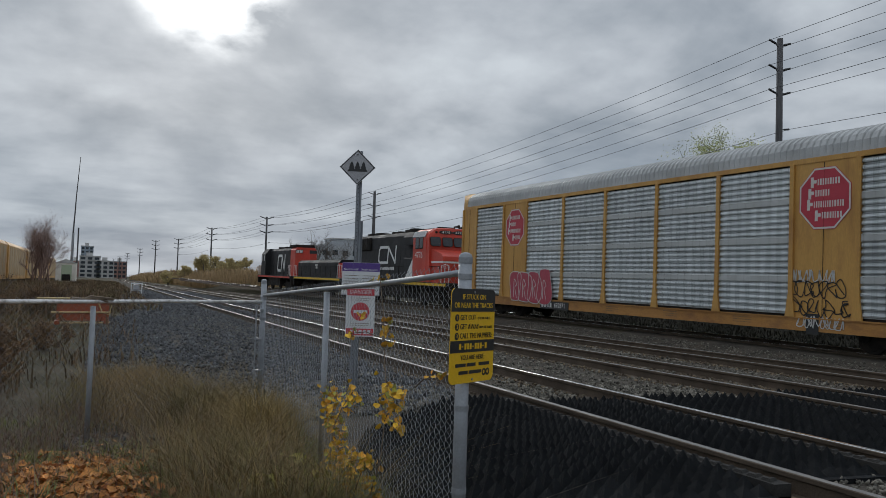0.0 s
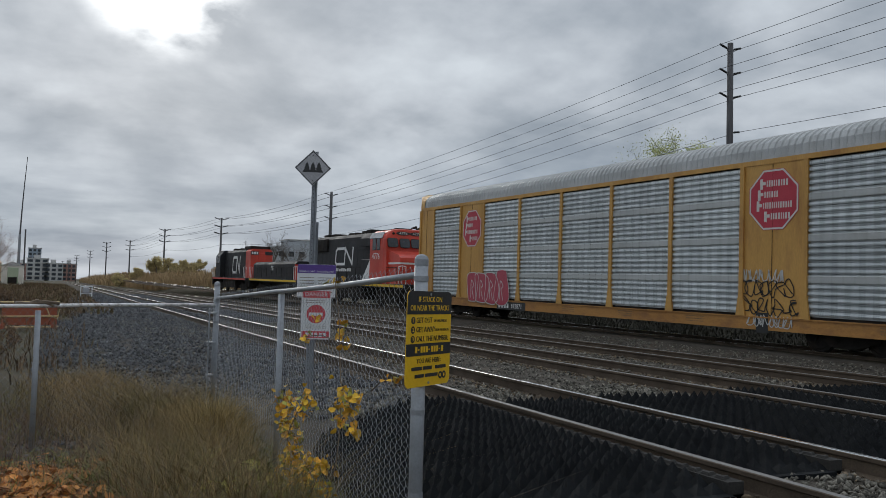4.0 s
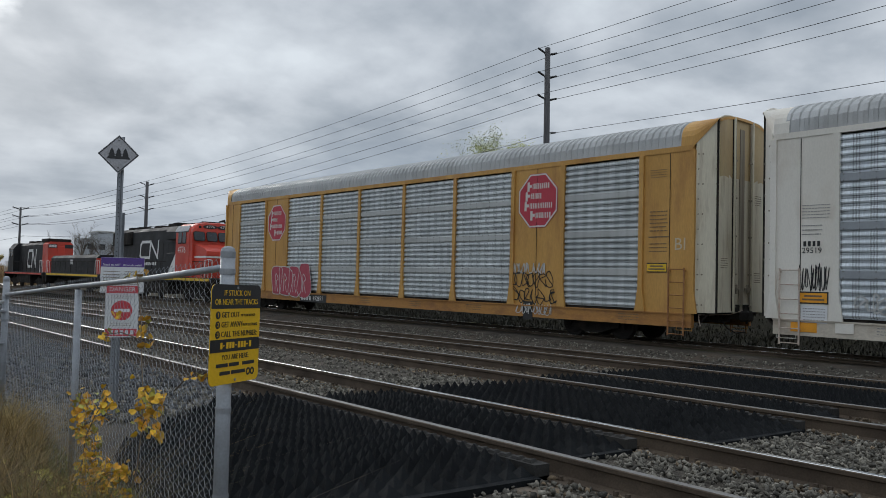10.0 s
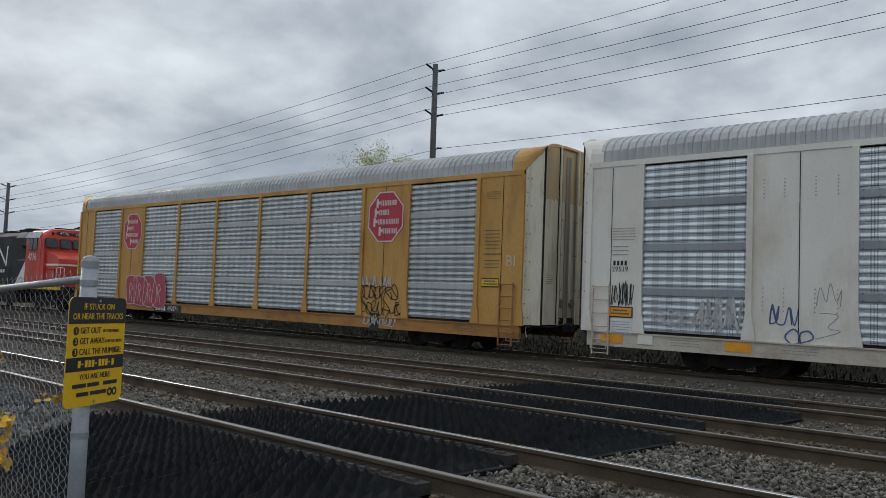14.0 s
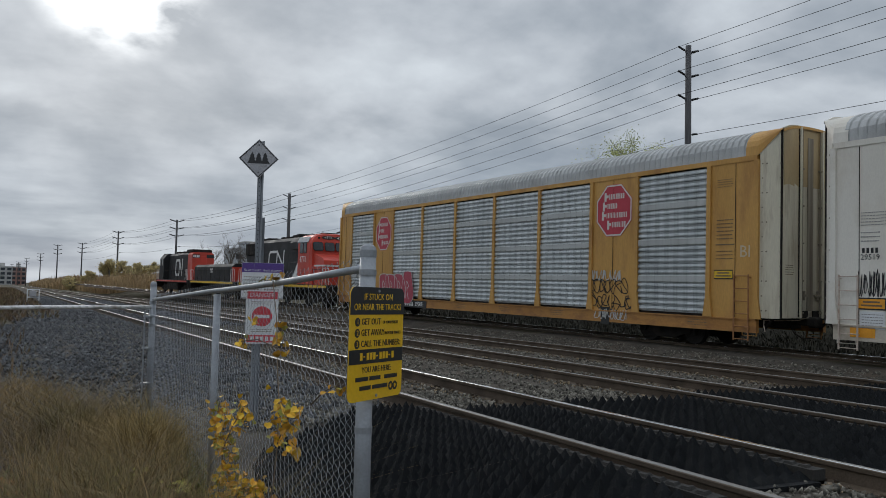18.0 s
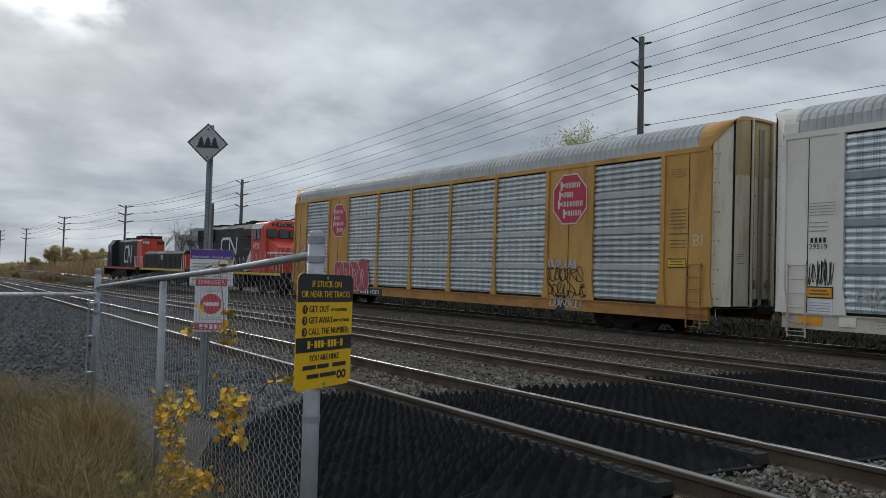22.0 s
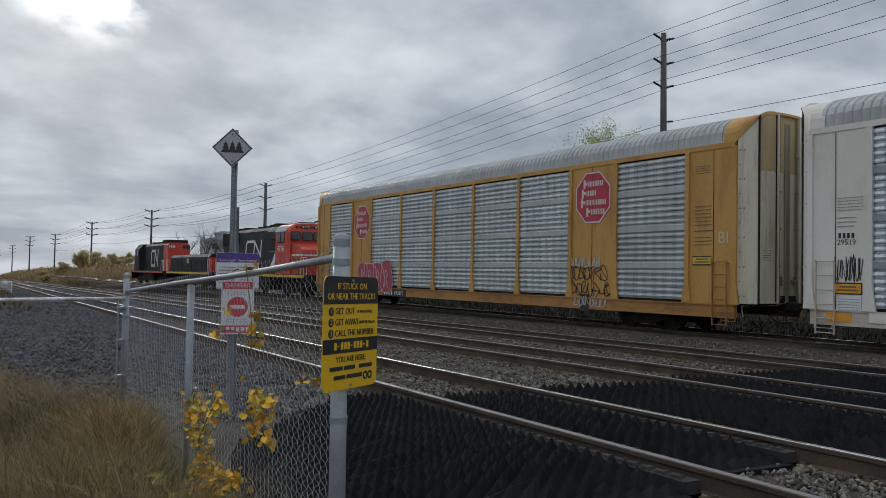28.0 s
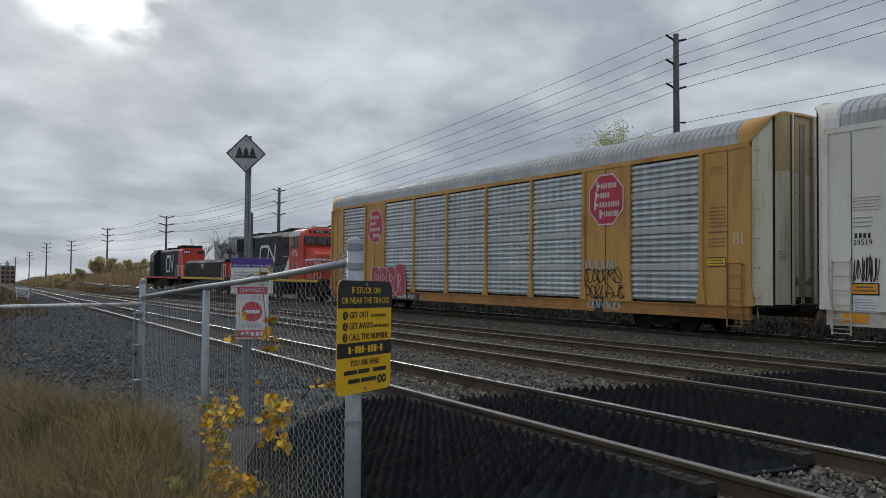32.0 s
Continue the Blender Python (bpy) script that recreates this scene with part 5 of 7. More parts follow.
def blades(name, label, count, place, height, width, material, seed, lean=0.5, category="grass", clump=1.6):
    """Grass blades: bent ribbons of two quads each."""
    g = np.random.default_rng(seed)
    pts = place(g, count)
    n = len(pts)
    h = g.uniform(height[0], height[1], n) * np.array([0.75 + 0.55 * noise.noise(Vector((p[0] * clump, p[1] * clump, 1.0))) for p in pts.tolist()])
    a = g.uniform(0, 2 * np.pi, n)
    b = a + np.pi / 2 + g.normal(0, 0.4, n)
    l = g.uniform(0.1, lean, n) * h
    wv = np.stack([np.cos(b), np.sin(b), 0 * b], -1) * g.uniform(width[0], width[1], n)[:, None]
    d = np.stack([np.cos(a), np.sin(a), 0 * a], -1)
    up = np.array([0, 0, 1.0])
    p0 = pts - up * 0.03
    p1 = pts + up * (h * 0.55)[:, None] + d * (l * 0.3)[:, None]
    p2 = pts + up * h[:, None] * 0.95 + d * l[:, None]
    v = np.stack([p0 - wv, p0 + wv, p1 + wv * 0.8, p1 - wv * 0.8, p2 + wv * 0.15, p2 - wv * 0.15], 1)
    f = np.array([(0, 1, 2, 3), (3, 2, 4, 5)])[None] + 6 * np.arange(n)[:, None, None]
    return soup(name, v.reshape(-1, 3), f.reshape(-1, 4), material, label, category)


def leaf_cloud(pts, size, seed, flat=0.0):
    """Leaves as folded five-pointed blades round the given points: vertices and triangles."""
    g = np.random.default_rng(seed)
    n = len(pts)
    rim = np.array([(0, -0.36), (0.34, -0.48), (0.55, -0.12), (0.41, 0.10), (0.30, 0.38), (0, 0.58), (-0.30, 0.38), (-0.41, 0.10), (-0.55, -0.12), (-0.34, -0.48)])
    q = g.normal(size=(n, 3))
    q[:, 2] = np.abs(q[:, 2]) + flat * 3
    q /= np.linalg.norm(q, axis=1)[:, None]
    r = g.normal(size=(n, 3))
    a = np.cross(q, r)
    a /= np.linalg.norm(a, axis=1)[:, None]
    b = np.cross(q, a)
    s = g.uniform(size[0], size[1], n)[:, None, None]
    fold = (np.abs(rim[:, 0]) * 0.35)[None, :, None]
    v = pts[:, None] + s * (rim[None, :, :1] * a[:, None] + rim[None, :, 1:] * b[:, None] + fold * q[:, None])
    c = pts[:, None] + 0 * v[:, :1]
    v = np.concatenate([c, v], 1)
    f = np.array([(0, i + 1, (i + 1) % 10 + 1) for i in range(10)])[None] + 11 * np.arange(n)[:, None, None]
    return v.reshape(-1, 3), f.reshape(-1, 3)


def leaf_mesh(name, pts, size, seed, material, flat=0.0):
    v, f = leaf_cloud(np.asarray(pts, float), size, seed, flat)
    me = bpy.data.meshes.new(name)
    me.from_pydata(v.tolist(), [], f.tolist())
    me.materials.append(material)
    return me


def branch_tree(name, label, m, height, seed, leaf=None, leaf_size=(0.1, 0.2), leaf_n=1500, spread=0.45, levels=4, trunk=0.16, droop=0.0, bark=None, category="tree", stems=1):
    """Tree with a tapered trunk, forking limbs and a crown of leaf blades (none for a bare tree)."""
    r = random.Random(seed)
    t = thing(name, label, category, m)
    tr, tips = Shape(), []

    def grow(p, d, length, rad, lev):
        pts = [p]
        for i in range(4):
            d = (d + Vector((r.uniform(-1, 1), r.uniform(-1, 1), r.uniform(-0.6, 0.8) - droop * lev)) * 0.16).normalized()
            p = p + d * length / 4
            pts.append(p)
            if lev >= levels - 2:
                tips.append(p)
        tr.tube(pts, rad, 5 if lev else 8, rad * 0.55)
        if lev + 1 < levels:
            for i in range(r.randint(3, 5)):
                q = pts[r.randint(1, 4)]
                side = Vector((r.uniform(-1, 1), r.uniform(-1, 1), r.uniform(-0.1, 0.7))).normalized()
                grow(q, (d * (1 - spread) + side * spread * 1.5).normalized(), length * r.uniform(0.5, 0.72), rad * 0.48, lev + 1)
    for s_ in range(stems):
        lean = Vector((r.uniform(-0.3, 0.3), r.uniform(-0.3, 0.3), 1)) if stems > 1 else Vector((0, 0, 1))
        grow(Vector((r.uniform(-0.3, 0.3) * (stems > 1), r.uniform(-0.3, 0.3) * (stems > 1), 0)), lean.normalized(), height * 0.45, trunk, 0)
    part("trunk", tr, bark or M_BARK, t, "forking trunk and limbs")
    if leaf:
        g = np.random.default_rng(seed)
        tp = np.array([tuple(p) for p in tips])
        pts = tp[g.integers(0, len(tp), leaf_n)] + g.normal(0, height * 0.03, (leaf_n, 3))
        tagged(part("crown", leaf_mesh("crown", pts, leaf_size, seed, leaf), None, t), kind="stuff")
    return t


# ---------- build: ground and tracks ----------
build_ground()
for k in range(3):
    build_track(k, RAIL[2 * k], RAIL[2 * k + 1], RAIL_Z[2 * k], RAIL_Z[2 * k + 1], (420, 420, 112)[k], (k == 0 and False, k == 0))
tt = thing("railway_track", "siding track of rusty rails under the standing train", "railway track", train_pose(10.0), "parallel tracks", "structure")
for sx in (-GAUGE / 2, GAUGE / 2):
    rail_object(tt, sx, 0, -50, 150, True)
far = Shape()
for i in range(300):
    far.box(-1.3, -30 + i * 0.55, -0.3, 1.3, -29.78 + i * 0.55, -0.172)
tagged(part("ties", far, M_TIE, tt), kind="stuff")


def pyramid_mat(name, x0, x1, y0, y1, seed, rails=(True, True), cut=None):
    """Rubber panel with rows of tall pointed pyramids; cut: x at which its far edge begins to slant towards x0."""
    t = thing(name, "black rubber anti-trespass panel of pointed pyramids beside the rails", "rubber mat", group="rubber mats between the rails")
    zb = lambda x: -0.045 - 0.0235 * x - 0.17
    xc = x0 if cut is None else cut
    far_edge = lambda x: y1 - 1.22 * max(0.0, xc - x)
    plan = [(x0, y0), (x1, y0), (x1, y1), (xc + 0.001, y1), (x0, far_edge(x0) - 0.001)]
    base = Shape().add([(x, y, zb(x) + dz) for dz in (-0.12, 0.03) for x, y in plan], [(4, 3, 2, 1, 0), (5, 6, 7, 8, 9)] + [(i, (i + 1) % 5, 5 + (i + 1) % 5, 5 + i) for i in range(5)])
    part("base", base, M_RUBBER, t)
    # flangeway strips beside the rails, with a row of three-cornered studs
    w = 0.15
    for on, xa, xb in ((rails[0], x0, x0 + w), (rails[1], x1 - w, x1)):
        if not on:
            continue
        strip = Shape().add([(x, y, zb(x) + dz) for x in (xa, xb) for y in (y0, y1) for dz in (0.0, 0.115)], [(0, 1, 3, 2), (4, 6, 7, 5), (0, 4, 5, 1), (2, 3, 7, 6), (0, 2, 6, 4), (1, 5, 7, 3)])
        for j in range(int((y1 - y0) / 0.13)):
            y = y0 + 0.05 + j * 0.13
            z = zb((xa + xb) / 2) + 0.114
            strip.add([(xa + 0.02, y, z), (xb - 0.02, y + 0.05, z), (xa + 0.02, y + 0.1, z), (xa + 0.03, y + 0.02, z + 0.022), (xb - 0.045, y + 0.05, z + 0.022), (xa + 0.03, y + 0.08, z + 0.022)],
                      [(0, 1, 4, 3), (1, 2, 5, 4), (2, 0, 3, 5), (3, 4, 5)])
        part("flangeway_strip", strip, M_RUBBERWORN, t, "dusty studded rubber strip beside the rail")
    x0, x1 = x0 + w * rails[0], x1 - w * rails[1]
    r = random.Random(seed)
    P, PY = 0.135, 0.128
    sp = Shape()
    nx, ny = max(1, int((x1 - x0) / P)), int((y1 - y0) / PY)
    px, py = (x1 - x0) / nx, (y1 - y0) / ny
    for j in range(ny):
        for i in range(nx):
            cx, cy = x0 + (i + 0.5) * px, y0 + (j + 0.5) * py
            if cy > far_edge(cx):
                continue
            edge = min(cy - y0, 0.5) / 0.5
            h = 0.15 * (0.45 + 0.55 * edge) + r.uniform(-0.008, 0.008)
            z = zb(cx) + 0.028
            b, c = px * 0.5, py * 0.56
            tx, ty = cx + r.uniform(-0.01, 0.01), cy + r.uniform(-0.012, 0.012)
            ring = []
            for u, k in ((0.0, 1.0), (0.5, 0.52), (0.94, 0.1), (1.0, 0.03)):
                ox, oy = cx + (tx - cx) * u, cy + (ty - cy) * u
                j_ = r.uniform(0.93, 1.07)
                ring += [(ox + sx * b * k * j_, oy + sy * c * k * j_, z + h * u) for sx, sy in ((-1, -1), (1, -1), (1, 1), (-1, 1))]
            sp.add(ring, [(4 * q + e, 4 * q + (e + 1) % 4, 4 * q + 4 + (e + 1) % 4, 4 * q + 4 + e) for q in range(3) for e in range(4)] + [(12, 13, 14, 15)])
    tagged(part("pyramid_field", sp, M_RUBBER, t), kind="stuff")
    lip = Shape().add([(x, y, zb(x) + dz) for x in (x0, x1) for y in (y0 - 0.07, y0) for dz in (-0.02, 0.04)], [(0, 1, 3, 2), (4, 6, 7, 5), (0, 4, 5, 1), (2, 3, 7, 6), (0, 2, 6, 4), (1, 5, 7, 3)])
    part("edge_strip", lip, M_RUBBER, t)
    return t


pyramid_mat("rubber_mat", -2.45, -0.04, 4.05, 8.15, 1, (False, True), -0.72)
pyramid_mat("rubber_mat", 0.16, 1.44, 4.42, 7.9, 2)
pyramid_mat("rubber_mat", 1.68, 4.05, 4.25, 8.2, 3)
pyramid_mat("rubber_mat", 4.28, 5.57, 4.6, 8.6, 4)
pyramid_mat("rubber_mat", 5.8, 8.15, 4.3, 8.8, 5)
pyramid_mat("rubber_mat", 8.38, 9.66, 4.9, 8.9, 6)

MATS = [(-2.5, 0, 4.0, 8.2), (0, 1.5, 4.4, 8.0), (1.6, 4.1, 4.2, 8.3), (4.2, 5.6, 4.5, 8.7), (5.7, 8.2, 4.2, 8.9), (8.3, 9.7, 4.8, 9.0)]


def ballast_place(x0, x1, y0, y1):
    def place(g, n):
        x, y = g.uniform(x0, x1, n), g.uniform(y0, y1, n)
        keep = np.ones(n, bool)
        for a, b, c, d in MATS:
            keep &= ~((x > a) & (x < b) & (y > c) & (y < d))
        for xr in RAIL:
            keep &= abs(x - xr) > 0.13
        x, y = x[keep], y[keep]
        # ties show between the rails, half buried
        z = np.array([ground_z(a, b) for a, b in zip(x, y)])
        for k in range(3):
            near = (x > RAIL[2 * k]) & (x < RAIL[2 * k + 1])
            z[near] += 0.0
        return np.stack([x, y, z + g.uniform(-0.015, 0.03, len(x))], -1)
    return place


stones("ballast_stones", "loose grey crushed stone between the near rails", 42000, ballast_place(-2.6, 4.2, -3.0, 10.0), (0.016, 0.038), M_STONE, 11)
stones("ballast_stones", "dark crushed stone on the ballast shoulder", 22000, ballast_place(-4.6, 0.0, 6.5, 32.0), (0.028, 0.06), M_STONEDARK, 13)
stones("ballast_stones", "dark crushed stone along the far trackbed", 16000, ballast_place(-3.6, 4.0, 30.0, 90.0), (0.05, 0.11), M_STONEDARK, 15)
stones("ballast_stones", "loose grey crushed stone on the trackbed", 42000, ballast_place(-2.4, 12.6, -4.0, 30.0), (0.018, 0.044), M_STONE, 12)


def rail_dirt(g, n):
    """Rust-stained stones close to the rails."""
    xr = np.array(RAIL)[g.integers(0, 6, n)]
    x = xr + g.normal(0, 0.2, n)
    y = g.uniform(-4, 24, n)
    keep = abs(x - xr) > 0.1
    for a, b, c, d in MATS:
        keep &= ~((x > a) & (x < b) & (y > c) & (y < d))
    x, y = x[keep], y[keep]
    return np.stack([x, y, np.array([ground_z(a, b) for a, b in zip(x, y)]) + g.uniform(0.0, 0.035, len(x))], -1)


stones("ballast_stones", "rust-stained stones beside the rails", 20000, rail_dirt, (0.016, 0.036), M_STONEBROWN, 14)

# ---------- build: the train ----------
KC = [(-13.28, -11.72, "plate"), (-11.72, -8.94, "screen"), (-8.94, -6.88, "plate"), (-6.88, -4.1, "screen"), (-4.1, -1.26, "screen"), (-1.26, 1.6, "screen"),
      (1.6, 4.38, "screen"), (4.38, 7.2, "screen"), (7.2, 9.22, "plate"), (9.22, 11.88, "screen"), (11.88, 13.28, "plate")]
ochre_car, wheels_a = autorack("autorack", "ochre-yellow enclosed autorack car with galvanised side screens and octagonal emblems", M_OCHRE, M_DOORWHITE, M_SCREEN, M_BAND, KC, 13.28, 3, 5, 0.52)
BN = [(-13.3, -11.85, "plate"), (-11.85, -9.15, "screen"), (-9.15, -6.96, "plate"), (-6.96, -4.18, "screen"), (-4.18, -1.4, "screen"), (-1.4, 1.4, "screen"), (1.4, 4.18, "screen"),
      (4.18, 6.96, "screen"), (6.96, 9.15, "plate"), (9.15, 11.85, "screen"), (11.85, 13.3, "plate")]
white_car, wheels_b = autorack("autorack", "off-white enclosed autorack car with shiny galvanised screens and graffiti", M_OFFWHITE, M_OFFWHITE, M_SCREENB, M_BANDB, BN, 13.3, 3, 5)
loco_a, wheels_c = cab_locomotive()
slug, wheels_d = slug_unit()
loco_b, wheels_e = hood_locomotive()
CONSIST = [(ochre_car, 23.55), (white_car, -5.15), (loco_a, 46.9), (slug, 62.9), (loco_b, 76.9)]
for car, y in CONSIST:
    car.matrix_basis = train_pose(y)


# ---------- marks on the cars ----------
SIDE = -HALF - 0.002


def octagon(r, x=0.0, y=0.0, squash=1.0):
    return [(x + r * squash * math.cos(math.pi / 8 + i * math.pi / 4), y + r * math.sin(math.pi / 8 + i * math.pi / 4)) for i in range(8)]


def octagon_emblem(y, z, h, w_, rows):
    """Crimson octagon with a white border, plain white bars where lettering stood."""
    m = flat_on_side(y, z, SIDE + 0.006)
    sq = w_ / h
    r = h / 2 / math.cos(math.pi / 8)
    w = part("emblem_plate", Shape().prism(octagon(r, squash=sq), "z", 0, 0.006), M_LOGORED, ochre_car, "crimson octagonal emblem with a white border", m=m)
    ring = Shape()
    o, i_ = octagon(r * 0.985, squash=sq), octagon(r * 0.925, squash=sq)
    ring.add([(*p, 0.009) for p in o] + [(*p, 0.009) for p in i_], [(k, (k + 1) % 8, 8 + (k + 1) % 8, 8 + k) for k in range(8)])
    part("border", ring, M_EMBLEMWHITE, w)
    rg = random.Random(int(h * 100 + y))
    for row, (a, b) in enumerate(rows):
        yy = (0.50 - row * 0.335) * r
        part("initial_bar", Shape().box(a * r, yy - 0.17 * r, 0.006, (a + 0.1) * r, yy + 0.15 * r, 0.009).box((a + 0.1) * r, yy - 0.04 * r, 0.006, (a + 0.2) * r, yy + 0.06 * r, 0.009), M_EMBLEMWHITE, w, "plain white bar of lettering")
        tick, x = Shape(), (a + 0.24) * r
        while x < b * r:
            k = rg.choice((0.035, 0.045, 0.06))
            tick.box(x, yy - 0.10 * r, 0.006, x + k * r, yy + 0.09 * r, 0.009)
            x += (k + 0.038) * r
        tagged(part("lettering_bar", tick, M_EMBLEMWHITE, w), "plain white bars of lettering", kind="stuff")


octagon_emblem(-7.91, 4.11, 1.68, 1.6, ((-0.48, 0.5), (-0.56, 0.12), (-0.6, 0.62), (-0.32, 0.55)))
octagon_emblem(8.21, 4.02, 1.66, 1.6, ((-0.55, 0.38), (-0.6, 0.08), (-0.66, 0.55), (-0.2, 0.5)))
# plates, stencils and graffiti on the ochre car
plate = part("number_plate", Shape().box(-1.05, -0.16, 0, 1.05, 0.16, 0.008), M_BLACK, ochre_car, "black reporting-mark plate", m=flat_on_side(4.88, RACK_SILL + 0.14, SIDE - 0.004))
bars("mark_bars", [(-0.92 + 0.21 * i, -0.09, -0.92 + 0.21 * i + 0.13, 0.1) for i in range(4)], M_WHITE, plate, pose(0, 0, 0.009))
lettering("number", "692871", 0.27, M_WHITE, plate, pose(0.42, 0, 0.0095), "CENTER", 1.0)
lettering("stencil", "BI", 0.46, M_FADEDWHITE, ochre_car, flat_on_side(-12.92, 2.66, SIDE + 0.004), "CENTER")
for yy, zz, w, n, h, seed in ((-12.0, 4.72, 0.5, 4, 0.26, 1), (-11.98, 3.62, 0.55, 6, 0.62, 2), (-11.98, 2.75, 0.55, 3, 0.3, 3)):
    bars("stencil_block", text_block(w, n, h, seed), M_STENCIL, ochre_car, flat_on_side(yy, zz, SIDE + 0.006), "faint dark stencilling, not legible")
bars("clearance_line", [(0, 0, 0.62, 0.03)], M_STENCIL, ochre_car, flat_on_side(-11.95, 2.86, SIDE + 0.006))
lab = part("warning_label", Shape().box(-0.31, -0.13, 0, 0.31, 0.13, 0.006), M_BLACK, ochre_car, "yellow warning label with a black border", m=flat_on_side(-12.22, 2.05, SIDE + 0.004))
part("label_face", Shape().box(-0.3, -0.1, 0.006, 0.3, 0.1, 0.009), M_YELLOW, lab)
bars("label_bars", [(-0.2, 0.02, 0.2, 0.06), (-0.25, -0.06, 0.25, -0.02)], M_STENCIL, lab, pose(0, 0, 0.006))
part("small_plate", Shape().box(-0.2, -0.28, 0, 0.2, 0.28, 0.006).box(-0.2, 0.22, 0.006, 0.2, 0.25, 0.008), M_BLACK, ochre_car, "small black consolidated stencil", m=flat_on_side(-7.6, RACK_SILL + 0.2, SIDE - 0.004))
for i in range(7):
    yy = -11.0 + i * 3.1
    bars("sill_stencil", text_block(0.7, 3, 0.22, 20 + i), M_STENCIL, ochre_car, flat_on_side(yy, RACK_SILL + 0.31, SIDE - 0.003), "small sill stencilling, not legible")
# bubble graffiti, filled and outlined
m = flat_on_side(8.3, RACK_SILL - 0.05, SIDE - 0.052)
fill = Shape()
rg = random.Random(5)
for i, (cx, w, h) in enumerate(((0.38, 0.8, 1.35), (1.14, 1.0, 1.3), (1.95, 0.98, 1.28), (2.76, 0.96, 1.38))):
    pts = [(cx + w / 2 * 1.08 * math.copysign(abs(math.cos(a)) ** 0.55, math.cos(a)) * (1 + 0.16 * math.sin(3 * a + i)), 0.25 + h / 2 + h / 2 * math.copysign(abs(math.sin(a)) ** 0.6, math.sin(a)) * (1 + 0.08 * math.cos(2 * a + i))) for a in [2 * math.pi * k / 20 for k in range(20)]]
    fill.prism(pts, "z", 0, 0.004 + i * 0.001)
part("graffiti_fill", fill, M_PINK, ochre_car, "faded crimson bubble graffiti", m=m)
ring = []
for i, (cx, w, h) in enumerate(((0.38, 0.8, 1.35), (1.14, 1.0, 1.3), (1.95, 0.98, 1.28), (2.76, 0.96, 1.38))):
    ring.append([(cx + w / 2 * 1.12 * math.copysign(abs(math.cos(a)) ** 0.55, math.cos(a)) * (1 + 0.16 * math.sin(3 * a + i)), 0.25 + h / 2 + h / 2 * 1.03 * math.copysign(abs(math.sin(a)) ** 0.6, math.sin(a)) * (1 + 0.08 * math.cos(2 * a + i))) for a in [2 * math.pi * k / 14 for k in range(15)]])
    ring.append([(cx - 0.12, 0.45), (cx - 0.1, 1.2), (cx + 0.12, 1.0), (cx - 0.02, 0.85), (cx + 0.14, 0.4)])
for stroke in ring:
    scribble("graffiti_outline", [stroke], 0.018, M_SILVER, ochre_car, m @ pose(0, 0, 0.01), "white graffiti outline")
m = flat_on_side(-6.85, RACK_SILL + 0.18, SIDE - 0.012)
scribble("graffiti_tag", tag_strokes(9, 1.4, 0.34, 3), 0.014, M_SILVER, ochre_car, m @ pose(0.1, 1.15, 0), "white sprayed tag")
scribble("graffiti_tag", loops(7, 1.8, 0.6, 8), 0.015, M_BLACK, ochre_car, m @ pose(-0.05, 0.68, 0.002), "black sprayed tag")
scribble("graffiti_tag", loops(7, 1.8, 0.55, 9), 0.016, M_BLACK, ochre_car, m @ pose(0.1, 0.2, 0.004), "black sprayed tag")
scribble("graffiti_tag", tag_strokes(9, 1.5, 0.32, 6), 0.014, M_SILVER, ochre_car, m @ pose(0.25, -0.08, 0.006), "white sprayed tag")
# off-white car
bars("mark_bars", [(-0.19 + 0.105 * i, 0, -0.19 + 0.105 * i + 0.062, 0.12) for i in range(4)], M_BLACK, white_car, flat_on_side(12.4, 2.56, SIDE + 0.004))
lettering("number", "29519", 0.185, M_BLACK, white_car, flat_on_side(12.4, 2.46, SIDE + 0.004), "CENTER")
bars("stencil_block", text_block(0.62, 5, 0.36, 31), M_STENCILGREY, white_car, flat_on_side(12.62, 3.55, SIDE + 0.006), "faint stencilling, not legible")
bars("stencil_block", text_block(0.45, 3, 0.3, 32), M_STENCILGREY, white_car, flat_on_side(12.62, 3.1, SIDE + 0.006), "faint stencilling, not legible")
scribble("graffiti_tag", tag_strokes(10, 0.72, 0.62, 12), 0.009, M_BLACK, white_car, flat_on_side(12.72, 1.55, SIDE + 0.003), "black sprayed tag")
lab = part("warning_label", Shape().box(-0.34, -0.14, 0, 0.34, 0.14, 0.006), M_BLACK, white_car, "orange warning label with a black border", m=flat_on_side(12.36, 1.38, SIDE + 0.004))
part("label_face", Shape().box(-0.31, -0.11, 0.006, 0.31, 0.11, 0.009), M_ORANGE, lab)
bars("label_bars", [(-0.2, 0.02, 0.2, 0.06), (-0.25, -0.06, 0.25, -0.02)], M_STENCIL, lab, pose(0, 0, 0.006))
panel = part("stencil_panel", Shape().box(-0.3, -0.2, 0, 0.3, 0.2, 0.005), M_SIGNWHITE, white_car, "white stencil panel with small grey writing", m=flat_on_side(12.34, 1.0, SIDE + 0.004))
bars("panel_bar", text_block(0.5, 5, 0.32, 51), M_STENCILGREY, panel, pose(-0.25, 0.17, 0.006))
for yy in (12.57, 9.38, 6.06, 2.8, -0.5, -3.8):
    part("reflector", Shape().box(-0.3, -0.11, 0, 0.3, 0.11, 0.006), M_ORANGE, white_car, "orange reflector strip", m=flat_on_side(yy, RACK_SILL + 0.2, SIDE - 0.004))
scribble("graffiti_tag", loops(6, 1.5, 0.5, 15), 0.017, M_SILVER, white_car, flat_on_side(11.45, 1.02, SIDE - 0.022), "white sprayed tag")
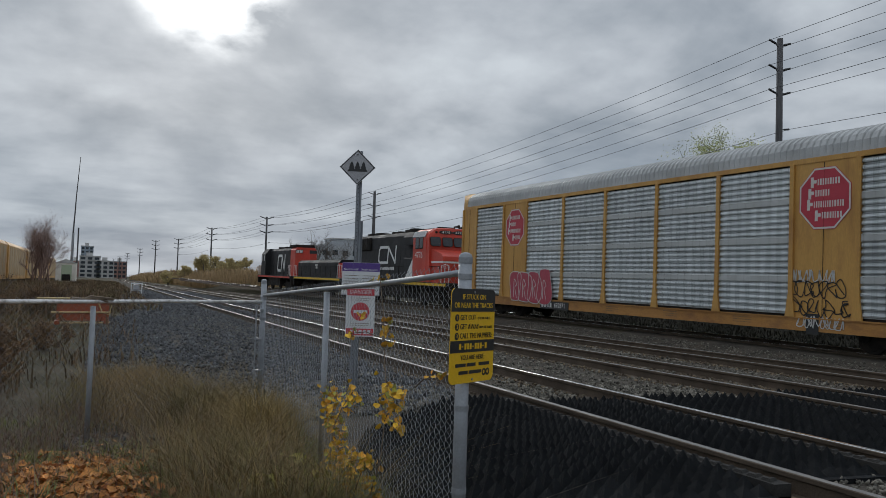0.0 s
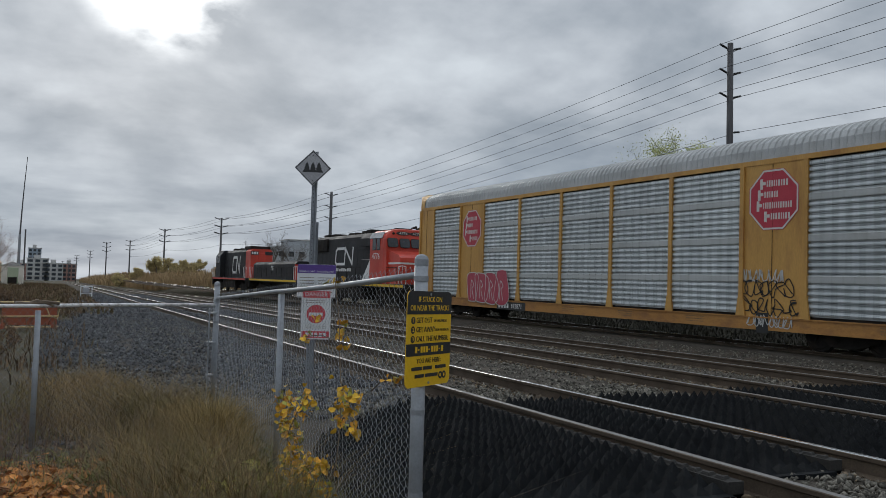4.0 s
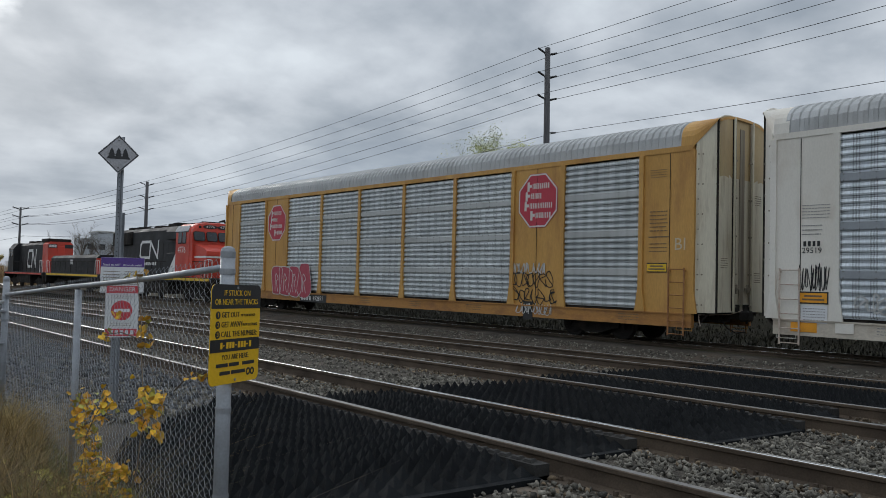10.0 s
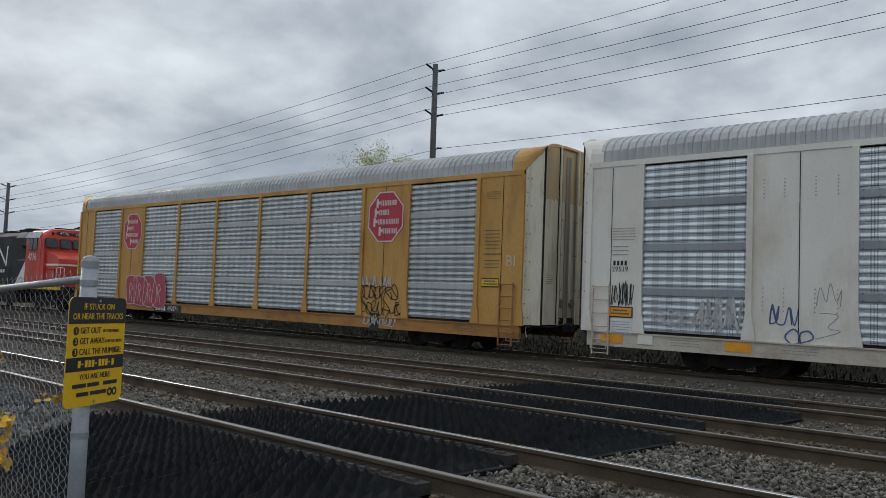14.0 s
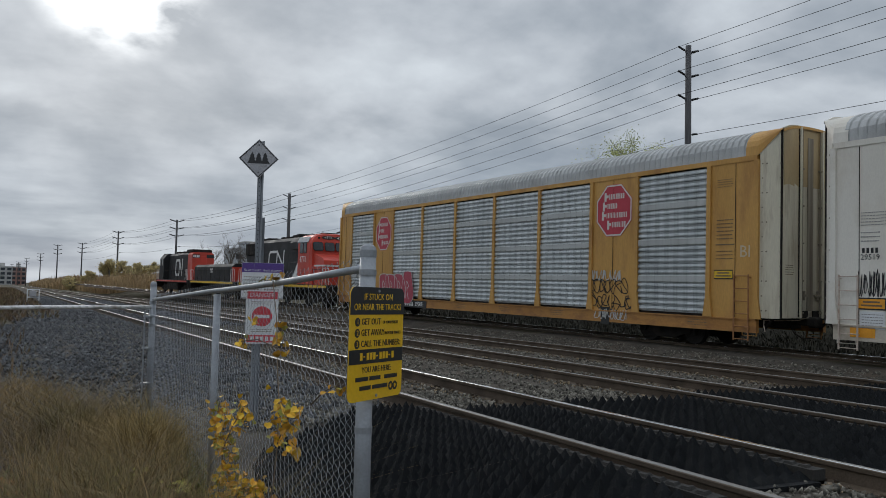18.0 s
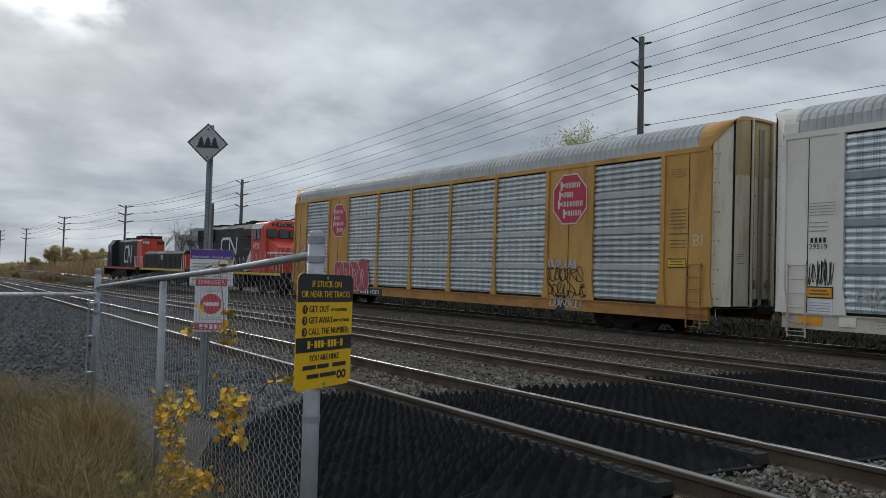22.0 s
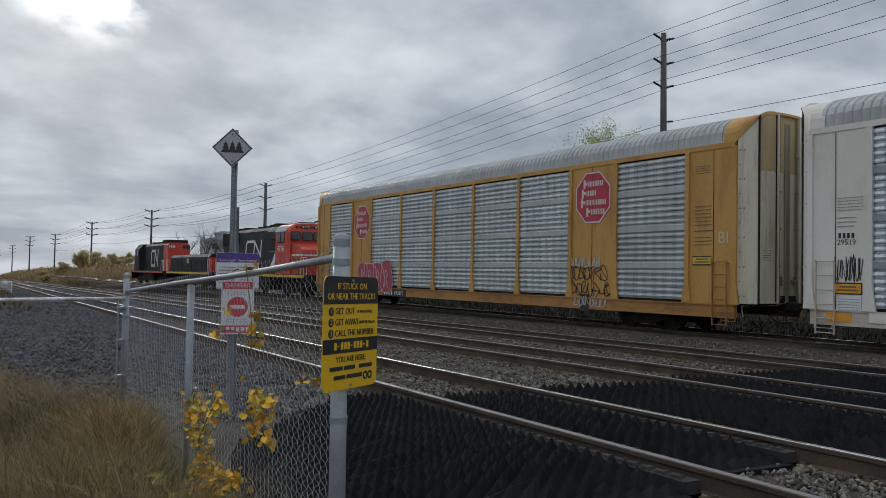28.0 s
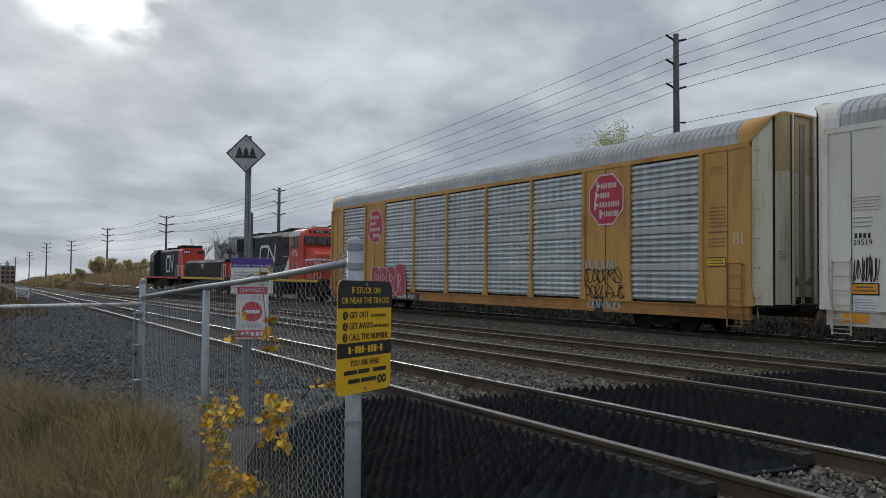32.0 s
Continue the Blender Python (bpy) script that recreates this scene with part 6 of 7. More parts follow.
scribble("graffiti_tag", tag_strokes(7, 1.15, 0.8, 17), 0.02, M_SILVER, white_car, flat_on_side(10.4, 1.05, SIDE - 0.022), "white sprayed tag")
scribble("graffiti_tag", tag_strokes(4, 0.62, 0.45, 21), 0.014, M_BLUE, white_car, flat_on_side(8.72, 1.25, SIDE + 0.004), "blue sprayed tag")
scribble("graffiti_tag", loops(2, 0.5, 0.42, 22), 0.016, M_BLUE, white_car, flat_on_side(8.32, 0.76, SIDE - 0.006), "blue sprayed tag")
for stroke in ([(0, 0.45), (0.08, 0.85), (0.2, 0.55), (0.28, 0.95), (0.4, 0.55), (0.5, 0.8), (0.48, 0.45)], [(0.08, 0.3), (0.44, 0.26), (0.24, 0.0), (0.48, -0.08), (0.0, -0.26)]):
    scribble("graffiti_tag", [stroke], 0.007, M_STENCILGREY, white_car, flat_on_side(7.72, 1.25, SIDE + 0.004), "thin dark sprayed tag")
for i in range(4):
    bars("sill_stencil", text_block(0.75, 3, 0.2, 40 + i), M_STENCILGREY, white_car, flat_on_side(11.0 - i * 2.6, RACK_SILL + 0.31, SIDE - 0.003), "small sill stencilling, not legible")
bolts = Shape()
for yy in (7.3, 7.75, 8.4, 8.85):
    for k in range(6):
        bolts.box(SIDE + 0.0, yy - 0.012, 1.55 + 0.1 * k, SIDE + 0.02, yy + 0.012, 1.575 + 0.1 * k)
        bolts.box(SIDE + 0.0, yy - 0.012, 4.1 + 0.08 * k, SIDE + 0.02, yy + 0.012, 4.125 + 0.08 * k)
tagged(part("rivets", bolts, M_STENCILGREY, white_car), kind="stuff")
part("sill_bracket", Shape().box(-0.2, -0.12, 0, 0.2, 0.12, 0.03, 0.01), M_OFFWHITE, white_car, m=flat_on_side(11.66, RACK_SILL + 0.22, SIDE))

# ---------- fence ----------
P0, P1, P2 = Vector((-2.745, 3.508, 1.325)), Vector((-2.726, 6.15, 1.11)), Vector((-2.706, 8.978, 1.17))
Q1, Q2 = Vector((-4.43, 7.74, 0.92)), Vector((-6.4, 5.9, 0.93))
FOOT = -0.5


def post_shape(p, r, z_top, cap=True):
    s = Shape().cyl((p.x, p.y, FOOT), (p.x, p.y, z_top - 0.03), r, n=18)
    if cap:
        s.cyl((p.x, p.y, z_top - 0.055), (p.x, p.y, z_top - 0.026), r * 1.03, n=18, caps=False)
        for h0, h1, r0, r1 in ((0.026, 0.012, 1.03, 0.86), (0.012, 0.004, 0.86, 0.55), (0.004, 0.0, 0.55, 0.02)):
            s.cyl((p.x, p.y, z_top - h0), (p.x, p.y, z_top - h1), r * r0, r * r1, n=18, caps=False)
    return s


def chain_link(a, b, za, zb, z0, w=0.038, h=0.047, r=0.0017):
    """Woven zigzag wires between two plan points; za, zb: top heights at either end."""
    d = Vector((b.x - a.x, b.y - a.y, 0))
    L = d.length
    d.normalize()
    side = Vector((-d.y, d.x, 0))
    n = int(L / w)
    s = Shape()
    for i in range(n):
        top = za + (zb - za) * (i + 0.5) / n + 0.055
        k = int((top - z0) / h * 2)
        pts = []
        for j in range(k + 1):
            u = (i + (0.5 if ((i + j) % 2) else -0.5) + 0.5) * w
            sag = 0.01 * noise.noise(Vector((u * 1.5, j * 0.06, 0)))
            q = Vector((a.x, a.y, 0)) + d * u + side * (0.004 * (1 if j % 2 else -1) + sag)
            pts.append((q.x, q.y, top - j * h / 2))
        s.tube(pts, r, 4)
    return s


fence = thing("chain_link_fence", "galvanised chain-link fence with steel posts and a bent top rail", "fence")
part("terminal_post", post_shape(P0, 0.0335, 1.32), M_GALV, fence, "round grey steel post with a domed cap", smooth=True)
part("band", Shape().cyl((P0.x, P0.y, 0.56), (P0.x, P0.y, 0.585), 0.036, n=18), M_GALV, fence)
part("band", Shape().cyl((P0.x, P0.y, 0.17), (P0.x, P0.y, 0.195), 0.036, n=18), M_GALV, fence)
part("band", Shape().cyl((P0.x, P0.y, 1.19), (P0.x, P0.y, 1.215), 0.036, n=18), M_GALV, fence)
part("line_post", post_shape(P1, 0.024, 1.11, False), M_GALV, fence, smooth=True)
part("corner_post", post_shape(P2, 0.031, 1.175), M_GALV, fence, "capped corner post", smooth=True)
part("line_post", post_shape(Q1, 0.023, 0.91, False), M_GALV, fence, smooth=True)
part("line_post", post_shape(Q2, 0.023, 0.92, False), M_GALV, fence, smooth=True)
for z in (0.95, 0.72, 0.3, 0.0):
    part("band", Shape().cyl((P2.x, P2.y, z), (P2.x, P2.y, z + 0.025), 0.036, n=14), M_GALV, fence)
part("tension_bar", Shape().box(P2.x - 0.085, P2.y - 0.055, -0.35, P2.x - 0.073, P2.y - 0.03, 0.88), M_GALV, fence)
for z in (0.82, 0.5, 0.15, -0.15):
    part("brace_band", Shape().box(P2.x - 0.09, P2.y - 0.06, z, P2.x, P2.y + 0.012, z + 0.016), M_GALV, fence)
part("top_rail", Shape().tube([P0.lerp(P2, u).xy.to_tuple() + (z,) for u, z in ((0.0, 1.222), (0.1, 1.194), (0.2, 1.166), (0.3, 1.143), (0.44, 1.114), (0.52, 1.1), (0.65, 1.07), (0.8, 1.035), (1.0, 0.99))], 0.0168, 12), M_GALV, fence, smooth=True)
part("top_rail", Shape().tube([(P2.x, P2.y, 0.915), (-3.74, 8.44, 0.918), (Q1.x, Q1.y, 0.92), (-5.06, 7.14, 0.925), (Q2.x, Q2.y, 0.93)], 0.017, 12), M_RUSTGALV, fence, smooth=True)
tagged(part("wire_mesh", chain_link(P0, P2, 1.21, 0.985, -0.36, w=0.034, r=0.00145), M_WIRE, fence, "woven chain-link wire"), kind="stuff")
tagged(part("wire_mesh", chain_link(P2, Q1, 0.9, 0.9, -0.45, w=0.038, h=0.062, r=0.0017), M_WIREMID, fence, "thin weathered chain-link wire"), kind="stuff")
tagged(part("wire_mesh", chain_link(Q1, Q2, 0.9, 0.91, -0.45, w=0.038, h=0.062, r=0.0017), M_WIREMID, fence, "thin weathered chain-link wire"), kind="stuff")
along = (Q1 - P2).xy.normalized().to_3d()
tagged(part("dead_vine", Shape().tube([Q1 + along * a + Vector((0, 0, b)) for a, b in ((-0.2, 0.02), (-0.06, 0.035), (0.1, 0.02), (0.22, 0.03))], 0.014, 5).tube([Q1 + along * a + Vector((0, 0, b)) for a, b in ((-0.14, 0.0), (0.02, 0.05), (0.16, 0.0))], 0.01, 5), M_STALK, fence), kind="stuff")


# ---------- signs ----------
def rounded(w, h, r, n=5):
    pts = []
    for cx, cy, a0 in ((w / 2 - r, h / 2 - r, 0), (-w / 2 + r, h / 2 - r, 90), (-w / 2 + r, -h / 2 + r, 180), (w / 2 - r, -h / 2 + r, 270)):
        pts += [(cx + r * math.cos(radians(a0 + 90 * i / n)), cy + r * math.sin(radians(a0 + 90 * i / n))) for i in range(n + 1)]
    return pts


def facing(centre, right, up=Vector((0, 0, 1))):
    """A pose whose xy plane is a sign's face: x along right, z towards the reader."""
    r = Vector(right).normalized()
    n = r.cross(up).normalized()
    u = n.cross(r)
    return Matrix(((r.x, u.x, n.x, centre[0]), (r.y, u.y, n.y, centre[1]), (r.z, u.z, n.z, centre[2]), (0, 0, 0, 1)))


SW, SH = 0.40, 0.443
m = facing((-2.716, 3.464, 0.921), (0.331, 0.22, -0.004))
em = thing("warning_sign", "yellow and black emergency notice sign bolted to the fence post", "sign", m)
part("backing_plate", Shape().prism(rounded(SW, SH, 0.03), "z", -0.002, 0.002), M_SIGNYELLOW, em, "yellow aluminium plate")
top = [p for p in rounded(SW, SH, 0.03)]
band_top = Shape().prism([(x, y) for x, y in top if y > 0] + [(-SW / 2, SH / 2 - 0.108), (SW / 2, SH / 2 - 0.108)], "z", 0.002, 0.0032)
part("black_band", band_top, M_SIGNBLACK, em)
part("black_band", Shape().box(-SW / 2, -0.078, 0.002, SW / 2, -0.022, 0.0032), M_SIGNBLACK, em)
for txt, y, size, mt, sq in (("IF STUCK ON", 0.182, 0.036, M_SIGNYELLOW, 1.0), ("OR NEAR THE TRACKS", 0.142, 0.036, M_SIGNYELLOW, 0.95), ("YOU ARE HERE:", -0.103, 0.033, M_SIGNBLACK, 0.95)):
    lettering("lettering", txt, size, mt, em, pose(0, y, 0.0036), "CENTER", sq)
for i, (a, b) in enumerate((("GET OUT", "OF YOUR VEHICLE"), ("GET AWAY", "FROM THE TRACKS"), ("CALL THE NUMBER:", ""))):
    y = 0.085 - i * 0.043
    part("numbered_dot", Shape().prism([(-0.148 + 0.017 * math.cos(k * math.pi / 10), y + 0.017 * math.sin(k * math.pi / 10)) for k in range(20)], "z", 0.002, 0.0034), M_SIGNBLACK, em)
    lettering("lettering", str(i + 1), 0.027, M_SIGNYELLOW, em, pose(-0.148, y, 0.0042), "CENTER")
    lettering("lettering", a, 0.036, M_SIGNBLACK, em, pose(-0.122, y, 0.0036), "LEFT", 0.93)
    if b:
        lettering("lettering", b, 0.017, M_SIGNBLACK, em, pose(0.035 if i == 0 else 0.05, y - 0.003, 0.0036), "LEFT", 0.85)
bars("number_bars", [(-0.125 + 0.0235 * i, -0.064, -0.125 + 0.0235 * i + (0.017 if i not in (1, 5, 9) else 0.01), -0.036) if i not in (1, 5, 9) else (-0.125 + 0.0235 * i, -0.053, -0.113 + 0.0235 * i, -0.048) for i in range(11)], M_SIGNYELLOW, em, pose(0, 0, 0.0005), "plain bars of a number")
for row in ((-0.15, -0.145, -0.06, -0.129), (-0.05, -0.145, 0.03, -0.129), (0.06, -0.145, 0.16, -0.129), (-0.12, -0.18, -0.04, -0.164), (-0.03, -0.18, 0.085, -0.164)):
    bars("place_bar", [row], M_SIGNBLACK, em, pose(0, 0, -0.0005), "plain bar of a place name")
lg = Shape()
for k in (-1, 1):
    for q in range(12):
        a, b = q * math.pi / 6, (q + 1) * math.pi / 6
        r0, r1 = 0.009, 0.018
        c = 0.128 + k * 0.017
        lg.prism([(c + r0 * math.cos(a), -0.178 + r0 * math.sin(a)), (c + r1 * math.cos(a), -0.178 + r1 * math.sin(a)), (c + r1 * math.cos(b), -0.178 + r1 * math.sin(b)), (c + r0 * math.cos(b), -0.178 + r0 * math.sin(b))], "z", 0.002, 0.0034)
part("round_emblem", lg, M_SIGNBLACK, em)
part("bolt", Shape().cyl((0, 0.207, 0), (0, 0.207, 0.007), 0.006, n=8), M_GALV, em)
part("bolt", Shape().cyl((0, -0.207, 0), (0, -0.207, 0.007), 0.006, n=8), M_GALV, em)

# channel post with three signs behind the fence
CP = Vector((-1.786, 8.50, 0))
cpost = thing("sign_post", "perforated galvanised channel post standing behind the fence", "sign post")
ch = Shape().prism([(CP.x - 0.032, CP.y), (CP.x - 0.018, CP.y + 0.012), (CP.x - 0.014, CP.y + 0.03), (CP.x + 0.014, CP.y + 0.03), (CP.x + 0.018, CP.y + 0.012), (CP.x + 0.032, CP.y),
                    (CP.x + 0.03, CP.y + 0.004), (CP.x + 0.012, CP.y + 0.035), (CP.x - 0.012, CP.y + 0.035), (CP.x - 0.03, CP.y + 0.004)], "z", -0.5, 2.64)
part("channel", ch, M_GALV, cpost)
holes = Shape()
for i in range(52):
    holes.cyl((CP.x, CP.y + 0.0285, 0.1 + i * 0.045), (CP.x, CP.y + 0.0275, 0.1 + i * 0.045), 0.0055, n=6)
tagged(part("punched_holes", holes, M_BLACK, cpost), kind="stuff")
c2 = Shape().prism([(CP.x + 0.012, CP.y + 0.06), (CP.x + 0.03, CP.y + 0.085), (CP.x + 0.06, CP.y + 0.085), (CP.x + 0.078, CP.y + 0.06), (CP.x + 0.06, CP.y + 0.092), (CP.x + 0.03, CP.y + 0.092)], "z", -0.5, 1.86)
part("second_channel", c2, M_GALV, cpost, "shorter channel post beside it")
RIGHT = (0.937, -0.35, 0)
dm = thing("diamond_sign", "grey diamond sign with three black tree shapes on a channel post", "sign", facing((CP.x - 0.03, CP.y - 0.012, 2.45), RIGHT))
part("plate", Shape().prism([(0, 0.2), (-0.2, 0), (0, -0.2), (0.2, 0)], "z", -0.0015, 0.0015), M_GREYFACE, dm)
bd = Shape()
for r0, r1 in ((0.192, 0.180),):
    bd.add([(0, r0, 0.003), (-r0, 0, 0.003), (0, -r0, 0.003), (r0, 0, 0.003), (0, r1, 0.003), (-r1, 0, 0.003), (0, -r1, 0.003), (r1, 0, 0.003)], [(k, (k + 1) % 4, 4 + (k + 1) % 4, 4 + k) for k in range(4)])
part("border", bd, M_SIGNBLACK, dm)
for cx in (-0.065, 0.0, 0.065):
    tree = [(cx - 0.01, -0.045), (cx - 0.045, -0.04), (cx - 0.022, -0.008), (cx - 0.032, -0.006), (cx - 0.015, 0.025), (cx - 0.022, 0.027), (cx, 0.068), (cx + 0.022, 0.027), (cx + 0.015, 0.025), (cx + 0.032, -0.006), (cx + 0.022, -0.008), (cx + 0.045, -0.04), (cx + 0.01, -0.045)]
    part("tree_symbol", Shape().prism(tree, "z", 0.0015, 0.003 + 0.0005 * (cx == 0)), M_SIGNBLACK, dm)
part("symbol_base", Shape().box(-0.11, -0.048, 0.0015, 0.11, -0.040, 0.0036), M_SIGNBLACK, dm)
for yy in (0.14, -0.14):
    part("bolt", Shape().cyl((0, yy, 0), (0, yy, 0.006), 0.007, n=8), M_SIGNBLACK, dm)
pm = thing("help_sign", "white sign with a purple heading strip on a channel post", "sign", facing((CP.x + 0.05, CP.y - 0.026, 1.205), RIGHT) @ Matrix.Scale(0.95, 4))
part("plate", Shape().prism(rounded(0.44, 0.385, 0.012), "z", -0.0015, 0.0015), M_SIGNWHITE, pm)
part("heading_strip", Shape().box(-0.218, 0.09, 0.0015, 0.218, 0.19, 0.003), M_PURPLE, pm)
lettering("lettering", "Need to talk?", 0.036, M_SIGNWHITE, pm, pose(-0.2, 0.112, 0.0034), "LEFT", 0.9)
lettering("lettering", "Besoin de parler?", 0.034, M_SIGNWHITE, pm, pose(0.005, 0.112, 0.0034), "LEFT", 0.8)
bars("text_block_print", [(x + a, y - b, x2 + a, y2 - b) for a, b in ((-0.19, 0), (0.02, 0.0)) for x, y, x2, y2 in text_block(0.16, 6, 0.2, 51)], M_STENCIL, pm, pose(0, 0.06, 0), "small dark text, not legible")
part("lower_rim", Shape().box(-0.218, -0.19, 0.0015, 0.218, -0.178, 0.003), M_GREYFACE, pm)
dg = thing("danger_sign", "white danger sign with red bands and a red disc", "sign", facing((CP.x + 0.055, CP.y - 0.03, 0.84), RIGHT) @ Matrix.Scale(1.07, 4))
part("plate", Shape().prism(rounded(0.30, 0.505, 0.02), "z", -0.0015, 0.0015), M_SIGNWHITE, dg)
part("red_band", Shape().box(-0.14, 0.17, 0.0015, 0.14, 0.24, 0.003), M_SIGNRED, dg)
part("red_band", Shape().box(-0.14, -0.24, 0.0015, 0.14, -0.17, 0.003), M_SIGNRED, dg)
part("red_disc", Shape().prism([(0.095 * math.cos(k * math.pi / 16), 0.005 + 0.095 * math.sin(k * math.pi / 16)) for k in range(32)], "z", 0.0015, 0.003), M_SIGNRED, dg)
part("disc_bar", Shape().box(-0.07, -0.012, 0.003, 0.07, 0.02, 0.0045), M_SIGNWHITE, dg)
lettering("lettering", "DANGER", 0.058, M_SIGNWHITE, dg, pose(0, 0.205, 0.0034), "CENTER")
bars("lower_bars", [(-0.1 + 0.045 * i, -0.225, -0.07 + 0.045 * i, -0.185) for i in range(5)], M_SIGNWHITE, dg, pose(0, 0, 0.0005))
bars("text_block_print", [(x - 0.1, y + 0.155, x2 - 0.1, y2 + 0.155) for x, y, x2, y2 in text_block(0.2, 2, 0.04, 61)] + [(x - 0.1, y - 0.105, x2 - 0.1, y2 - 0.105) for x, y, x2, y2 in text_block(0.2, 2, 0.04, 62)], M_STENCIL, dg, pose(0, 0, 0))


# ---------- poles and wires ----------
ARMS = [(-0.25, 0.62), (-1.72, 0.62), (-3.15, 0.62)]


def utility_pole(x, y, top, reach=1.0):
    base = ground_z(x, y) - 0.3
    p = thing("utility_pole", "tall weathered grey utility pole with insulated arms", "utility pole", pose(x, y, base), "utility poles")
    h = top - base
    part("shaft", Shape().cyl((0, 0, 0), (0, 0, h), 0.24, 0.17, 14), M_POLE, p, smooth=True)
    for dz, L in ARMS:
        for k in (-1, 1):
            s = Shape().tube([(0.0, 0, h + dz - 0.28), (k * 0.2, 0, h + dz - 0.22), (k * 0.3, 0, h + dz - 0.1)], 0.03, 6)
            s.cyl((0, 0, h + dz - 0.02), (k * 0.3, 0, h + dz - 0.1), 0.025, n=6)
            part("arm", s, M_POLE, p)
            ins = Shape().cyl((k * 0.3, 0, h + dz - 0.1), (k * (0.3 + 0.5 * reach), 0, h + dz - 0.08 + 0.15 * reach), 0.03 * reach, n=6)
            for i in range(4):
                a = 0.32 + i * 0.135 * reach
                ins.cyl((k * a, 0, h + dz - 0.08 + (a - 0.3) * 0.3), (k * (a + 0.09 * reach), 0, h + dz - 0.08 + (a - 0.3 + 0.09 * reach) * 0.3), 0.065 * reach ** 0.7, n=8)
            part("insulator", ins, M_SIGNBLACK, p)
    s = Shape().cyl((0, 0, h - 5.35), (0.4, 0, h - 5.3), 0.03, n=6).cyl((0.4, 0, h - 5.3), (0.75, 0, h - 5.25), 0.06, n=8)
    part("lower_bracket", s, M_SIGNBLACK, p)
    return Vector((x, y, top))


POLES = [(31.0, -34, 18.3), (31.17, 34.35, 16.2), (26.1, 94.1, 12.8), (25.4, 162.6, 14.3), (20.3, 211, 14.5), (17.6, 280, 14.5), (11.6, 301, 14.5), (9.8, 395, 14.5), (6.0, 470, 14.3), (3.5, 560, 14.3), (0.5, 640, 14.3)]
tops = [utility_pole(*p, 1.0 if i < 3 else 2.1) for i, p in enumerate(POLES)]
for i in range(5):
    a, b = tops[i], tops[i + 1]
    wires = [(k * 0.82, dz + 0.05) for dz, _ in ARMS for k in (-1, 1)] + [(0.75, -5.25)]
    for n, (dx, dz) in enumerate(wires):
        pts = []
        for j in range(17):
            t = j / 16
            p = a.lerp(b, t)
            drop = -2.3 * (1 - t) if i == 0 and n == 6 else 0.0
            pts.append((p.x + dx, p.y, p.z + dz + drop - 4 * (0.55 + 0.06 * (n % 3)) * t * (1 - t)))
        solid("power_line", Shape().tube(pts, 0.014 if i < 2 else 0.022, 5), M_CABLE, "thin black overhead power line between poles", "power line", "power lines")


# ---------- far things ----------
def far_rack(y, x=-18.4):
    car = thing("autorack", "ochre-yellow autorack car standing on a far siding", "railway car", pose(x, y, ground_z(x, y) + 0.17), "cars on the far siding")
    part("body", Shape().prism([(-1.55, 0.5), (-1.55, 5.2), (-1.1, 5.7), (1.1, 5.7), (1.55, 5.2), (1.55, 0.5)], "y", -13.3, 13.3), M_OCHRE, car)
    for i in range(8):
        part("screen_panel", Shape().box(1.53, -11.6 + i * 2.95, 1.0, 1.565, -9.1 + i * 2.95, 5.0), M_OFFOCHRE, car)
    for yy in (-9.9, 9.9):
        truck(car, yy)
    return car


for i in range(5):
    far_rack(109 + i * 28.6)
far_track = thing("railway_track", "far siding track of rusty rails", "railway track", group="parallel tracks", kind="structure")
for sx in (-0.755, 0.755):
    rail_object(far_track, -18.4 + sx, ground_z(-18.4, 100) + 0.17, 60, 300, False)
hut = thing("signal_hut", "small white trackside equipment hut with a green door", "hut", pose(-10.6, 150, ground_z(-10.6, 150)))
part("wall", Shape().box(-1.6, -1.5, 0, 1.6, 1.5, 3.5, 0.05), M_OFFWHITE, hut)
part("roof", Shape().prism([(-1.8, 3.5), (0, 4.2), (1.8, 3.5)], "y", -1.6, 1.6), M_CONCRETE, hut)
part("door", Shape().box(-0.7, -1.56, 0.6, 0.9, -1.5, 3.2, 0.02), M_GREENDOOR, hut, "pale green door panel")
part("equipment_box", Shape().box(-0.6, -1.95, 0.5, 0.7, -1.57, 1.6, 0.03), M_UNDER, hut)
mast = thing("radio_mast", "tall slim grey radio mast", "mast", pose(-10.4, 165, ground_z(-11, 165)))
part("shaft", Shape().cyl((0, 0, 0), (0, 0, 9.5), 0.30, 0.22, 10), M_GALV, mast)
part("tip", Shape().tube([(0, 0, 9.5), (0.25, 0, 17), (0.6, 0, 24)], 0.14, 6, 0.05), M_POLE, mast)
part("antenna", Shape().cyl((0.9, 0, 3), (0.9, 0, 10.5), 0.13, n=8), M_POLE, mast)


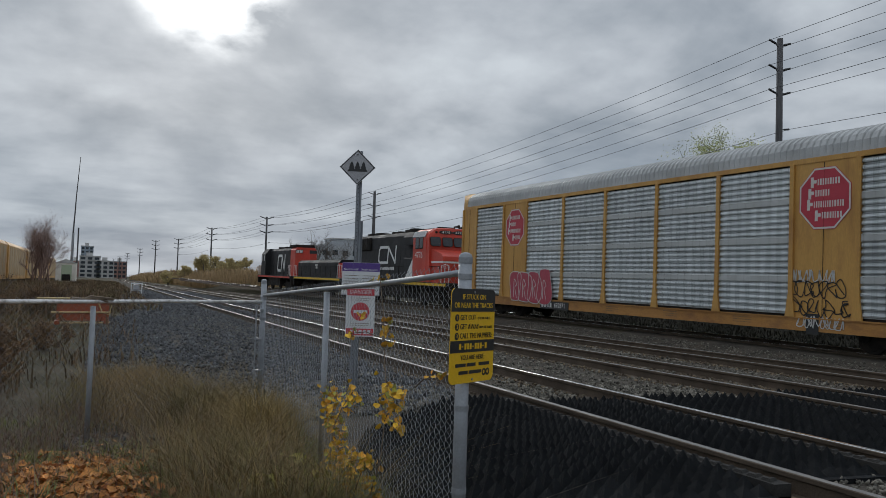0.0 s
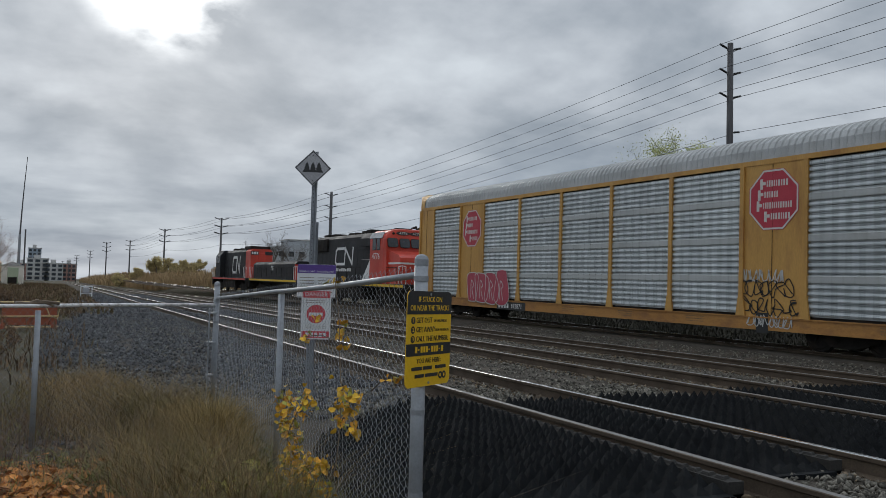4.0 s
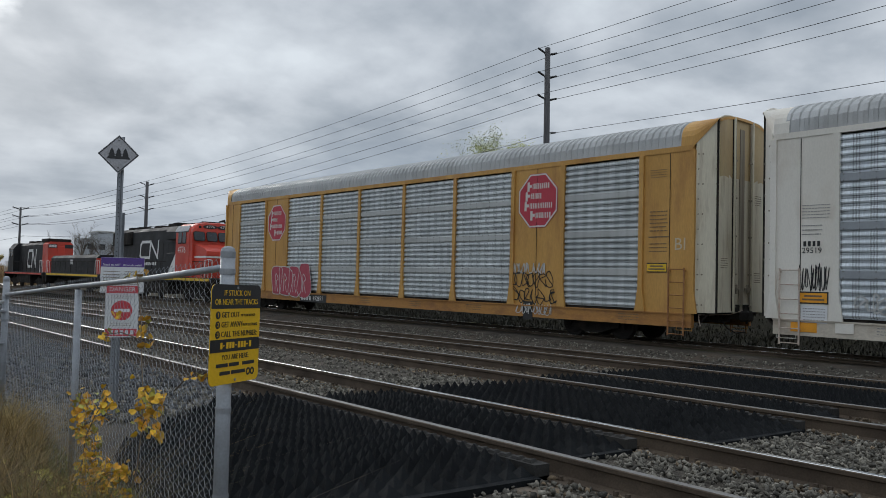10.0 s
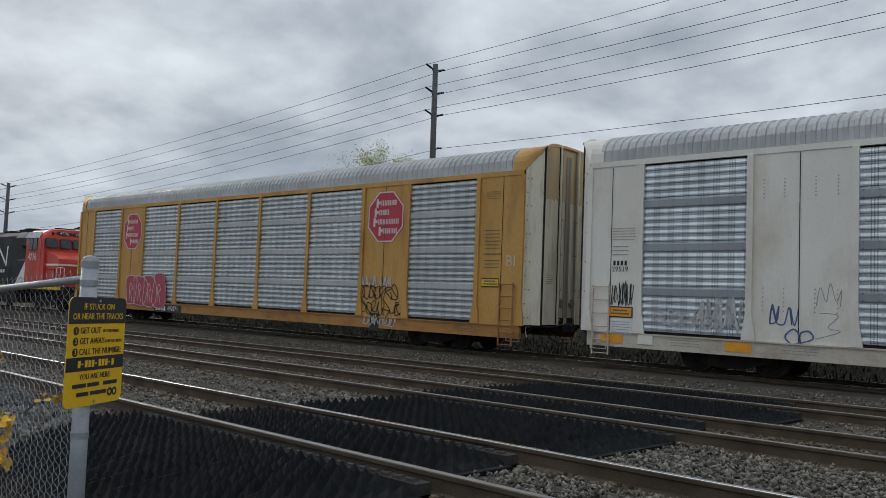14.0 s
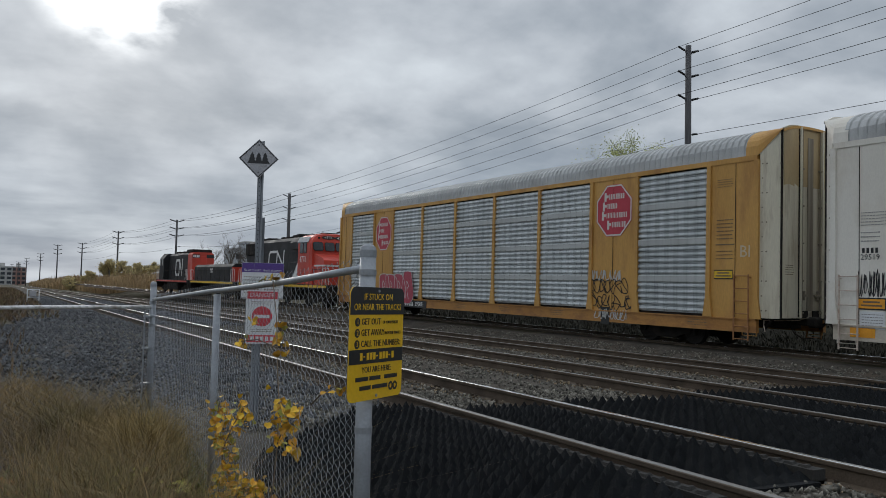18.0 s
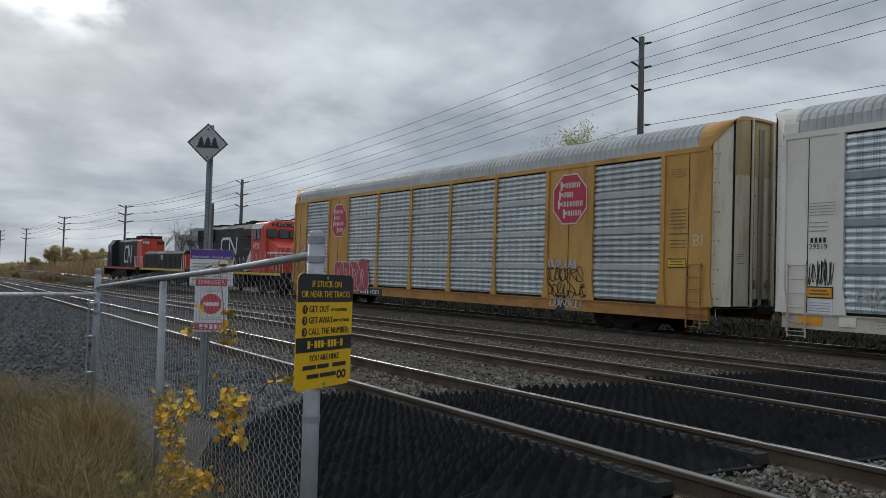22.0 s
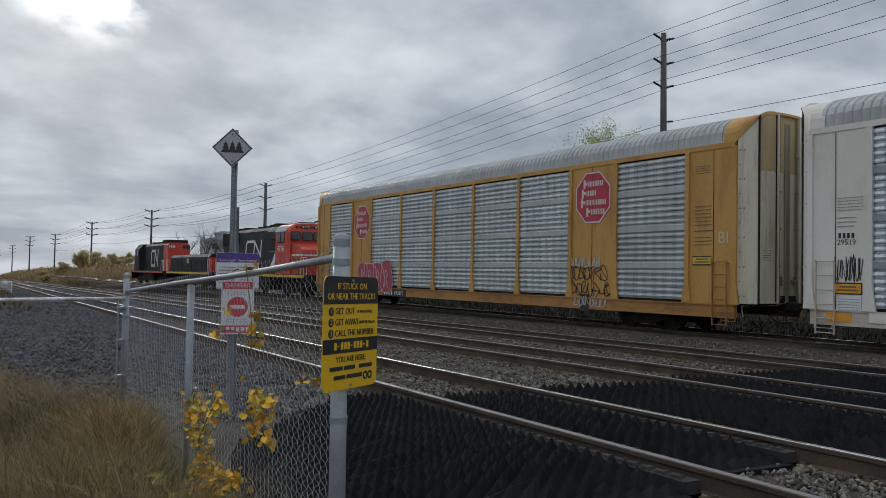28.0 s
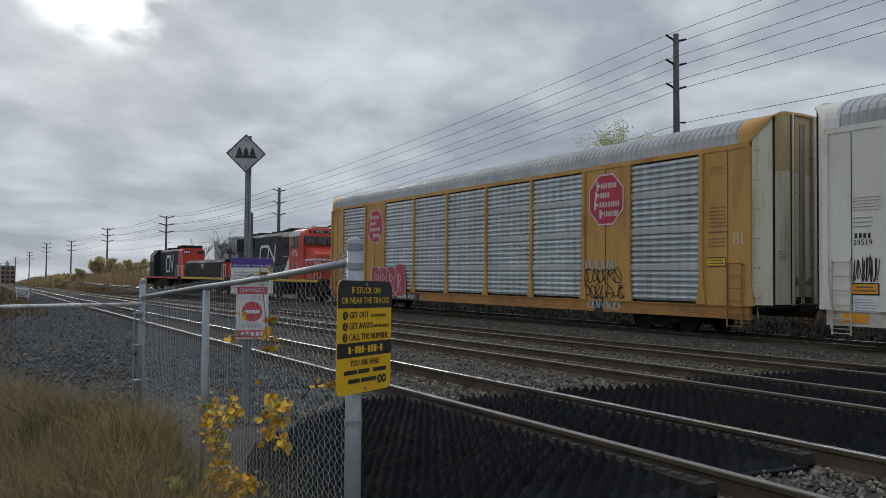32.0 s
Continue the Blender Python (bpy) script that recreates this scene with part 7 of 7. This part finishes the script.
def apartment(x, y, w, d, storeys, wallmat, seed, sh=3.1):
    r = random.Random(seed)
    b = thing("apartment_building", "distant pale concrete and brick apartment block with balconies", "building", pose(x, y, ground_z(x, y)), "distant buildings")
    H = storeys * sh
    part("wall", Shape().box(-w / 2, -d / 2, 0, w / 2, d / 2, H), wallmat, b)
    part("roof", Shape().box(-w / 2 - 0.3, -d / 2 - 0.3, H, w / 2 + 0.3, d / 2 + 0.3, H + 0.6).box(-w * 0.2, -d * 0.2, H + 0.6, w * 0.1, d * 0.2, H + 3), M_CONCRETE, b)
    n = max(3, int(w / 4.5))
    pane_me = Shape().box(-w / n * 0.33, -0.12, 0.0, w / n * 0.33, 0.1, sh * 0.58).mesh("window", M_GLASS)
    slab = Shape().box(-w / n * 0.4, -1.3, -0.1, w / n * 0.4, 0.1, 0.08).mesh("balcony", M_CONCRETE)
    for f in range(storeys):
        for i in range(n):
            xx = -w / 2 + (i + 0.5) * w / n
            part("window", pane_me, None, b, m=pose(xx, -d / 2, f * sh + 0.8))
            if r.random() < 0.5:
                part("balcony", slab, None, b, m=pose(xx, -d / 2, f * sh + 0.3))
    return b


apartment(-15.5, 640, 14, 16, 5, M_CONCRETE, 1)
apartment(-5.0, 640, 12, 16, 4, M_CONCRETE, 2)
apartment(5, 645, 9, 16, 4, M_BRICK, 3)
apartment(-26, 680, 10, 14, 4, M_BRICK, 4)
apartment(-19, 700, 9, 12, 8, M_GLASSY, 5)
depot = thing("storage_silo", "pale grey industrial shed with a stepped roof behind the tracks", "building", pose(47, 182, ground_z(47, 182)))
part("wall", Shape().box(-6.5, -4, 0, 6.5, 4, 8.6).box(-3.5, -3, 8.6, 3.5, 3, 10.0), M_GREYWALL, depot)
part("roof", Shape().box(-3.7, -3.2, 10.0, 3.7, 3.2, 10.3), M_CONCRETE, depot)
for i in range(5):
    part("window", Shape().box(-5.8 + i * 2.4, -4.06, 6.2, -4.6 + i * 2.4, -3.98, 7.4), M_GLASS, depot)
sw = thing("switch_stand", "white trackside switch machine cabinet", "switch machine", pose(-2.1, 66, ground_z(-2.1, 66)))
for xx in (-0.42, 0.36):
    part("leg", Shape().box(xx, -0.06, 0, xx + 0.06, 0.06, 1.0), M_SIGNWHITE, sw)
for zz in (0.35, 0.9):
    part("rail", Shape().box(-0.42, -0.05, zz, 0.42, 0.05, zz + 0.09), M_SIGNWHITE, sw)
part("cabinet", Shape().box(-0.25, -0.2, 0.44, 0.2, 0.2, 0.86, 0.03), M_GREYFACE, sw)
rack = thing("orange_barrier", "orange barrier mesh with pale yellow rails beyond the fence", "barrier", pose(-4.75, 26.5, ground_z(-4.75, 26.5)))
part("panel", Shape().box(-0.9, -0.02, 0.12, 0.55, 0.02, 0.66), M_BARRIER, rack)
for z in (0.05, 0.36, 0.70, 0.78):
    part("rail", Shape().cyl((-1.05 - 0.4 * (z > 0.7), -0.05, z), (0.6, -0.05, z + 0.02), 0.028, n=6), M_BARRIERRAIL, rack)
part("hoop", Shape().tube([(0.25, -0.06, 0.66), (0.35, -0.06, 0.4), (0.55, -0.06, 0.3), (0.62, -0.06, 0.6)], 0.02, 6), M_BARRIERRAIL, rack)
part("foot", Shape().box(-0.95, -0.2, 0, -0.8, 0.2, 0.12), M_BARRIER, rack)
part("foot", Shape().box(0.4, -0.2, 0, 0.55, 0.2, 0.12), M_BARRIER, rack)


# ---------- plants ----------
def field(x0, x1, y0, y1, bias=None, scale=0.6, cut=0.42):
    """Random places in a rectangle, thinned by a noise so that tufts and gaps form."""
    def place(g, n):
        out = []
        while len(out) < n:
            x, y = g.uniform(x0, x1), g.uniform(y0, y1)
            d = 0.5 + 0.5 * noise.noise(Vector((x * scale, y * scale, 7.0)))
            if bias:
                d *= bias(x, y)
            if d > cut * g.uniform(0.6, 1.15):
                out.append((x, y, ground_z(x, y)))
        return np.array(out)
    return place


near_fence = lambda x, y: 1.5 - 1.45 * abs(x + 3.25) * (1.0 if x < -3.25 else 0.7) - 0.5 * max(0.0, 4.6 - y)
blades("dry_grass", "tall dry straw-brown grass along the fence", 6000, field(-4.0, -2.85, 4.6, 8.8, near_fence, 0.9, 0.5), (0.3, 0.8), (0.0008, 0.0019), M_GRASS, 21, 1.9)
blades("olive_grass", "fading olive grass along the fence", 9500, field(-4.0, -2.85, 3.6, 8.8, near_fence, 1.3, 0.52), (0.12, 0.5), (0.0008, 0.002), M_OLIVE, 26, 2.2)
blades("dry_grass", "golden tuft of dry grass at the fence corner", 4200, field(-3.5, -2.8, 6.2, 8.7, lambda x, y: 1.25 - 1.1 * math.hypot((x + 2.98) / 0.4, (y - 7.1) / 0.9), 1.6, 0.4), (0.25, 0.6), (0.0009, 0.002), M_GOLDGRASS, 29, 1.6)
blades("reddish_weeds", "reddish-brown dead weeds among the grass", 7000, field(-5.6, -2.9, 3.2, 9.5, None, 1.7, 0.55), (0.1, 0.42), (0.0009, 0.0022), M_REDWEED, 27, 2.0, "weeds")
blades("dry_grass", "short dry grass behind the fence", 9000, field(-5.0, -3.3, 8.0, 11.5, lambda x, y: 1.3 - 0.8 * abs(x + 3.85), 0.9, 0.5), (0.2, 0.62), (0.0014, 0.003), M_GRASS, 22, 1.1)
blades("green_weeds", "low green weeds on the verge", 6500, field(-6.5, -3.0, 3.0, 9.0, None, 1.2, 0.5), (0.04, 0.16), (0.003, 0.006), M_GREENLEAF, 23, 1.3)
blades("dead_stalks", "thin bent dead weed stalks", 1600, field(-5.6, -2.9, 3.4, 9.5, None, 0.8, 0.45), (0.3, 0.85), (0.0011, 0.0022), M_STALK, 24, 2.6, "weeds")
blades("low_weeds", "low weeds at the foot of the fence", 5000, field(-3.2, -2.55, 3.2, 8.6, None, 2.0, 0.5), (0.05, 0.22), (0.002, 0.005), M_GREENLEAF, 25, 1.0, "weeds")
blades("green_weeds", "fresh green weeds among the leaf litter", 2600, field(-4.9, -3.6, 4.9, 7.0, None, 2.2, 0.55), (0.06, 0.22), (0.004, 0.009), M_GREENLEAF, 28, 1.2, "weeds")
for i, (x, y) in enumerate(((-3.32, 5.3), (-3.05, 5.75), (-2.98, 5.2), (-3.2, 6.3))):
    g = np.random.default_rng(90 + i)
    lp = np.stack([g.normal(x, 0.06, 60), g.normal(y, 0.07, 60), ground_z(x, y) + g.uniform(0.02, 0.24, 60)], -1)
    v, f = leaf_cloud(lp, (0.025, 0.06), 95 + i, 0.3)
    soup("leafy_weed", v, f, M_LEAFGREEN, "small weed with yellow-green leaves at the fence", "weed")
g = np.random.default_rng(30)
n = 5200
lp = np.stack([g.normal(-4.5, 0.22, n), g.normal(5.95, 0.42, n), np.zeros(n)], -1)
lp = np.concatenate([lp, np.stack([g.uniform(-6.0, -3.5, 1600), g.uniform(3.2, 7.2, 1600), np.zeros(1600)], -1)])
lp[:, 2] = [ground_z(x, y) + 0.02 + abs(g.normal(0, 0.03)) + 0.07 * math.exp(-((x + 4.5) ** 2 + (y - 5.95) ** 2) / 0.2) for x, y in lp[:, :2]]
v, f = leaf_cloud(lp, (0.032, 0.072), 31, 0.45)
soup("fallen_leaves", v, f, M_LITTER, "drift of fallen orange-brown leaves on the verge", "leaves")
# yellow vine on the fence
vine = thing("vine", "climbing vine with yellow and orange autumn leaves on the fence", "vine")
stem, spots = Shape(), []
gr = random.Random(77)


def on_fence(u, z, off=0.03):
    p = P0.lerp(P2, u)
    return Vector((p.x - off, p.y, z))


for path in ([(0.43, -0.42), (0.41, -0.1), (0.40, 0.1), (0.43, 0.25), (0.43, 0.36)], [(0.40, 0.1), (0.36, 0.28), (0.315, 0.42)], [(0.36, -0.42), (0.35, -0.15), (0.30, -0.02), (0.245, 0.03)], [(0.26, -0.38), (0.20, 0.1), (0.19, 0.35), (0.19, 0.54), (0.2, 0.75), (0.205, 0.95), (0.225, 1.2)],
             [(0.19, 0.35), (0.165, 0.45), (0.16, 0.52)], [(0.2, 0.82), (0.27, 0.84), (0.35, 0.80)], [(0.1, 0.6), (0.07, 0.68), (0.05, 0.71)]):
    stem.tube([on_fence(u, z) for u, z in path], 0.004, 5, 0.0025)
part("stem", stem, M_STALK, vine)
clusters = [((0.43, 0.32), 0.06, 0.025, 16), ((0.43, 0.22), 0.07, 0.025, 18), ((0.39, 0.17), 0.06, 0.02, 12), ((0.43, 0.09), 0.05, 0.02, 9), ((0.385, 0.07), 0.05, 0.018, 12), ((0.37, 0.0), 0.05, 0.02, 12), ((0.405, -0.1), 0.05, 0.02, 8), ((0.32, -0.06), 0.05, 0.03, 22), ((0.25, 0.02), 0.045, 0.03, 20), ((0.36, -0.17), 0.06, 0.04, 26), ((0.29, -0.1), 0.06, 0.03, 18),
            ((0.325, 0.39), 0.05, 0.02, 12), ((0.35, 0.29), 0.04, 0.015, 7), ((0.19, 0.53), 0.035, 0.015, 8), ((0.16, 0.515), 0.03, 0.012, 7), ((0.2, 0.45), 0.04, 0.015, 8), ((0.165, 0.44), 0.04, 0.012, 7), ((0.19, 0.34), 0.045, 0.015, 9), ((0.157, 0.34), 0.03, 0.01, 4),
            ((0.204, 0.865), 0.03, 0.012, 5), ((0.348, 0.80), 0.03, 0.015, 4), ((0.21, 0.93), 0.02, 0.01, 3), ((0.225, 1.19), 0.02, 0.012, 3), ((0.05, 0.707), 0.03, 0.01, 4), ((0.19, 0.79), 0.02, 0.01, 2), ((0.3, 0.95), 0.02, 0.02, 2), ((0.45, -0.32), 0.07, 0.05, 22), ((0.30, -0.24), 0.05, 0.035, 22), ((0.24, -0.16), 0.045, 0.025, 14), ((0.37, -0.30), 0.05, 0.04, 20)]
pts = []
for (u, z), dz, du, n in clusters:
    for i in range(int(n * 2.1)):
        p = on_fence(u + gr.gauss(0, du * 0.7), z + gr.gauss(0, dz * 0.7), gr.uniform(-0.03, 0.07))
        pts.append(tuple(p))
for i, (chunk, mt, lb) in enumerate((([q for j, q in enumerate(pts) if j % 5 in (0, 2)], M_LEAFY, "yellow lobed leaves"), ([q for j, q in enumerate(pts) if j % 5 in (1, 3)], M_LEAFORANGE, "orange lobed leaves"), (pts[4::5], M_LEAFGREEN, "yellow-green lobed leaves"))):
    tagged(part("leaves", leaf_mesh("leaves", chunk, (0.024, 0.047), 80 + i, mt), None, vine, lb), kind="stuff")


# reeds and brush beyond the tracks
def band(x0, x1, y0, y1):
    def place(g, n):
        x, y = g.uniform(x0, x1, n), g.uniform(y0, y1, n)
        return np.stack([x, y, [ground_z(a, b) for a, b in zip(x, y)]], -1)
    return place


def bank(y0, y1, depth):
    def place(g, n):
        y = g.uniform(y0, y1, n)
        x = np.array([bank_edge(b) for b in y]) + 0.8 + depth * g.uniform(0, 1, n) ** 1.6
        return np.stack([x, y, [ground_z(a, b) for a, b in zip(x, y)]], -1)
    return place


blades("reed_bank", "tawny bank of tall dry reeds beyond the tracks", 20000, bank(60, 210, 22), (1.2, 2.4), (0.03, 0.07), M_REED, 41, 0.4, "reeds")
blades("reed_bank", "far tawny bank of dry reeds", 14000, bank(210, 480, 45), (1.6, 3.0), (0.09, 0.18), M_REED, 42, 0.4, "reeds")
# brush seen below the cars; its blades carry the shade in their colour
blades("reed_bank", "dry brush behind the standing train, coloured dark for shade", 26000, bank(-30, 60, 9), (0.05, 0.26), (0.008, 0.02), M_BRUSHSHADE, 43, 1.2, "reeds")
blades("reed_bank", "dry grass between the sidings", 12000, band(-15.5, -5.5, 28, 200), (0.3, 1.0), (0.025, 0.055), M_BRUSH, 44, 0.6, "reeds")
blades("low_brush", "low weeds along the far trackbed", 12000, band(-9.0, -1.9, 36, 230), (0.12, 0.55), (0.02, 0.06), M_BRUSH, 46, 0.9, "weeds")
blades("low_weeds", "weeds along the siding behind the train, coloured dark for shade", 12000, band(16.4, 19.5, -25, 55), (0.06, 0.3), (0.01, 0.03), M_BRUSHSHADE, 47, 1.3, "weeds")


low = blades("low_brush", "low brown weeds and dead stems over the verge", 26000, field(-14, -3.4, 10, 70, lambda x, y: 1.0 if x < -5.2 - 0.05 * (y - 10) or y > 34 else 0.55, 0.5, 0.42), (0.1, 0.55), (0.006, 0.016), M_BRUSH, 45, 1.0, "weeds")


def shrub(x, y, h, seed, leafm, label, n=900, spread=0.6, size=(0.12, 0.3), name="bush", stems=5):
    return branch_tree(name, label, pose(x, y, ground_z(x, y) - 0.1), h, seed, leafm, size, n, spread, 3, 0.05 * h / 2, 0.0, None, "bush", stems)


rr = random.Random(9)
for i in range(34):
    y = rr.uniform(190, 480)
    shrub(rr.uniform(20, 60) * (0.6 + y / 700), y, rr.uniform(3, 6.0), 100 + i, rr.choice((M_BUSH, M_REED, M_REED, None)), "leafless brown scrub beyond the reeds", 500, 0.6, (0.3, 0.7))
for i, (x, y, h) in enumerate(((15.0, 178, 7.0), (18.5, 182, 6.6), (22, 185, 6.0), (12.0, 188, 5.2), (25.5, 190, 5.6), (9.0, 194, 4.8))):
    branch_tree("willow_tree", "willow with thin yellow-green autumn leaves", pose(x, y, ground_z(x, y) - 0.1), h, 200 + i, M_WILLOW, (0.07, 0.17), 14000, 0.6, 4, 0.22, 0.06)
for i, (x, y, h) in enumerate(((25, 118, 9.2), (27.5, 120, 8.2), (22.6, 119, 7.4), (31, 126, 8))):
    branch_tree("bare_tree", "leafless grey tree with fine upright twigs", pose(x, y, ground_z(x, y) - 0.1), h, 220 + i, None, spread=0.42, levels=5, trunk=0.12, stems=2)
for i, (x, y, h) in enumerate(((-12.6, 120, 10.5), (-13.6, 122, 9.5), (-11.8, 123, 9.0))):
    branch_tree("bare_tree", "dense reddish-brown bare tree beside the siding", pose(x, y, ground_z(x, y) - 0.1), h, 240 + i, M_TWIG, (0.03, 0.08), 5000, 0.32, 5, 0.1, stems=4, bark=M_TWIG)
for i, (x, y, h) in enumerate(((36.9, 47.4, 12.4), (39.0, 46.0, 12.6), (41.0, 45.2, 12.4), (35.2, 48.4, 12.3), (45.5, 42.0, 13.2))):
    branch_tree("willow_tree", "tall tree with sparse yellow-green leaves behind the train", pose(x, y, ground_z(x, y) - 0.1), h, 260 + i, M_SPRAY, (0.04, 0.10), 36000 if i in (1, 2) else 8000, 0.42, 5, 0.16, 0.0)
for i in range(9):
    shrub(24 + rr.uniform(-1.5, 3), 2 + i * 3.2, rr.uniform(4.5, 7.5), 300 + i, rr.choice((M_WILLOW, M_BUSH, None)), "leafless tangled brush behind the train", 700, 0.5, (0.08, 0.18))
for i, (x, y, h) in enumerate(((-6.6, 30, 1.9), (-7.4, 27, 1.6), (-6.2, 38, 1.9), (-8.2, 33, 2.2), (-7.0, 16, 1.1), (-7.8, 13, 1.3), (-6.0, 14, 1.1), (-5.6, 11.5, 0.9), (-6.6, 10.5, 1.1), (-5.3, 17.5, 1.0))):
    shrub(x, y, h, 320 + i, M_BUSH, "russet weedy bush beyond the fence", 4200, 0.6, (0.012, 0.032))


def motions():
    """The whole train rolls along its track, and its wheels turn."""
    for car, y in CONSIST:
        walk(car, [(t, train_pose(y, s)) for t, s in TRAIN])
    for w in wheels_a + wheels_b + wheels_c + wheels_d + wheels_e:
        rest = w.matrix_basis.copy()
        walk(w, [(t, rest @ pose(0, 0, 0, -math.degrees(s / w["radius"]))) for t, s in TRAIN])


motions()
